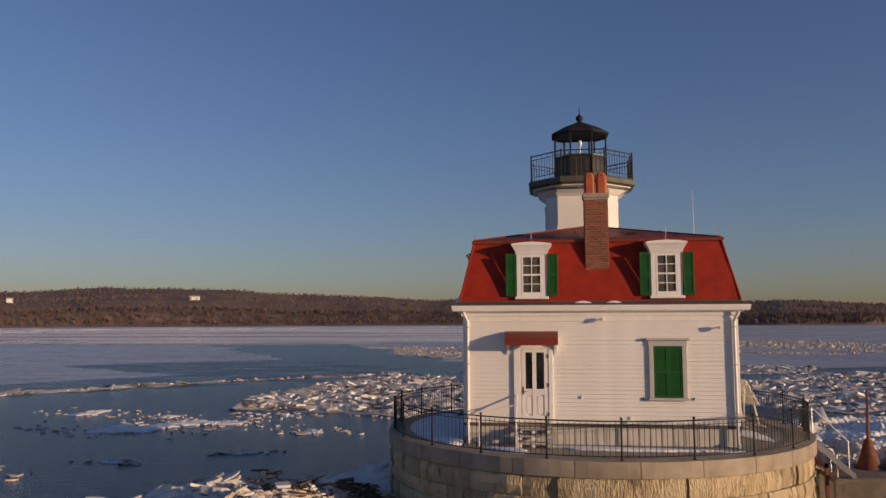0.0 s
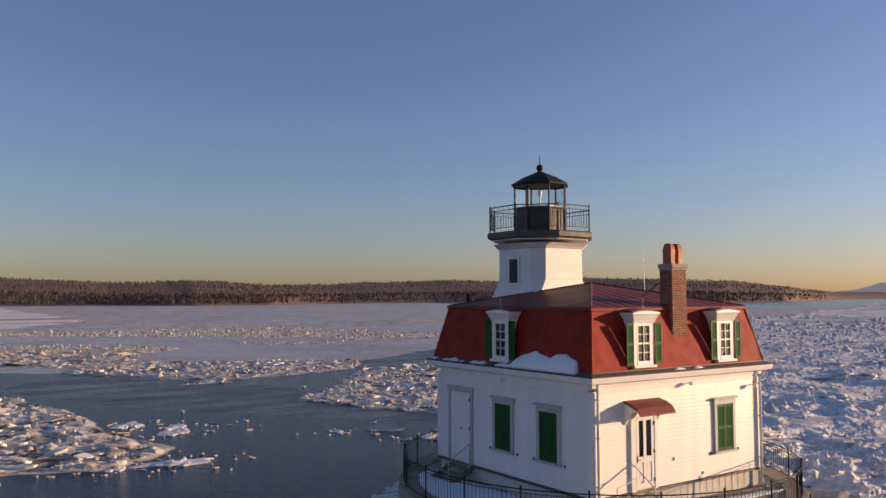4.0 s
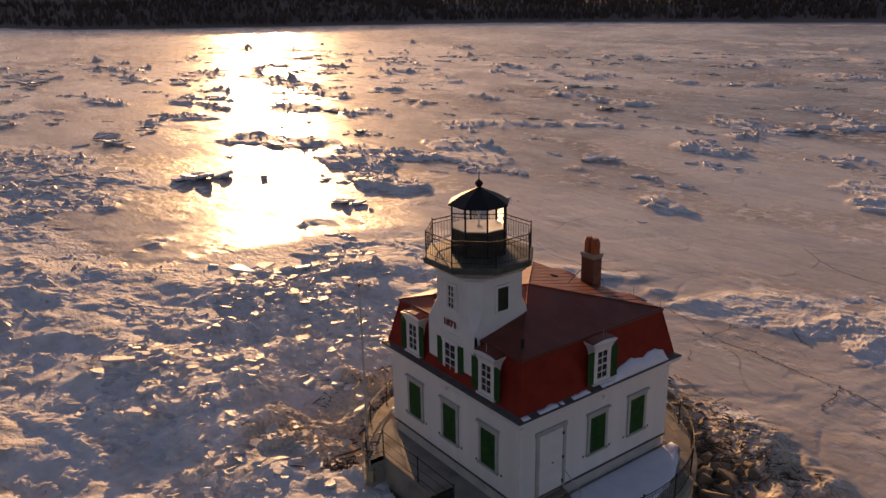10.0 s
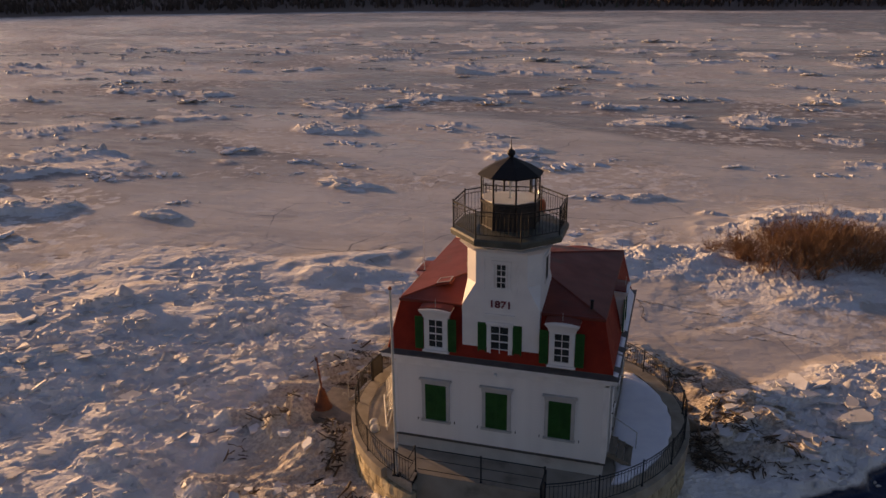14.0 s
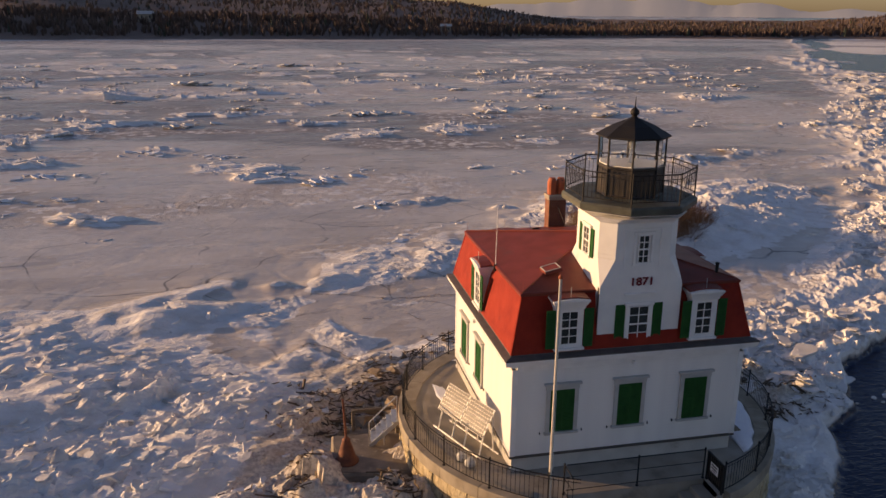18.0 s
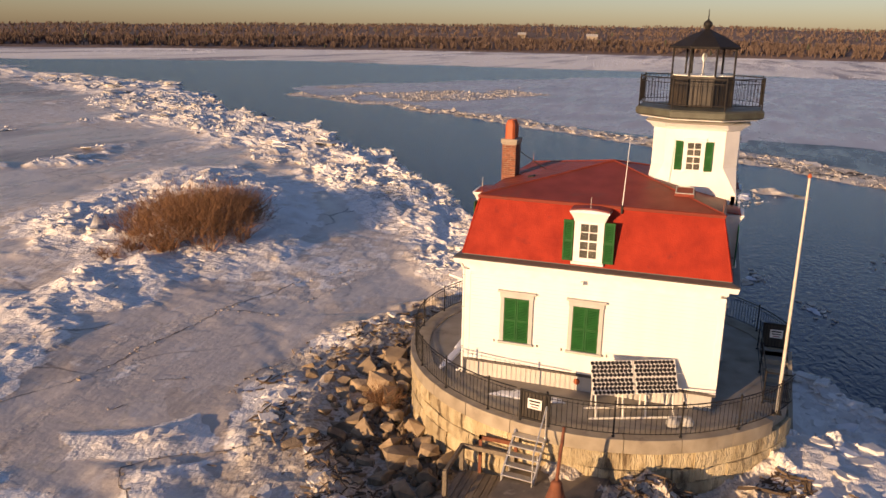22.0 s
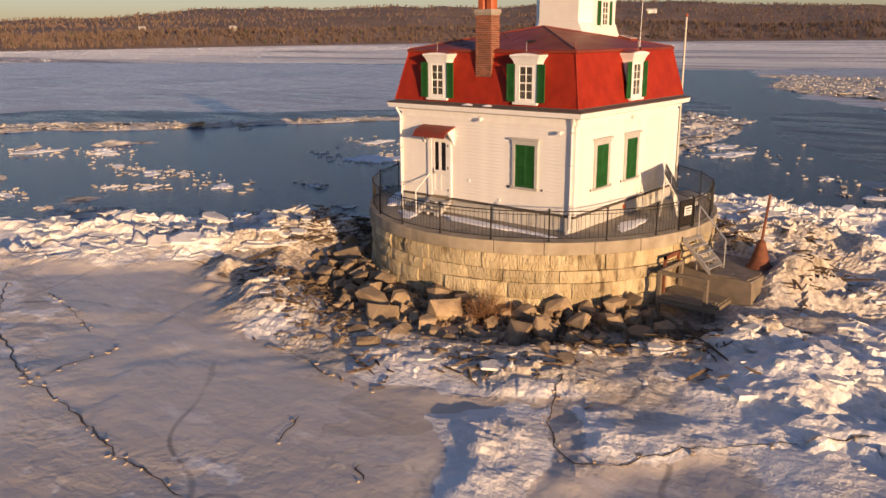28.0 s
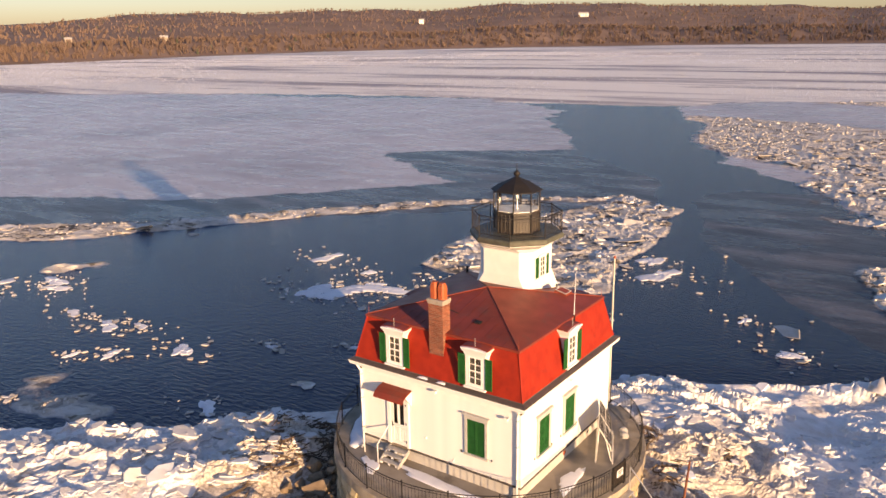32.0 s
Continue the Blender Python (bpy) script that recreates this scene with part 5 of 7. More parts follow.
for s, u, y in (("north", -TX, -(TY + 1.345)), ("east", TY, -(TX + 1.345)), ("west", -TY, -(-TX + 1.345))):
    m = side(s)
    d = part("tower_window", Shape().box(u - 0.33, u - 0.25, y - 0.03, y + 0.1, 9.62, 10.56).box(u + 0.25, u + 0.33, y - 0.03, y + 0.1, 9.62, 10.56).box(u - 0.36, u + 0.36, y - 0.05, y + 0.1, 10.54, 10.64).box(u - 0.36, u + 0.36, y - 0.06, y + 0.1, 9.56, 9.63).moved(m), trim, house)
    if s == "west":
        for a, b in ((u - 0.25, u), (u, u + 0.25)):
            part("shutter", leaf(a, b, 9.63, 10.53, y - 0.02).moved(m), dark_green, d)
    else:
        sash(d, m, u, 0.25 if s == "east" else 0.2, 9.63, 10.53, y - 0.012)
    if s == "east":
        for a, b in ((u - 0.58, u - 0.34), (u + 0.34, u + 0.58)):
            part("shutter", leaf(a, b, 9.62, 10.56, y - 0.03).moved(m), green, d)
m = side("north") @ pose(0, 4.03 - TF, 0)
uu = -TX - 0.02
low = part("tower_window", Shape().box(uu - 0.46, uu - 0.36, -4.07, -3.95, 7.0, 8.26).box(uu + 0.36, uu + 0.46, -4.07, -3.95, 7.0, 8.26).box(uu - 0.5, uu + 0.5, -4.09, -3.95, 8.24, 8.36, 0.01).box(uu - 0.5, uu + 0.5, -4.1, -3.95, 6.93, 7.01, 0.01).moved(m), trim, house)
sash(low, m, uu, 0.36, 7.02, 8.22, -4.055)
for a, b in ((uu - 0.80, uu - 0.48), (uu + 0.48, uu + 0.80)):
    part("shutter", leaf(a, b, 7.0, 8.30, -4.07).moved(m), green, low)
part("ledge", Shape().box(uu - 0.55, uu + 0.55, -4.10, -4.0, 8.62, 8.67, 0.01).moved(m), trim, house)
txt = bpy.data.curves.new("date_text", "FONT")
txt.body, txt.size, txt.extrude, txt.align_x, txt.offset = "1871", 0.36, 0.012, "CENTER", 0.008
tmp = bpy.data.objects.new("date_text", txt)
date = new("date_sign", bpy.data.meshes.new_from_object(tmp))
bpy.data.objects.remove(tmp)
date.data.materials.append(sign_red)
date.parent = house
date.matrix_basis = m @ pose(-TX, -4.062, 8.93, 90, 0, 0) @ Matrix.Diagonal((1.15, 1, 1, 1))
date["label"] = "dark red date figures 1871"
for a0, a1, b0, b1 in ((-0.62, 0.62, 10.70, 10.75), (-0.62, -0.57, 9.40, 10.70), (0.57, 0.62, 9.40, 10.70)):
    part("panel_moulding", Shape().box(uu + a0, uu + a1, -(TY + 1.35), -(TY + 1.30), b0, b1, 0.006).moved(side("north")), trim, house)

# gallery and lantern
part("gallery_deck", Shape().rings([regular(1.86, 11.28), regular(1.97, 11.34), regular(1.98, 11.50), regular(1.93, 11.56), regular(0.9, 11.60)]), deck_copper, house, "dark weathered octagonal gallery deck")
rail = part("gallery_rail", Shape().add([], []).rings([regular(1.86, 12.50), regular(1.90, 12.50), regular(1.90, 12.535), regular(1.86, 12.535), regular(1.86, 12.50)], cap=False).rings([regular(1.87, 12.36), regular(1.89, 12.36), regular(1.89, 12.38), regular(1.87, 12.38), regular(1.87, 12.36)], cap=False).rings([regular(1.87, 11.70), regular(1.89, 11.70), regular(1.89, 11.72), regular(1.87, 11.72), regular(1.87, 11.70)], cap=False), black, house, "black iron gallery railing")
corners = regular(1.88, 0)
for k in range(8):
    a, b = Vector(corners[k]), Vector(corners[(k + 1) % 8])
    part("post", Shape().tube((a.x, a.y, 11.54), (a.x, a.y, 12.58), 0.026, 6), black, rail)
    for q in range(1, 11):
        p = a.lerp(b, q / 11)
        part("baluster", Shape().tube((p.x, p.y, 11.70), (p.x, p.y, 12.38 if q % 2 else 12.51), 0.009, 4), black, rail)
lant = part("lantern_wall", Shape().rings([regular(0.96, 11.57), regular(0.98, 11.63), regular(0.955, 11.66), regular(0.955, 12.46), regular(1.0, 12.49), regular(1.0, 12.55), regular(0.9, 12.56)]), lantern_paint, house, "black panelled lantern parapet")
vc = regular(0.955, 0)
for k in range(8):
    a, b = Vector(vc[k]), Vector(vc[(k + 1) % 8])
    part("post", Shape().tube((a.x, a.y, 11.6), (a.x, a.y, 13.44), 0.035, 6), black, lant)
    for q in (0.25, 0.5, 0.75):
        p = a.lerp(b, q)
        part("batten", Shape().tube((p.x, p.y, 11.66), (p.x, p.y, 12.46), 0.012, 4), lantern_paint, lant)
    c = Vector((TX, TY, 0))
    ai, bi = c + (a - c) * 0.985, c + (b - c) * 0.985
    pn = part("pane", Shape().add([(ai.x, ai.y, 12.55), (bi.x, bi.y, 12.55), (bi.x, bi.y, 13.42), (ai.x, ai.y, 13.42)], [(0, 1, 2, 3)]), glass, lant)
    pn.visible_shadow = False
part("lantern_head", Shape().rings([regular(0.90, 13.40), regular(1.0, 13.40), regular(1.0, 13.46), regular(0.90, 13.46), regular(0.90, 13.40)], cap=False), black, lant)
part("lantern_floor", Shape().rings([regular(0.93, 12.50), regular(0.93, 12.58)]), trim, lant, "white painted lantern floor")
part("lantern_roof", Shape().rings([regular(0.9, 13.43), regular(1.07, 13.42), regular(1.08, 13.47), regular(0.62, 13.76), regular(0.16, 13.97), regular(0.08, 14.02)]), black, house, "black octagonal lantern roof")
part("finial", Shape().lathe([(0.09, 13.98), (0.07, 14.03), (0.11, 14.07), (0.145, 14.14), (0.13, 14.22), (0.06, 14.28), (0.02, 14.32), (0.012, 14.62), (0.004, 14.64)], TX, TY, 14), black, house, "black ball finial", soft=True)
part("beacon", Shape().lathe([(0.09, 12.58), (0.03, 12.62), (0.026, 13.02), (0.075, 13.05), (0.082, 13.18), (0.06, 13.24), (0.015, 13.28)], TX, TY, 14), sign_white, house, "small white beacon lamp on a stand", soft=True)

# ---- chimney ----
chim = part("chimney", Shape().box(-0.31, 0.38, -3.90, -3.42, 7.2, 10.02), mortar, house, "red brick chimney")
bl, bw, bh = 0.205, 0.1, 0.065
front = Shape().box(-bl / 2, bl / 2, -0.012, 0.05, 0, bh, 0.006).mesh("brick", brick_mat)
half_b = Shape().box(-bw / 2, bw / 2, -0.012, 0.05, 0, bh, 0.006).mesh("half_brick", brick_mat)
rest = Shape()
brng = random.Random(2)
for k in range(33):
    z = 7.52 + k * 0.0755
    for face, width, depth in (("south", 0.69, 3.90), ("east", 0.48, 0.38), ("west", 0.48, 0.31), ("north", 0.69, -3.42)):
        if face in ("east", "west", "north") and z < 8.0:
            continue
        x = -width / 2 - (bl / 2 if k % 2 else 0)
        while x < width / 2 - 0.01:
            a, b = max(x + 0.005, -width / 2), min(x + bl - 0.005, width / 2)
            x += bl
            if b - a < 0.03:
                continue
            off = {"south": 0.035, "north": -0.035, "east": -3.66, "west": 3.66}[face]
            if face == "north":
                rest.add([tuple(side(face) @ Vector((off + p[0], -depth + p[1] , z + p[2]))) for p in [(i, j, q) for q in (0, bh) for j in (-0.012, 0.04) for i in (a, b)]], [(0, 2, 3, 1), (4, 5, 7, 6), (0, 1, 5, 4), (2, 6, 7, 3), (0, 4, 6, 2), (1, 3, 7, 5)])
                continue
            full = b - a > 0.15
            br = part("brick", front if full else half_b, brick_mat, chim)
            br.matrix_basis = side(face) @ pose(off + (a + b) / 2, -depth - brng.uniform(0, 0.004), z) @ Matrix.Diagonal(((b - a) / (bl if full else bw), 1, 1, 1))
tagged(part("back_bricks", rest, brick_mat, chim), kind="stuff")
part("chimney_cap", Shape().box(-0.36, 0.43, -3.96, -3.37, 10.02, 10.16, 0.015).box(-0.33, 0.40, -3.93, -3.40, 9.96, 10.02), mortar, chim, "cement chimney cap")
for x in (-0.145, 0.215):
    pot = Shape()
    pot.rings([[(x + sx * w, -3.665 + sy * w * 1.05, z) for sx, sy in ((-1, -0.6), (-0.6, -1), (0.6, -1), (1, -0.6), (1, 0.6), (0.6, 1), (-0.6, 1), (-1, 0.6))] for w, z in ((0.165, 10.14), (0.16, 10.3), (0.165, 10.62), (0.14, 10.72), (0.10, 10.82))])
    part("chimney_pot", pot, terracotta, chim, "orange terracotta chimney pot")
    # dark discs on the pot stand in for the shade inside its holes
    for sy in (-1, 1):
        part("smoke_hole", Shape().lathe([(0.05, -0.008), (0.05, 0.008)], 0, 0, 10).moved(pose(x, -3.665 + sy * 0.145, 10.68, 90, 0, 0)), interior, chim)
part("stay_rod", Shape().tube((0.03, -3.42, 9.75), (0.05, -2.35, 9.12), 0.014, 6), black, house)

# ---- doors, steps and fittings ----


def tread_flight(parent, m, width, steps, run, rise, top, mat, thick=0.045, depth=0.27, sides=True):
    """Open steps going down along -y from z = top."""
    for k in range(steps):
        part("tread", Shape().box(-width / 2, width / 2, -(k + 1) * run, -(k + 1) * run + depth, top - (k + 1) * rise - thick, top - (k + 1) * rise, 0.008).moved(m), mat, parent)
    if sides:
        for e in (-width / 2 + 0.03, width / 2 - 0.03):
            part("stringer", Shape().rings([[(e - 0.025, y, z), (e + 0.025, y, z), (e + 0.025, y, z - 0.2), (e - 0.025, y, z - 0.2)] for y, z in ((0.05, top - rise * 0.6), (-steps * run - 0.02, top - steps * rise - 0.02))]).moved(m), mat, parent)


door = thing("front_door", "white panelled door with two narrow glazed lights, closed", "door", at=side("south"))
part("door_casing", Shape().box(-2.50, -2.30, -4.09, -3.95, 3.27, 5.56, 0.008).box(-1.47, -1.34, -4.09, -3.95, 3.27, 5.56, 0.008).box(-2.52, -1.32, -4.10, -3.95, 5.47, 5.62, 0.008), trim, door)
lf = Shape().box(-2.26, -2.15, -4.075, -4.0, 3.34, 5.46).box(-1.60, -1.48, -4.075, -4.0, 3.34, 5.46).box(-1.95, -1.83, -4.075, -4.0, 3.34, 5.46)
for a, b in ((3.34, 3.50), (4.10, 4.28), (5.36, 5.46)):
    lf.box(-2.15, -1.60, -4.072, -4.0, a, b)
for a, b in ((-2.12, -1.98), (-1.80, -1.63)):
    lf.box(a, b, -4.06, -4.0, 3.53, 4.07, 0.01)
leaf_ob = part("door_leaf", lf.box(-2.30, -1.47, -4.03, -3.96, 3.30, 4.2).box(-2.30, -2.26, -4.05, -3.96, 3.3, 5.47), trim, door)
for a, b in ((-2.15, -1.95), (-1.83, -1.60)):
    part("pane", Shape().box(a, b, -4.056, -4.050, 4.28, 5.36), glass, leaf_ob)
# thin dark sheet in place of the unlit inside behind the door panes
part("dark_room", Shape().box(-2.2, -1.5, -4.046, -4.03, 4.2, 5.4), interior, door)
part("door_handle", Shape().box(-2.245, -2.205, -4.09, -4.07, 4.12, 4.34, 0.004).tube((-2.22, -4.11, 4.2), (-2.12, -4.11, 4.2), 0.012, 6), black, leaf_ob, "black lever handle")
for z in (3.55, 4.4, 5.25):
    part("hinge", Shape().box(-1.50, -1.46, -4.10, -4.07, z - 0.05, z + 0.05), black, leaf_ob)

hood = thing("door_hood", "small sloping red roof over the front door on white brackets", "canopy", at=side("south"))
part("hood_roof", Shape().rings([[(-2.74, y, z), (-1.18, y, z), (-1.18, y, z - 0.05), (-2.74, y, z - 0.05)] for y, z in ((-3.98, 6.0), (-4.30, 5.93), (-4.55, 5.82), (-4.68, 5.64))]), red_metal, hood)
for x in (-2.66, -1.26):
    part("bracket", Shape().rings([[(x - 0.04, -3.99, z0), (x + 0.04, -3.99, z0), (x + 0.04, y, z1), (x - 0.04, y, z1)] for z0, y, z1 in ((5.3, -4.06, 5.3), (5.45, -4.10, 5.42), (5.86, -4.40, 5.78), (5.93, -4.52, 5.74))]), trim, hood)

steps_s = thing("door_steps", "white wooden steps below the front door with a white handrail", "steps", at=side("south") @ pose(-1.92, -4.05, 0))
tread_flight(steps_s, Matrix(), 1.05, 3, 0.25, 0.165, 3.30, grey_trim)
for k in range(3):
    for e in (-0.4, 0.0, 0.4):
        part("riser_block", Shape().box(e - 0.06, e + 0.06, -(k + 1) * 0.25 - 0.012, -(k + 1) * 0.25 + 0.03, 3.30 - (k + 1) * 0.165 - 0.13, 3.30 - (k + 1) * 0.165 - 0.044, 0.006), trim, steps_s)
part("landing", Shape().box(-0.52, 0.52, -0.02, 0.1, 3.2, 3.29), wood, steps_s)
part("handrail", Shape().tube((-0.5, 0.0, 4.12), (-0.5, -0.85, 3.55), 0.025, 6).tube((-0.5, -0.85, 3.55), (-0.5, -0.85, DECK), 0.025, 6).tube((-0.5, 0.02, 4.12), (-0.5, 0.02, 3.2), 0.025, 6).tube((-0.5, -0.42, 3.84), (-1.6, -0.42, 3.62), 0.018, 6).tube((-1.6, -0.42, 3.62), (-1.6, -0.42, DECK), 0.02, 6), trim, steps_s)

side_door = thing("side_door", "plain white boarded side door in a grey frame, closed", "door", at=side("west"))
part("door_casing", Shape().box(-3.26, -3.11, -4.085, -3.95, 3.27, 5.75, 0.008).box(-1.93, -1.79, -4.085, -3.95, 3.27, 5.75, 0.008).box(-3.3, -1.75, -4.1, -3.95, 5.75, 5.93, 0.01), grey_trim, side_door)
part("door_leaf", Shape().box(-3.11, -1.93, -4.06, -3.96, 3.27, 5.74, 0.01), trim, side_door)
part("knob", Shape().lathe([(0.03, 0), (0.035, 0.02), (0.02, 0.05)], 0, 0, 10).moved(pose(-2.45, -4.06, 4.45, 90, 0, 0)), black, side_door)
for z in (3.5, 4.5, 5.5):
    part("hinge", Shape().box(-1.97, -1.90, -4.09, -4.05, z - 0.06, z + 0.06), black, side_door)
steps_w = thing("side_steps", "grey wooden steps below the side door with thin handrails", "steps", at=side("west") @ pose(-2.5, -4.05, 0))
tread_flight(steps_w, Matrix(), 1.25, 3, 0.28, 0.165, 3.30, wood)
part("landing", Shape().box(-0.62, 0.62, -0.02, 0.1, 3.2, 3.29), wood, steps_w)
part("handrail", Shape().tube((0.6, -0.05, 4.0), (0.6, -0.95, 3.45), 0.02, 6).tube((0.6, -0.95, 3.45), (0.6, -0.95, DECK), 0.02, 6).tube((0.6, -0.05, 4.0), (0.6, -0.05, 3.2), 0.02, 6), grey_trim, steps_w)

for x in (-3.88, 3.90):
    ds = thing("downspout", "white painted downspout at the corner of the house", "downspout", "downspouts", at=pose(0, 0, 0))
    e = -1 if x < 0 else 1
    part("pipe", Shape().tube((x, -4.10, DECK + 0.02), (x, -4.10, 6.30), 0.045, 8).tube((x, -4.10, 6.28), (x + e * 0.12, -4.22, 6.58), 0.045, 8).tube((x, -4.10, DECK + 0.12), (x, -4.3, DECK + 0.03), 0.045, 8), trim, ds)
    for z in (3.6, 5.0, 6.1):
        part("strap", Shape().box(x - 0.055, x + 0.055, -4.15, -4.02, z, z + 0.03), grey_trim, ds)
for s, u, z in (("south", 0.15, 6.36), ("east", -0.2, 6.36), ("west", 0.0, 6.36), ("south", 3.5, 6.1), ("north", 0.0, 6.36)):
    fl = thing("floodlight", "small white floodlight fixed under the cornice", "lamp", "floodlights", at=side(s))
    part("arm", Shape().tube((u, -4.0, z), (u, -4.18, z - 0.02), 0.02, 6), trim, fl)
    part("head", Shape().box(u - 0.05, u + 0.05, -4.27, -4.15, z - 0.07, z + 0.05, 0.012), trim, fl)
for u, z in ((-0.5, 4.0), (0.9, 3.4)):
    solid("wall_box", Shape().box(u - 0.03, u + 0.03, -4.06, -4.0, z, z + 0.09, 0.006), trim, "tiny white box on the clapboard wall", "box")
for u, z, h, w, mt, lb in ((2.0, 2.88, 0.19, 0.32, grey_trim, "grey louvred vent in the foundation"), (-0.2, 2.86, 0.2, 0.2, terracotta, "round red plate on the foundation")):
    v = thing("foundation_vent", lb, "vent", at=side("east"))
    part("frame", Shape().box(u - w / 2, u + w / 2, -3.965, -3.92, z, z + h, 0.006) if mt is grey_trim else Shape().lathe([(w / 2, -0.02), (w / 2, 0.02)], 0, 0, 18).moved(pose(u, -3.945, z + h / 2, 90, 0, 0)), mt, v)
    if mt is grey_trim:
        for k in range(3):
            part("slat", Shape().box(u - w / 2 + 0.03, u + w / 2 - 0.03, -3.98, -3.955, z + 0.035 + k * 0.05, z + 0.05 + k * 0.05), skirt_mat, v)

mast = thing("whip_antenna", "thin white antenna mast on the roof edge", "antenna", at=pose(3.74, 0.78, 8.66))
part("rod", Shape().tube((0, 0, 0), (0, 0.09, 2.3), 0.018, 6, 0.006), sign_white, mast)
part("bracket", Shape().box(-0.04, 0.06, -0.03, 0.03, -0.1, 0.15, 0.006), black, mast)
pipe = thing("vent_pipe", "short black vent pipe on the roof corner", "pipe", at=pose(-3.2, 3.2, 8.75))
part("stack", Shape().lathe([(0.055, 0), (0.055, 0.42), (0.07, 0.43), (0.07, 0.47), (0.05, 0.48)], 0, 0, 10), black, pipe)
hatch = thing("roof_hatch", "grey framed roof hatch on the red roof", "hatch", at=pose(2.35, 2.5, 9.07, 0, 12.5, 0))
part("frame", Shape().rings([[(-0.3, -0.3, 0), (0.3, -0.3, 0), (0.3, 0.3, 0), (-0.3, 0.3, 0)], [(-0.28, -0.28, 0.09), (0.28, -0.28, 0.09), (0.28, 0.28, 0.09), (-0.28, 0.28, 0.09)]]), red_metal, hatch)
part("lid", Shape().box(-0.235, 0.235, -0.235, 0.235, 0.09, 0.10, 0.004), red_metal, hatch)
for k in range(4):
    part("lid_edge", Shape().box(-0.27, 0.27, -0.275, -0.24, 0.09, 0.115, 0.004).moved(pose(0, 0, 0, 0, 0, 90 * k)), grey_trim, hatch, "pale worn lid edge")
box2 = thing("roof_box", "small dark box on the red roof", "box", at=pose(1.2, -2.6, 8.99, 12.4, 0, 0))
part("body", Shape().box(-0.14, 0.14, -0.1, 0.1, 0, 0.09, 0.01), black, box2)
for e in ((-1, -1), (1, -1), (1, 1)):
    rod = thing("lightning_rod", "thin lightning rod on the roof corner", "rod", "lightning rods", at=pose(e[0] * 3.66, e[1] * 3.66, 8.72))
    part("rod", Shape().tube((0, 0, 0), (0, 0, 0.42), 0.01, 5, 0.004), terracotta, rod)

# snow lying in the west gutter
sn = Shape()
loops = []
for k in range(41):
    u = -0.2 + k * 3.75 / 40
    hgt = 0.10 + (0.38 + 0.07 * math.sin(u * 5)) * max(0.0, min(1.0, (u - 0.45) * 2.2)) * max(0.0, min(1.0, (3.56 - u) * 8)) + 0.02 * math.sin(u * 13)
    hgt = max(0.03, hgt)
    loops.append([(u, -4.30, 6.80), (u, -4.31, 6.80 + min(0.1, hgt * 0.5)), (u, -4.24, 6.82 + hgt * 0.55), (u, -4.10, 6.82 + hgt), (u, -4.02, 6.82 + hgt * 1.02), (u, -4.02, 6.80)])
solid("roof_snow", Shape().rings(loops).moved(side("west")), snow_mat, "snow drift lying in the gutter of the mansard roof", "snow", soft=True)
loops = []
for k in range(31):
    u = -4.1 + k * 3.3 / 30
    hgt = 0.05 + 0.035 * math.sin(u * 4) + 0.02 * math.sin(u * 11)
    loops.append([(u, -4.30, 6.80), (u, -4.30, 6.80 + hgt * 0.6), (u, -4.2, 6.81 + hgt), (u, -4.12, 6.82 + hgt * 1.3), (u, -4.12, 6.8)])
solid("roof_snow", Shape().rings(loops).moved(side("west")), snow_mat, "thin line of snow in the gutter", "snow", soft=True)
for u0, u1 in ((-0.75, -0.1), (0.2, 0.75)):
    loops = []
    for k in range(9):
        u = u0 + (u1 - u0) * k / 8
        hgt = 0.07 * math.sin(math.pi * min(0.97, max(0.03, k / 8)))
        loops.append([(u, -4.30, 6.80), (u, -4.28, 6.81 + hgt), (u, -4.16, 6.81 + hgt * 1.2), (u, -4.14, 6.80)])
    solid("roof_snow", Shape().rings(loops).moved(side("south")), snow_mat, "small snow remnant in the gutter", "snow", soft=True)

# ---- railing round the pier ----
RR = 6.80
fence = thing("pier_railing", "black iron railing round the edge of the pier", "railing", at=pose(0, 0, 0))
BAYS = 22
GATE_E = (-11.8, -5.0)


def railed(a):
    d = math.degrees(a) % 360
    x, y = RR * math.cos(a), RR * math.sin(a)
    if y > NOTCH_Y - 0.1 and NOTCH_X0 < x < NOTCH_X1:
        return False
    return not (360 + GATE_E[0] < d < 360 + GATE_E[1])


post_mesh = Shape().lathe([(0.05, 0), (0.05, 0.03), (0.026, 0.04), (0.026, 1.05), (0.036, 1.06), (0.036, 1.09), (0.01, 1.12)], 0, 0, 8).mesh("post", black)
bal_mesh = Shape().tube((0, 0, 0.12), (0, 0, 1.0), 0.009, 4).mesh("baluster", black)
PER = 13
for k in range(BAYS):
    a0, a1 = radians(-5.0 + 360.0 * k / BAYS), radians(-5.0 + 360.0 * (k + 1) / BAYS)
    if railed(a0 + 0.001):
        p = part("post", post_mesh, black, fence)
        p.matrix_basis = pose(*rim_point(a0, RR, DECK + 0.03))
    for q in range(4):
        b0, b1 = a0 + (a1 - a0) * q / 4, a0 + (a1 - a0) * (q + 1) / 4
        if railed((b0 + b1) / 2):
            for z, r in ((1.04, 0.02), (0.14, 0.014), (0.93, 0.011)):
                part("rail_bar", Shape().tube(rim_point(b0, RR, DECK + z), rim_point(b1, RR, DECK + z), r, 5), black, fence)
    for q in range(1, PER):
        b = a0 + (a1 - a0) * q / PER
        if railed(b):
            p = part("baluster", bal_mesh, black, fence)
            p.matrix_basis = pose(*rim_point(b, RR, DECK))
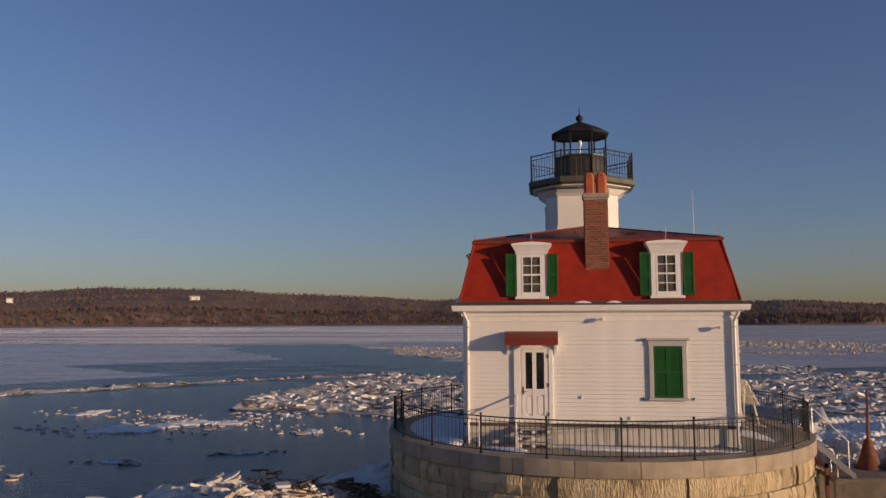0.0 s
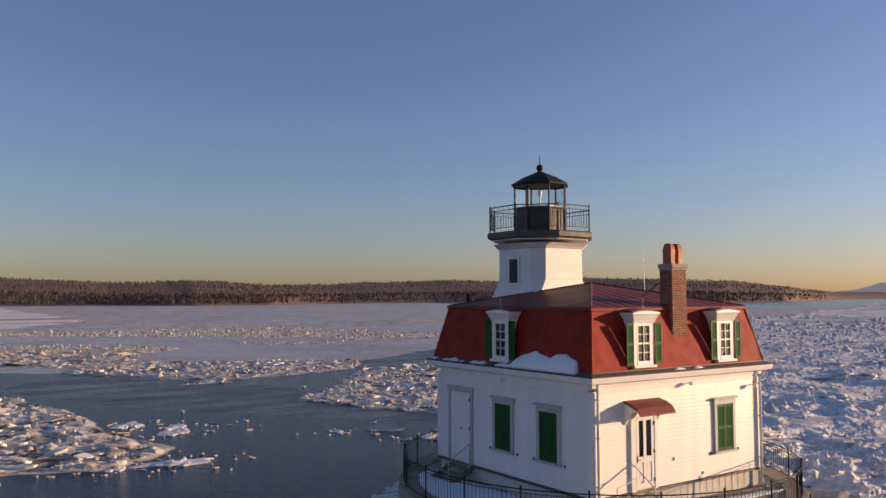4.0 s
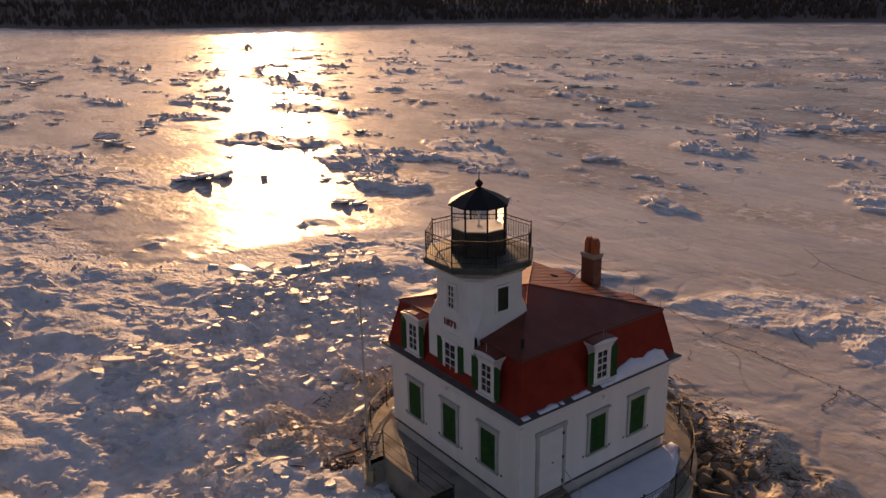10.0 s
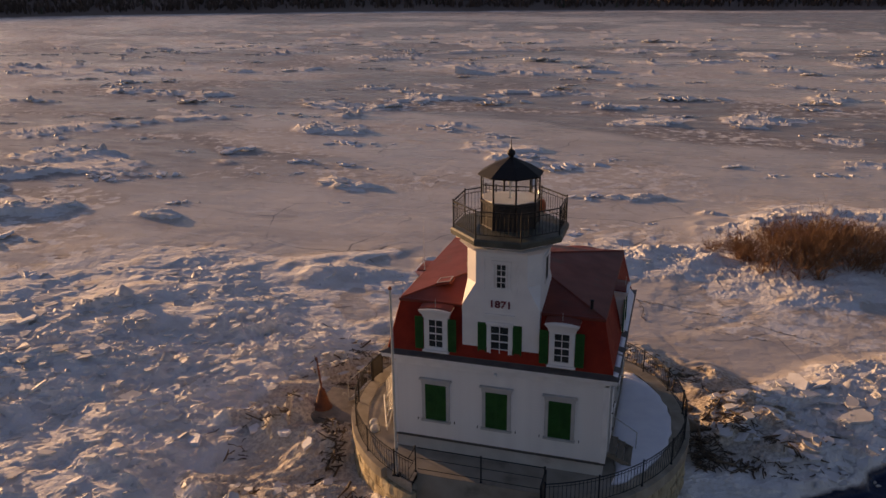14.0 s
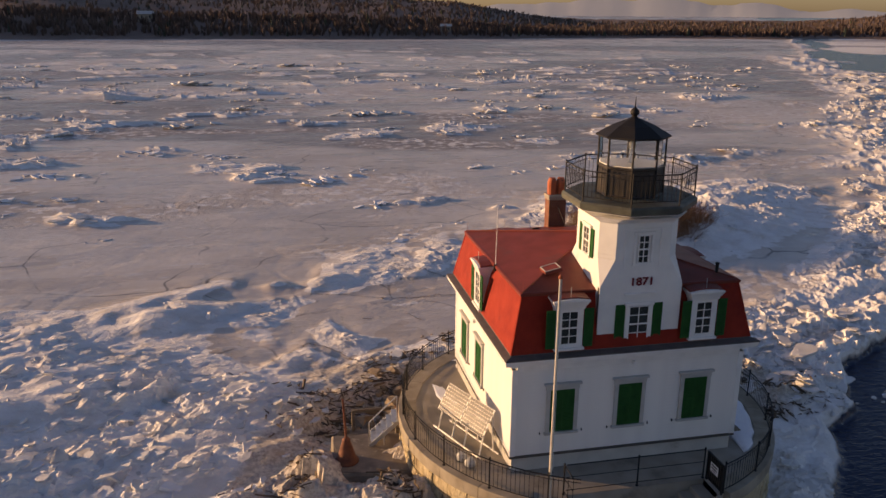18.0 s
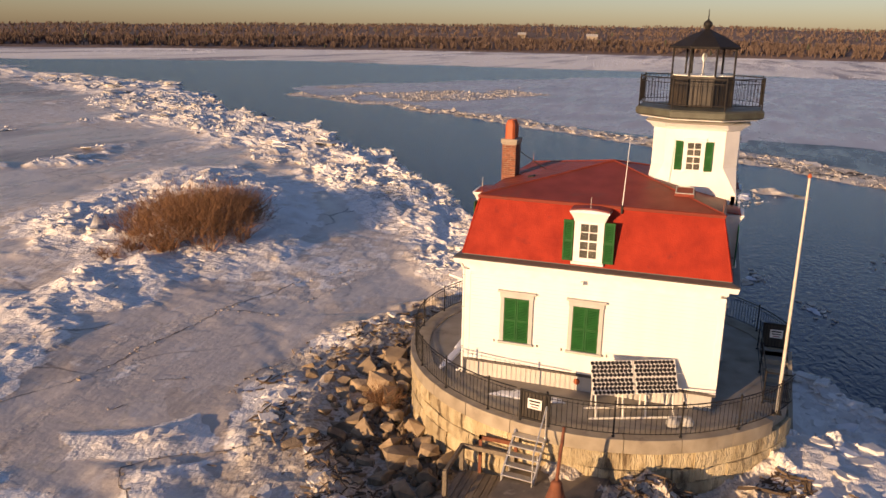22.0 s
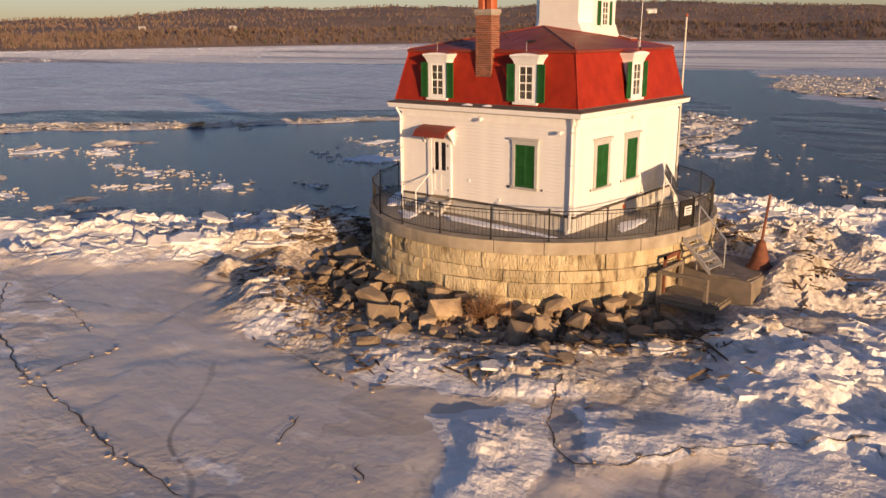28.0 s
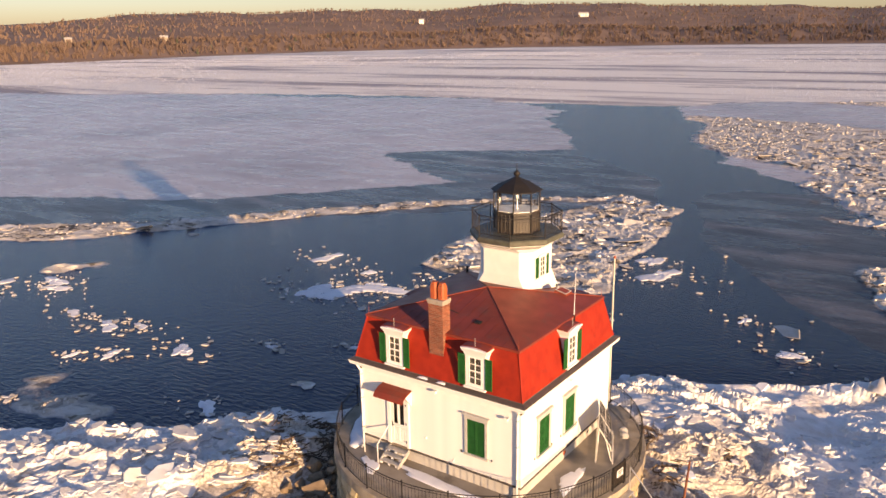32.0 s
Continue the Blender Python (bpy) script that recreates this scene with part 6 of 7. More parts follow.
for (x0, y0), (x1, y1) in (((NOTCH_X0, 5.48), (0.2, 5.48)), ((0.2, 5.48), (NOTCH_X1, 5.48)), ((NOTCH_X1 + 0.08, 5.48), (NOTCH_X1 + 0.08, 6.25))):
    p = part("post", post_mesh, black, fence)
    p.matrix_basis = pose(x0, y0, DECK)
    for z, r in ((1.04, 0.02), (0.14, 0.014), (0.6, 0.012)):
        part("rail_bar", Shape().tube((x0, y0, DECK + z), (x1, y1, DECK + z), r, 5), black, fence)


def gate(name, m, label):
    g = thing(name, label, "gate", "pier gates", at=m)
    fr = Shape()
    for x in (0.03, 0.92):
        fr.box(x - 0.03, x + 0.03, -0.03, 0.03, 0, 1.02, 0.004)
    for z in (0.12, 0.99):
        fr.box(0.03, 0.92, -0.025, 0.025, z - 0.03, z + 0.03)
    part("gate_frame", fr, black, g)
    for k in range(7):
        part("bar", Shape().tube((0.14 + k * 0.11, 0, 0.14), (0.14 + k * 0.11, 0, 0.97), 0.012, 5), black, g)
    part("screen", Shape().box(0.05, 0.90, 0.012, 0.022, 0.14, 0.97), lantern_paint, g)
    sg = part("sign", Shape().box(0.26, 0.70, -0.045, -0.035, 0.48, 0.80, 0.004), sign_white, g, "small white notice with dark lines")
    part("line", Shape().box(0.31, 0.65, -0.05, -0.044, 0.70, 0.75), lantern_paint, sg)
    part("line", Shape().box(0.33, 0.63, -0.05, -0.044, 0.61, 0.65), lantern_paint, sg)
    part("line", Shape().box(0.36, 0.60, -0.05, -0.044, 0.53, 0.56), sign_red, sg)
    return g


gate("pier_gate", pose(6.66, -1.42, DECK + 0.03, 0, 0, 81.5), "black iron gate at the head of the landing steps, closed")
gate("pier_gate", pose(-2.15, 5.58, DECK + 0.03, 0, 0, 90), "black iron gate at the head of the north stair, closed")

stair = thing("north_stair", "concrete stair going down beside the pier wall, dusted with snow", "stairs", at=pose(0, 0, 0))
for k in range(10):
    x = NOTCH_X0 + 0.05 + k * 0.40
    part("step", Shape().box(x, x + 0.44, NOTCH_Y + 0.01, 6.52, -0.2, DECK - 0.16 - k * 0.185, 0.015), concrete, stair)
part("stair_curb", Shape().rings([[(x, 6.52, -0.2), (x, 6.66, -0.2), (x, 6.66, z), (x, 6.52, z)] for x, z in ((NOTCH_X0 + 0.02, DECK + 0.05), (NOTCH_X0 + 4.0, 0.85))]), coping_mat, stair)
pole = thing("flagpole", "bare pale flagpole standing on the pier edge", "flagpole", at=pose(3.29, 5.86, DECK))
part("shaft", Shape().tube((0, 0, 0), (0, 0, 7.3), 0.055, 10, 0.035), galvanised, pole)
part("truck", Shape().lathe([(0.03, 7.3), (0.06, 7.32), (0.065, 7.37), (0.03, 7.43)], 0, 0, 10), terracotta, pole)
part("base_plate", Shape().box(-0.14, 0.14, -0.14, 0.14, 0, 0.04, 0.006), black, pole)
part("cleat", Shape().box(-0.07, -0.05, -0.06, 0.06, 1.1, 1.14), black, pole)
part("halyard", Shape().tube((-0.075, 0, 1.12), (-0.05, 0, 7.3), 0.005, 4), sign_white, pole)

# ---- solar panels ----
BLc, BRc, TLc = Vector((5.70, 0.57, 3.40)), Vector((4.66, 2.97, 3.42)), Vector((5.20, 0.40, 4.28))
ex = (BRc - BLc).normalized()
ey = (TLc - BLc)
ey = (ey - ex * ey.dot(ex)).normalized()
ez = ex.cross(ey)
pm = Matrix((ex, ey, ez)).transposed().to_4x4()
pm.translation = BLc
solar = thing("solar_panel", "white solar panels with round dark cells on a leaning frame", "solar panel", at=pm)
cell_mesh = Shape().lathe([(0.061, 0.0), (0.061, 0.006)], 0, 0, 10).mesh("cell", cell_mat)
for i in range(2):
    x0 = i * 1.33
    for j in range(2):
        y0 = j * 0.515
        md = part("module", Shape().box(x0, x0 + 1.29, y0, y0 + 0.50, -0.03, 0.0, 0.006), panel_white, solar)
        for r in range(4):
            for c in range(10):
                cl = part("cell", cell_mesh, cell_mat, md)
                cl.matrix_basis = pose(x0 + 0.085 + c * 0.124 - (0.02 if r % 2 else -0.015), y0 + 0.07 + r * 0.12, 0.001)
inv = pm.inverted()
for off in (0.15, -0.55):
    a, b = pm @ Vector((-0.1, 0.1, 0)), pm @ Vector((2.75, 0.1, 0))
    o = Vector((ez.x, ez.y, 0)).normalized() * off
    part("base_rail", Shape().tube(inv @ Vector((a.x + o.x, a.y + o.y, DECK + 0.035)), inv @ Vector((b.x + o.x, b.y + o.y, DECK + 0.035)), 0.032, 6), panel_white, solar)
for i, xx in enumerate((0.12, 0.95, 1.65, 2.5)):
    foot = pm @ Vector((xx, 0.1, -0.03))
    out = Vector((ez.x, ez.y, 0)).normalized()
    part("front_leg", Shape().tube(Vector((xx, 0.35, -0.04)), inv @ Vector((foot.x + out.x * 0.12, foot.y + out.y * 0.12, DECK + 0.01)), 0.03, 6), panel_white, solar)
    part("back_leg", Shape().tube(Vector((xx, 0.9, -0.04)), inv @ Vector((foot.x - out.x * 0.5, foot.y - out.y * 0.5, DECK + 0.01)), 0.025, 6), panel_white, solar)
part("cross_bar", Shape().tube(Vector((0.02, 0.35, -0.06)), Vector((2.6, 0.35, -0.06)), 0.02, 6).tube(Vector((0.02, 0.85, -0.06)), Vector((2.6, 0.85, -0.06)), 0.02, 6), panel_white, solar)
bag = Shape().lathe([(0.05, 0), (0.19, 0.03), (0.2, 0.15), (0.12, 0.26), (0.03, 0.28)], 0, 0, 12)
for x, y in ((5.35, 2.9), (5.15, 3.3)):
    tagged(part("ballast_bag", bag, grey_trim), "grey ballast bag on the deck beside the solar panels", "bag", "ballast bags").matrix_world = pose(x, y, DECK)

# ---- east landing ----
landing_mat = material("worn_landing_concrete", (0.25, 0.20, 0.145), (0.13, 0.105, 0.08), 0.65, 1.6, 30, 0.4, spots=(0.42, 0.37, 0.29), spot_scale=1.3, spot_at=0.58, rough_var=0.3)


def landing_block():
    sh = Shape()
    q = [(6.55, -1.45), (9.40, -1.75), (9.55, 1.00), (6.45, 1.45)]
    sh.rings([[(x + ox, y + oy, z) for (x, y), (ox, oy) in zip(q, off)] for z, off in ((-0.4, ((0, -0.12), (0.12, -0.12), (0.14, 0.1), (0, 0.1))), (0.4, ((0, -0.1), (0.1, -0.08), (0.06, 0.08), (0, 0.08))), (1.30, ((0, 0), (0.02, 0), (0, 0), (0, 0))), (1.38, ((0, 0.04), (-0.04, 0.04), (-0.04, -0.04), (0, -0.04))))])
    return sh


solid("landing_block", landing_block(), landing_mat, "rough masonry landing block with a concrete top", "landing", kind="structure")
solid("landing_top", Shape().prism([(6.6, -1.38), (7.5, -1.43), (8.2, -1.60), (8.9, -1.52), (9.22, -1.62), (9.36, -0.9), (9.27, -0.2), (9.44, 0.4), (9.30, 0.86), (8.5, 1.10), (7.6, 1.08), (6.5, 1.36)], 1.375, 1.41), landing_mat, "damp concrete top of the landing block", "landing", kind="structure")
st = thing("landing_steps", "grey aluminium steps with a handrail from the pier to the landing", "steps", at=pose(6.98, -1.0, 0, 0, 0, 84))
tread_flight(st, Matrix(), 1.0, 5, 0.2, 0.215, 2.62, aluminium, 0.04, 0.25)
for x in (0.46,):
    part("handrail", Shape().tube((x, 0.0, 3.45), (x, -1.05, 2.4), 0.022, 6).tube((x, 0.0, 3.45), (x, 0.0, 2.4), 0.022, 6).tube((x, -1.05, 2.4), (x, -1.05, 1.41), 0.022, 6), aluminium, st)
part("leg", Shape().tube((-0.42, -0.5, 2.1), (-0.42, -0.5, 1.41), 0.025, 6).tube((0.42, -0.5, 2.1), (0.42, -0.5, 1.41), 0.025, 6), aluminium, st)
buoy = thing("cone_beacon", "rusted iron cone with a leaning rusty pole on the landing", "beacon", at=pose(9.0, 0.2, 1.41))
part("cone", Shape().lathe([(0.44, 0.0), (0.44, 0.05), (0.36, 0.10), (0.26, 0.45), (0.15, 0.82), (0.16, 0.86), (0.09, 0.95)], 0, 0, 20), rust, buoy, soft=True)
part("pole", Shape().tube((0, 0, 0.9), (0.09, 0.12, 2.56), 0.05, 8, 0.04), rust, buoy)

dock = thing("timber_stage", "old weathered timber landing stage with handrails", "dock", at=pose(0, 0, 0))
for k in range(9):
    part("plank", Shape().box(6.75, 8.75, -3.15 + k * 0.2, -2.965 + k * 0.2, 0.70, 0.745, 0.008), wood, dock)
for x, y, z in ((6.85, -3.1, 1.65), (8.45, -3.1, 1.65), (8.7, -2.95, 0.9), (8.7, -1.45, 0.8), (6.9, -1.5, 1.65)):
    part("post", Shape().box(x - 0.065, x + 0.065, y - 0.065, y + 0.065, -0.1, z, 0.01), wood, dock)
for a, b in (((6.85, -3.1, 1.6), (8.45, -3.1, 1.6)), ((6.85, -3.1, 1.6), (6.9, -1.5, 1.6)), ((6.8, -3.14, 0.62), (8.8, -3.14, 0.62)), ((8.75, -3.1, 0.62), (8.75, -1.4, 0.62))):
    d = (Vector(b) - Vector(a))
    q = d.to_track_quat("X", "Z").to_matrix().to_4x4()
    q.translation = Vector(a)
    part("beam", Shape().box(0, d.length, -0.05, 0.05, -0.07, 0.07, 0.008).moved(q), wood, dock)
part("frame", Shape().box(6.72, 6.80, -2.6, -2.5, 0.5, 2.0).box(6.72, 6.80, -1.5, -1.4, 0.5, 2.0).box(6.72, 6.80, -2.6, -1.4, 1.88, 2.0), rust, dock)

# ---- rocks, ice blocks and floes ----
RNG = np.random.default_rng(11)


def level(x, y):
    return float(heights(np.array([float(x)]), np.array([float(y)]))[0][0])


def hull(points):
    bm = bmesh.new()
    for p in points:
        bm.verts.new(p)
    r = bmesh.ops.convex_hull(bm, input=bm.verts[:])
    junk = list({e for e in r["geom_interior"] + r["geom_unused"] if isinstance(e, bmesh.types.BMVert)})
    bmesh.ops.delete(bm, geom=junk, context="VERTS")
    bm.verts.index_update()
    sh = Shape().add([v.co[:] for v in bm.verts], [[v.index for v in f.verts] for f in bm.faces])
    bm.free()
    return sh


rock_meshes = []
for k in range(14):
    pts = []
    for _ in range(22):
        v = Vector(RNG.normal(size=3)).normalized()
        v = Vector([max(-0.62, min(0.62, c)) for c in v]) * RNG.uniform(0.95, 1.25)
        pts.append((v.x * 0.62, v.y * 0.44, v.z * 0.36))
    rock_meshes.append(hull(pts).mesh("rock", rock_mat))
placed = []
tries = 0
while len(placed) < 150 and tries < 4000:
    tries += 1
    az = RNG.uniform(-152, 8)
    r = 7.15 + abs(RNG.normal(0, 1)) * (2.1 if -130 < az < -45 else 1.0)
    size = RNG.uniform(0.5, 1.25) * (1.1 if r < 9.5 else 0.7)
    x, y = r * math.cos(radians(az)), r * math.sin(radians(az))
    if r > 12 or (x > 6.0 and -3.7 < y < 1.9) or any((x - a) ** 2 + (y - b) ** 2 < (0.55 * (size + c) * 0.8) ** 2 for a, b, c in placed):
        continue
    placed.append((x, y, size))
    up = 0.55 * math.exp(-((r - 7.4) / 1.4) ** 2)
    ob = tagged(part("rock", rock_meshes[int(RNG.integers(14))], rock_mat), "angular brown riprap rock heaped at the foot of the pier", "rock", "riprap rocks")
    ob.matrix_world = pose(x, y, level(x, y) * 0.5 + 0.10 * size + up * RNG.uniform(0.4, 1.0), RNG.uniform(-28, 28), RNG.uniform(-28, 28), RNG.uniform(0, 360)) @ Matrix.Diagonal((size, size, size * RNG.uniform(0.8, 1.25), 1))


small = Shape()
g = np.random.default_rng(12)
for _ in range(900):
    az, r = g.uniform(-155, 0), 7.0 + abs(g.normal(0, 2.2))
    x, y = r * math.cos(radians(az)), r * math.sin(radians(az))
    if r > 12.5 or (x > 6.0 and -3.6 < y < 1.9):
        continue
    q = g.uniform(0.08, 0.26)
    e = Euler((g.uniform(0, 6), g.uniform(0, 6), g.uniform(0, 6))).to_matrix()
    c = Vector((x, y, 0.12 + 0.3 * math.exp(-((r - 7.2) / 1.2) ** 2)))
    small.add([c + e @ (Vector(v) * q) for v in ((1, 0.1, 0), (-1, 0, 0.1), (0, 0.9, 0.1), (0.1, -0.8, 0), (0.2, 0.1, 0.6), (-0.1, 0, -0.6))], [(0, 2, 4), (2, 1, 4), (1, 3, 4), (3, 0, 4), (2, 0, 5), (1, 2, 5), (3, 1, 5), (0, 3, 5)])
stones_mat = material("small_stones", (0.26, 0.185, 0.115), (0.14, 0.10, 0.065), 0.85, 2.2, 24, 0.5, per_island=0.4)
tagged(part("small_stones", small, stones_mat), "small brown stones and debris between the rocks", "stones", kind="stuff")


def driftwood(count, seed):
    """Sticks, bark and reeds washed up among the rocks and the ice."""
    g = np.random.default_rng(seed)
    sh = Shape()
    az = np.where(g.random(count * 6) < 0.72, g.uniform(-176, -15, count * 6), g.uniform(-12, 55, count * 6))
    r = 7.4 + np.abs(g.normal(0, 2.6, count * 6))
    x, y = r * np.cos(np.radians(az)), r * np.sin(np.radians(az))
    ok = (fbm(x * 0.45, y * 0.45, 61) > 0.5) & (r < 14) & (fast_ice(x, y)[0] > 0.4) & ~((x > 6.2) & (x < 9.7) & (y > -3.6) & (y < 1.8))
    x, y = x[ok][:count], y[ok][:count]
    for px, py, pz in zip(x, y, heights(x, y)[0]):
        a, lean, n = g.uniform(0, 6.283), g.normal(0, 0.16), 0.12 + 0.22 * g.lognormal(0, 0.7)
        n = min(n, 1.5)
        w = g.uniform(0.012, 0.03) * (1 + n)
        d = Vector((math.cos(a), math.sin(a), lean)) * n * 0.5
        c = Vector((px, py, pz + 0.035))
        b = Vector((g.normal(0, 0.1), g.normal(0, 0.1), 0.02)) * n
        sh.tube(c - d, c + b, w, 4, w * 0.9).tube(c + b, c + d, w * 0.9, 4, w * 0.5)
    return sh


drift_mat = material("driftwood", (0.17, 0.115, 0.07), (0.085, 0.058, 0.038), 0.9, 3, 40, 0.3, per_island=0.45)
tagged(part("driftwood", driftwood(1900, 96), drift_mat), "brown driftwood sticks and reeds washed up round the pier", "driftwood", kind="stuff")


def slab_shape(sh, c, size, thick, tilt, rot, g, sides=6):
    poly = []
    for k in range(sides):
        a = 2 * math.pi * (k + g.uniform(-0.3, 0.3)) / sides
        q = size * g.uniform(0.55, 1.15)
        poly.append((q * math.cos(a), q * math.sin(a) * 0.66))
    e = Euler((tilt[0], tilt[1], rot)).to_matrix()
    loops = [[Vector(c) + e @ Vector((x * f, y * f, z)) for x, y in poly] for f, z in ((0.93, -thick / 2), (1.0, 0.0), (0.93, thick / 2))]
    sh.rings(loops)


def scatter(count, accept, sizes, seed):
    """Slabs piled over the broken ice, joined."""
    g = np.random.default_rng(seed)
    sh = Shape()
    xs, ys = accept(g, count * 8)
    inw, r, az = fast_ice(xs, ys)
    rub, _ = rubble(xs, ys, inw, r, az)
    ok = (inw > 0.3) & (rub > np.where(r < 45, 0.42, 0.28)) & (fbm(xs * 0.11, ys * 0.11, 48) > 0.49) & (g.random(len(xs)) < rub * 1.1) & (r > 7.6) & ~((xs > 5.8) & (xs < 9.4) & (ys > -3.5) & (ys < 2.0))
    xs, ys, rub = xs[ok][:count], ys[ok][:count], rub[ok][:count]
    zs = heights(xs, ys)[0]
    for x, y, z, q in zip(xs, ys, zs, rub):
        s = g.uniform(*sizes) * (0.6 + 0.6 * q) * (1.8 if g.random() < 0.08 else 1)
        slab_shape(sh, (x, y, z - 0.03 * s), s, g.uniform(0.05, 0.13) * min(1.3, 0.5 + s), (g.normal(0, 0.17) * q, g.normal(0, 0.17) * q), g.normal(0.5, 0.7), g, int(g.integers(6, 11)))
    return sh


def polar(r0, r1, a0, a1):
    def pick(g, n):
        r = np.sqrt(g.uniform(r0 * r0, r1 * r1, n))
        a = np.radians(g.uniform(a0, a1, n))
        return r * np.cos(a), r * np.sin(a)
    return pick


for nm, cnt, ac, sz, sd in (("ice_rubble", 1000, polar(7.6, 30, -40, 95), (0.10, 0.42), 71), ("ice_rubble", 800, polar(24, 70, -40, 60), (0.2, 0.65), 72), ("ice_rubble", 420, polar(8, 46, -165, -35), (0.12, 0.5), 73),
                            ("ice_rubble", 1200, polar(9, 60, 150, 236), (0.14, 0.5), 74), ("ice_rubble", 1500, polar(60, 230, -20, 45), (0.5, 1.7), 75), ("ice_rubble", 700, polar(60, 230, 205, 232), (0.4, 1.4), 76), ("ice_rubble", 1600, polar(30, 140, -126, 12), (0.3, 1.1), 78), ("ice_rubble", 250, polar(7.4, 12, 95, 165), (0.12, 0.45), 77)):
    tagged(part(nm, scatter(cnt, ac, sz, sd), slab_mat), "heaped broken slabs of snowy river ice", "ice rubble", kind="stuff")

# larger blocks near the pier, each a thing
block_meshes = []
for k in range(10):
    g = np.random.default_rng(200 + k)
    sh = Shape()
    slab_shape(sh, (0, 0, 0), 0.8, g.uniform(0.16, 0.34), (0, 0), 0, g, int(g.integers(5, 8)))
    block_meshes.append(sh.mesh("ice_block", floe_mat))
g = np.random.default_rng(33)
made = 0
while made < 70:
    az, r = g.uniform(-165, 95), 8.2 + abs(g.normal(0, 9))
    x, y = r * math.cos(radians(az)), r * math.sin(radians(az))
    inw, rr_, az_ = fast_ice(np.array([x]), np.array([y]))
    rb = rubble(np.array([x]), np.array([y]), inw, rr_, az_)[0][0]
    if inw[0] < 0.5 or rb < 0.35 or (az < -15 and g.random() < 0.8) or r > 40 or (r < 11.5 and -165 < az < -10) or (x > 5.8 and x < 9.6 and -3.6 < y < 2.2):
        continue
    made += 1
    s = 0.55 * g.uniform(0.3, 1.0) ** 1.5 + 0.15
    ob = tagged(part("ice_block", block_meshes[int(g.integers(10))], floe_mat), "large tilted block of snowy ice in the rubble", "ice block", "ice blocks")
    ob.matrix_world = pose(x, y, level(x, y) + 0.02 * s, g.normal(0, 13), g.normal(0, 13), g.uniform(0, 360)) @ Matrix.Diagonal((s, s, s, 1))


def cluster(size, n, seed):
    """The slabs of a hummock, each a shape of its own."""
    g = np.random.default_rng(seed)
    out = []
    for k in range(n):
        a, q = g.uniform(0, 6.283), abs(g.normal(0, 0.42)) * size
        sh = Shape()
        slab_shape(sh, (q * math.cos(a) * 1.6, q * math.sin(a) * 0.6, 0.05 + max(0, 0.10 * size * (1 - q / size))), size * g.uniform(0.08, 0.30), g.uniform(0.10, 0.24), (g.normal(0, 0.24), g.normal(0, 0.24)), g.uniform(0, 6.28), g, int(g.integers(5, 8)))
        out.append(sh)
    return out


g = np.random.default_rng(34)
SEEN = [(63, -33), (53, -39), (179, -88), (146, -43), (48, -42), (110, -52), (110, -11), (107, -112), (35.5, -63), (45, -156), (-3, -111), (41, -92), (45, -76), (25.6, -75), (-4.5, -110), (-38, -115), (-27, -110),
        (-32, -68), (7, -55), (27, -77), (11, -60), (103, -10)]
spots = [(x, y, 1.7 if math.hypot(x, y) < 90 else 2.4) for x, y in SEEN]
while len(spots) < 440:
    r, az = math.sqrt(g.uniform(30 ** 2, 260 ** 2)), radians(g.uniform(-124, 14))
    spots.append((r * math.cos(az), r * math.sin(az), (0.25 + g.lognormal(-0.75, 0.55)) * (1 + r / 250)))
kinds = [cluster(g.uniform(1.8, 2.8), int(g.integers(8, 15)), 300 + k) for k in range(9)]
protos = [None] * 9
far_hum = Shape()
for x, y, s in spots:
    k = int(g.integers(9))
    m = pose(x, y, 0.08, 0, 0, g.normal(20, 22)) @ Matrix.Diagonal((s, s, s * 0.55, 1))
    if math.hypot(x, y) > 95:
        for sh in kinds[k]:
            far_hum.add([m @ Vector(v) for v in sh.v], sh.f)
    elif protos[k] is None:
        protos[k] = thing("ice_hummock", "low hummock of broken slabs frozen into the ice sheet", "ice hummock", "ice hummocks", at=m)
        for sh in kinds[k]:
            part("slab", sh, floe_mat, protos[k])
    else:
        copy_thing(protos[k], m @ Matrix.Diagonal((1 / protos[k].scale[0], 1 / protos[k].scale[1], 1 / protos[k].scale[2], 1)))
tagged(part("far_hummocks", far_hum, slab_mat), "distant hummocks of broken ice on the frozen bay", "ice hummocks", kind="stuff")

wedge = Shape()
for_ = [(0.0, 1.55, 0.9), (0.7, 1.5, 1.2), (2.6, 0.95, 1.5), (5.0, 0.6, 1.6), (8.0, 0.32, 1.3), (11.2, 0.1, 0.5)]
wedge.rings([[(-q, -w, -0.1), (-q, w, -0.1), (-q, 0.55 * w, t * 0.8), (-q + 0.1, 0.0, t), (-q, -0.6 * w, t * 0.75)] for q, t, w in for_])
tagged(part("ice_wedge", wedge, slab_mat), "long upturned slab of grey ice lying on the frozen bay", "ice wedge").matrix_world = pose(43.6, -141.8, 0.1, 0, 0, 2)

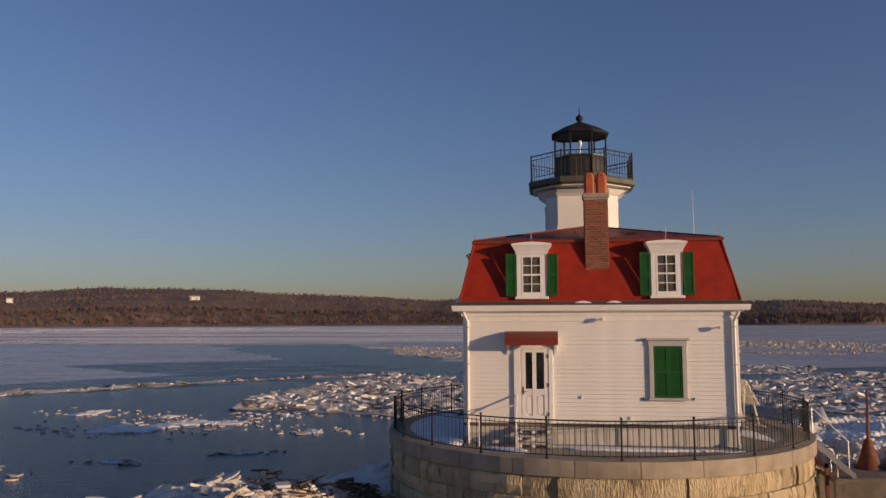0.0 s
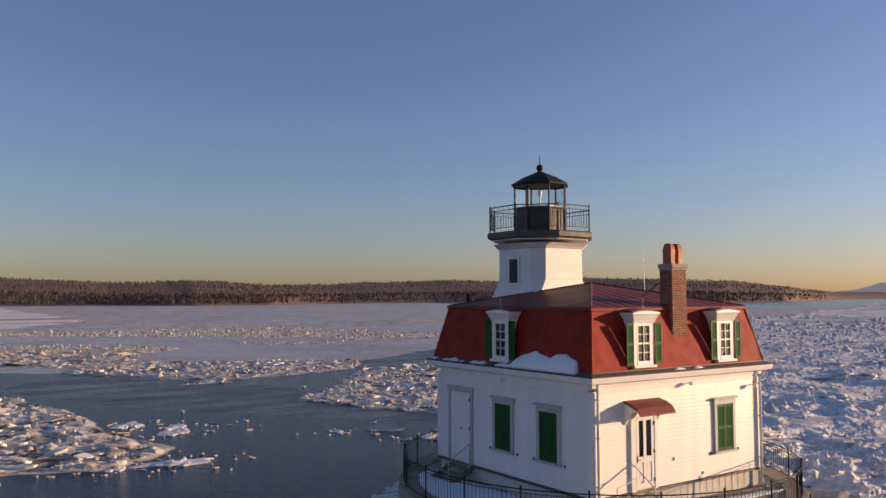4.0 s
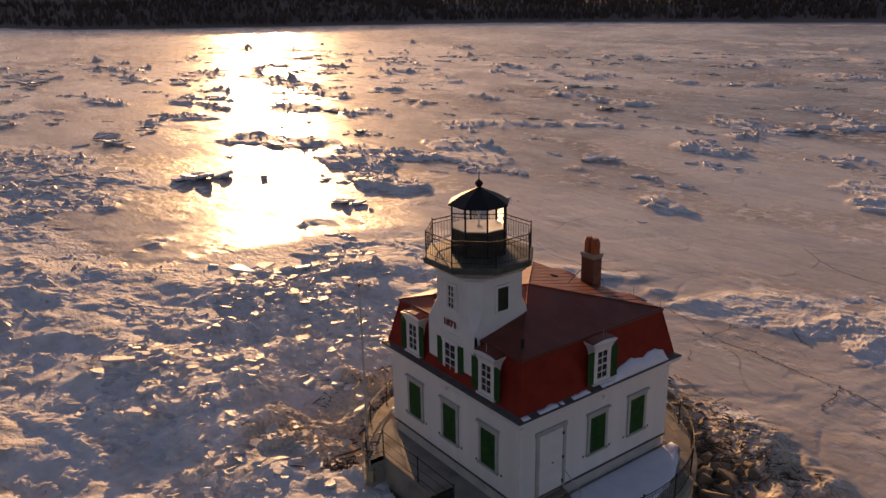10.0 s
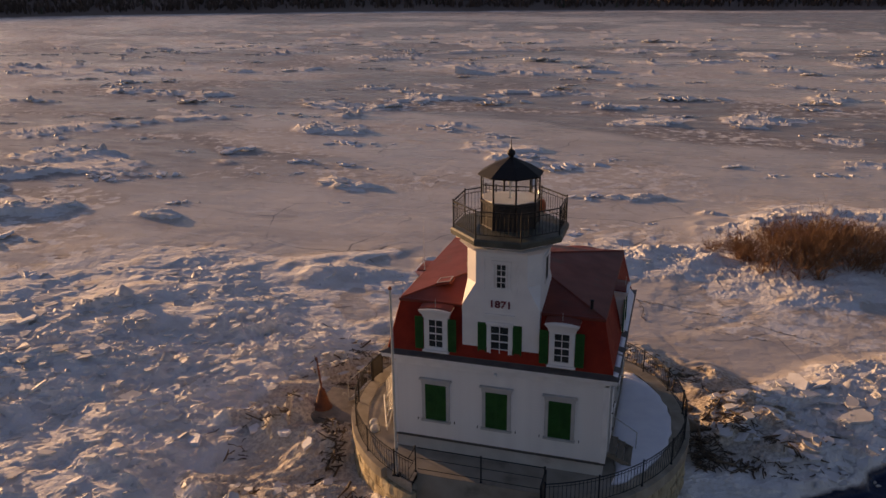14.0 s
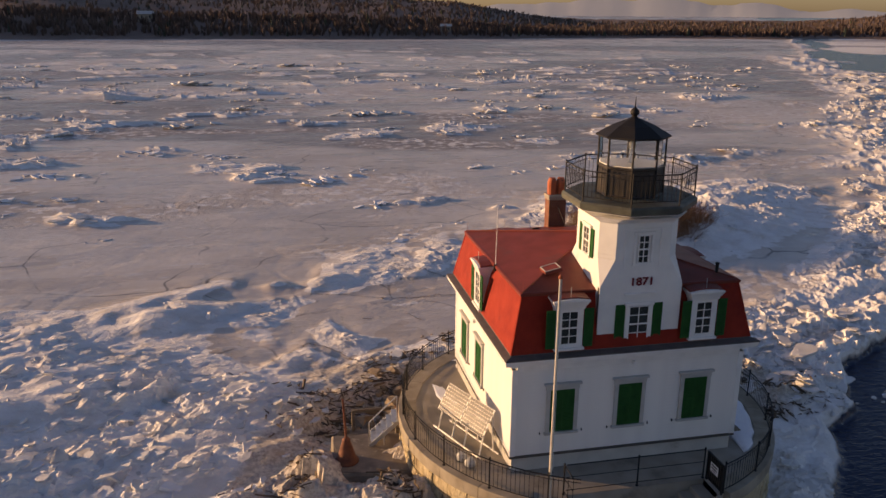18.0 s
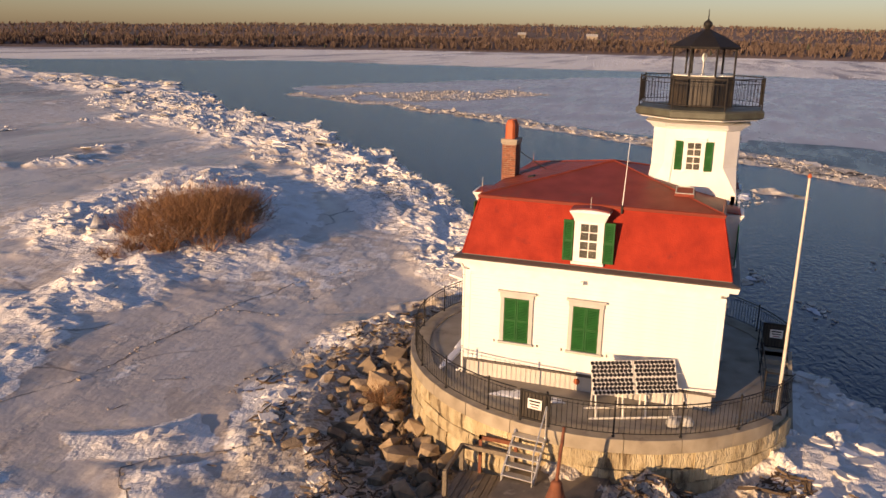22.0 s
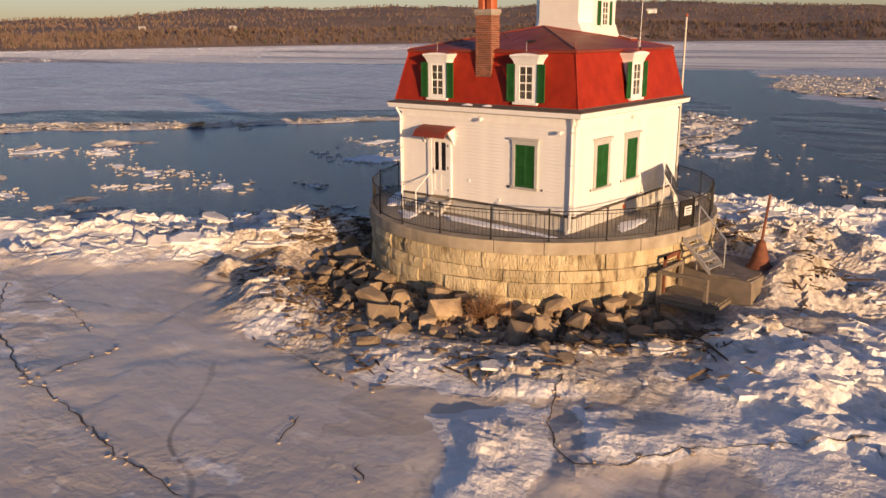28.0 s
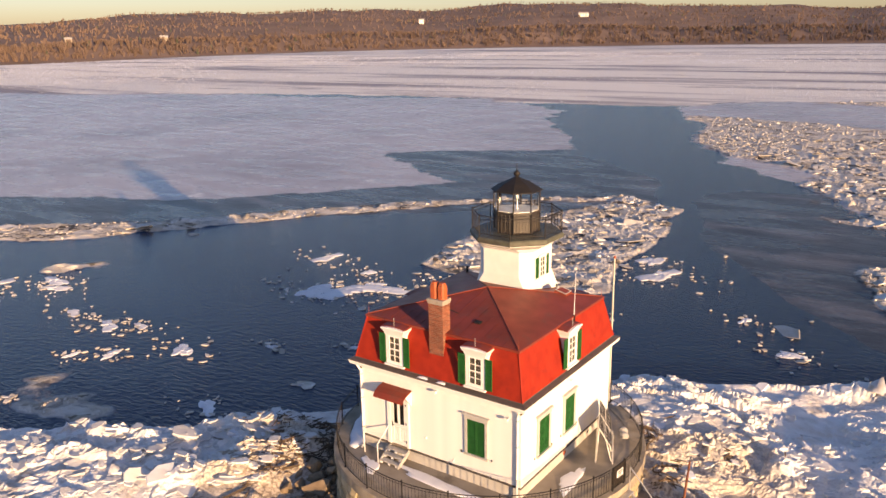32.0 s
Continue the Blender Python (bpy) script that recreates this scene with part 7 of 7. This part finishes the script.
# floes adrift on the open water
floe_kinds = []
for k in range(8):
    gg = np.random.default_rng(400 + k)
    base = Shape()
    p1, p2, p3 = gg.uniform(0, 6.28, 3)
    rim_ = [1.0 * (1 + 0.28 * math.sin(2 * a + p1) + 0.2 * math.sin(3 * a + p2) + 0.14 * math.sin(7 * a + p3) + gg.uniform(-0.13, 0.13)) for a in np.linspace(0, 6.283, 22, endpoint=False)]
    base.rings([[(q * f * math.cos(i * 0.2856), 0.55 * q * f * math.sin(i * 0.2856), z + (gg.uniform(-0.03, 0.04) if f < 0.9 else 0)) for i, q in enumerate(rim_)] for f, z in ((0.97, -0.08), (1.0, 0.015), (0.95, 0.05), (0.7, 0.065), (0.35, 0.07))])
    tops = []
    for q in range(int(gg.integers(4, 11))):
        a, d = gg.uniform(0, 6.28), gg.uniform(0.1, 0.85)
        sh = Shape()
        slab_shape(sh, (d * math.cos(a), 0.5 * d * math.sin(a), 0.065), gg.uniform(0.07, 0.34), gg.uniform(0.04, 0.1), (gg.normal(0, 0.14), gg.normal(0, 0.14)), gg.uniform(0, 6), gg, 6)
        tops.append(sh)
    floe_kinds.append((base, tops))
floe_protos = [None] * 8
floes = [(-29.1, -0.7, 0.7), (-34, 2.2, 1.1), (-32, 3.5, 0.7), (-24.5, 18, 2.4), (-27, 16.5, 1.8), (-22, 19.6, 1.6), (-5, 35, 2.0), (-7.1, 39, 1.5), (-48, 6, 1.4), (-46, 5, 1.1), (-14.9, 16.6, 0.9), (-17.9, 49.8, 1.3), (-26, 15.5, 1.2), (-33, 24, 1.5), (-39, 2.4, 0.8),
         (8.1, 23.2, 0.9), (-10, 29.5, 1.4), (-8, 24, 1.7), (-11, 25, 1.2), (4, 28, 0.6), (-52, 2, 1.8), (-19, 24, 0.8), (-16, 9, 0.5), (-21, 6, 0.45)]
while len(floes) < 38:
    r, az = 11 + abs(g.normal(0, 26)), g.uniform(48, 208)
    x, y = r * math.cos(radians(az)), r * math.sin(radians(az))
    if fast_ice(np.array([x]), np.array([y]))[0][0] > -1.2 or r > 75:
        continue
    if fbm(np.array([x * 0.07]), np.array([y * 0.07]), 81)[0] < 0.50 or az < 95:
        continue
    floes.append((x, y, min(2.0, 0.18 + abs(g.normal(0, 0.42)))))
for x, y, s in floes:
    k = int(g.integers(8))
    m = pose(x, y, 0.0, 0, 0, g.uniform(0, 360)) @ Matrix.Diagonal((s, s, min(1.0, 0.5 + 0.3 * s), 1))
    if floe_protos[k] is None:
        floe_protos[k] = thing("ice_floe", "drifting white ice floe on dark water", "ice floe", "ice floes", at=m)
        part("raft", floe_kinds[k][0], floe_mat, floe_protos[k])
        for sh in floe_kinds[k][1]:
            part("slab", sh, floe_mat, floe_protos[k])
    else:
        copy_thing(floe_protos[k], m @ Matrix.Diagonal((1 / floe_protos[k].scale[0], 1 / floe_protos[k].scale[1], 1 / floe_protos[k].scale[2], 1)))


def brash(count, seed):
    g = np.random.default_rng(seed)
    sh = Shape()
    r, az = np.sqrt(g.uniform(11 ** 2, 130 ** 2, count * 10)), np.radians(g.uniform(42, 210, count * 10))
    x, y = r * np.cos(az), r * np.sin(az)
    inw, rr_, az_ = fast_ice(x, y)
    sheet, fresh, pack, bands = floating(x, y, rr_, az_)
    ok = (inw < -0.3) & (((pack > 0.6) & (g.random(len(x)) < 0.5)) | ((fbm(x * 0.09, y * 0.09, 83) > 0.62) & (sheet < 0.3) & (fresh < 0.2) & (rr_ < 60) & ((az_ > 174) | (az_ < 135)) & (g.random(len(x)) < np.where(az_ > 100, 0.4, 0.12))))
    for a, b, q in list(zip(x[ok], y[ok], rr_[ok]))[:count]:
        s = min(1.5, 0.07 + 0.16 * g.lognormal(0, 0.75)) * (1 + q / 90)
        slab_shape(sh, (a, b, 0.03 + (0.06 if q > 40 else 0)), s, g.uniform(0.05, 0.12), (g.normal(0, 0.15), g.normal(0, 0.15)), g.uniform(0, 6.28), g, 6)
    # crumbs broken off the floes
    for x, y, s in floes:
        for _ in range(int(10 + 12 * s)):
            a, d = g.uniform(0, 6.283), s * (0.9 + abs(g.normal(0, 0.9)))
            px, py = x + 1.5 * d * math.cos(a), y + 0.8 * d * math.sin(a)
            if math.hypot(px, py) > 12:
                slab_shape(sh, (px, py, 0.02), 0.05 + 0.11 * g.lognormal(0, 0.6), 0.06, (g.normal(0, 0.1), g.normal(0, 0.1)), g.uniform(0, 6.28), g, 6)
    return sh


def pack_slabs(count, seed):
    """Larger plates lying in the packed drift ice."""
    g = np.random.default_rng(seed)
    sh = Shape()
    x, y = g.uniform(-24, 70, count * 60), g.uniform(24, 92, count * 60)
    inw, r, az = fast_ice(x, y)
    ok = (floating(x, y, r, az)[2] > 0.85) & (inw < -0.5)
    for a, b in list(zip(x[ok], y[ok]))[:count]:
        slab_shape(sh, (a, b, 0.16), g.uniform(0.3, 0.75) * (1.9 if g.random() < 0.12 else 1), g.uniform(0.1, 0.22), (g.normal(0, 0.16), g.normal(0, 0.16)), g.uniform(0, 6.28), g, int(g.integers(5, 9)))
    return sh


tagged(part("pack_slabs", pack_slabs(360, 85), slab_mat), "white plates of ice caught in the drifting pack", "ice slabs", kind="stuff")
tagged(part("brash_ice", brash(2200, 84), brash_mat), "small pieces of brash ice drifting on the river", "brash ice", kind="stuff")

# ---- bushes ----


def twigs(clumps, ax, ay, tall, seed, rot=0.0, each=40):
    """Clumps of stems that spread from their roots, with finer twigs on them."""
    g = np.random.default_rng(seed)
    stems, fine = Shape(), Shape()
    for _ in range(clumps):
        a, q = g.uniform(0, 6.283), math.sqrt(g.random())
        u, v = ax * q * math.cos(a), ay * q * math.sin(a)
        root = Vector((u * math.cos(rot) - v * math.sin(rot), u * math.sin(rot) + v * math.cos(rot), -0.3))
        h = tall * (1 - 0.5 * q * q) * g.uniform(0.7, 1.1)
        for _ in range(each):
            d = Vector((g.normal(0, 0.55), g.normal(0, 0.55), 1.0)).normalized() * h * g.uniform(0.6, 1.05)
            p1 = root + d * 0.55 + Vector((g.normal(0, 0.06), g.normal(0, 0.06), 0))
            p2 = root + d + Vector((g.normal(0, 0.2), g.normal(0, 0.2), -0.12 * h * g.random()))
            stems.tube(root + Vector((g.normal(0, 0.12), g.normal(0, 0.12), 0)), p1, 0.02, 3, 0.013)
            stems.tube(p1, p2, 0.013, 3, 0.005)
            for _ in range(6):
                t = g.uniform(0.0, 1.0)
                b = p1.lerp(p2, t)
                e = (d.normalized() + Vector((g.normal(0, 0.7), g.normal(0, 0.7), g.normal(0, 0.5)))).normalized() * g.uniform(0.25, 0.7)
                fine.tube(b, b + e, 0.009, 3, 0.003)
    return stems, fine


bush = thing("bare_bush", "wide tangle of bare reddish-brown twigs on a snowy islet", "bush", at=pose(-16.0, -29.2, 0.8))
s1, s2 = twigs(82, 7.2, 4.2, 4.2, 91, radians(28), 25)
part("stem_mass", s1, bush_mat, bush)
part("twig_mass", s2, bush_mat, bush)
shrub = thing("dry_shrub", "small dry leafless shrub among the rocks", "shrub", at=pose(2.9, -7.5, 0.5))
s1, s2 = twigs(4, 0.5, 0.4, 0.95, 92, 0, 14)
part("stem_mass", s1.moved(Matrix.Diagonal((1, 1, 1, 1))), bush_mat, shrub)
part("twig_mass", s2, bush_mat, shrub)
shrub2 = thing("dry_shrub", "sparse bare shrub on the snowy islet", "shrub", at=pose(-9.5, -30, 0.6))
s1, s2 = twigs(7, 1.6, 1.0, 1.5, 93, 0, 12)
part("stem_mass", s1, bush_mat, shrub2)
part("twig_mass", s2, bush_mat, shrub2)

# ---- far houses ----


def far_house(az, back, wide, deep, tall, wall_mat, label, turn=0.0):
    d = float(shore_at(np.array([az]))[0][0])
    dd = d + back * (1 + d / 1200)
    z = float(shore_height(np.array([az]), np.array([float(back)]))[0]) - 0.5
    h = thing("far_house", label, "house", "houses on the far shore", at=pose(dd * math.cos(radians(az)), dd * math.sin(radians(az)), z + 0.5, 0, 0, az + 90 + turn))
    part("wall", Shape().box(-wide / 2, wide / 2, -deep / 2, deep / 2, -6, tall), wall_mat, h)
    part("roof", Shape().rings([[(-wide / 2 - 0.5, -deep / 2 - 0.5, tall), (-wide / 2 - 0.5, deep / 2 + 0.5, tall), (-wide / 2 - 0.5, 0, tall + deep * 0.35)], [(wide / 2 + 0.5, -deep / 2 - 0.5, tall), (wide / 2 + 0.5, deep / 2 + 0.5, tall), (wide / 2 + 0.5, 0, tall + deep * 0.35)]]), grey_trim, h)
    n = max(2, int(wide / 4))
    for k in range(n):
        x = -wide / 2 + wide * (k + 0.5) / n
        for sy in (-1, 1):
            part("window", Shape().box(x - 0.4, x + 0.4, sy * deep / 2 - 0.06, sy * deep / 2 + 0.06, tall * 0.35, tall * 0.75), interior, h)


for az, back, w, dp, tl, mt, lb in ((115.5, 130, 15, 6, 3.2, trim, "long white house on the wooded ridge"), (-171, 90, 11, 7, 4.5, concrete, "tan house above a sandy bank"), (-80.5, 40, 10, 6, 4, concrete, "pale house among the shore woods"), (-101.5, 22, 7, 5, 3.5, concrete, "small pale house by the shore"),
                                    (145, 60, 8, 6, 4, concrete, "grey house among bare trees"), (151, 90, 7, 5, 3.5, concrete, "small white house on the far shore"), (-166, 100, 8, 6, 4, wood, "brown house on the far shore"), (127, 140, 8, 6, 3.4, trim, "white house on the far hill"), (88, 60, 9, 6, 4.5, trim, "white cottage on the far shore")):
    far_house(az, back, w, dp, tl, mt, lb)
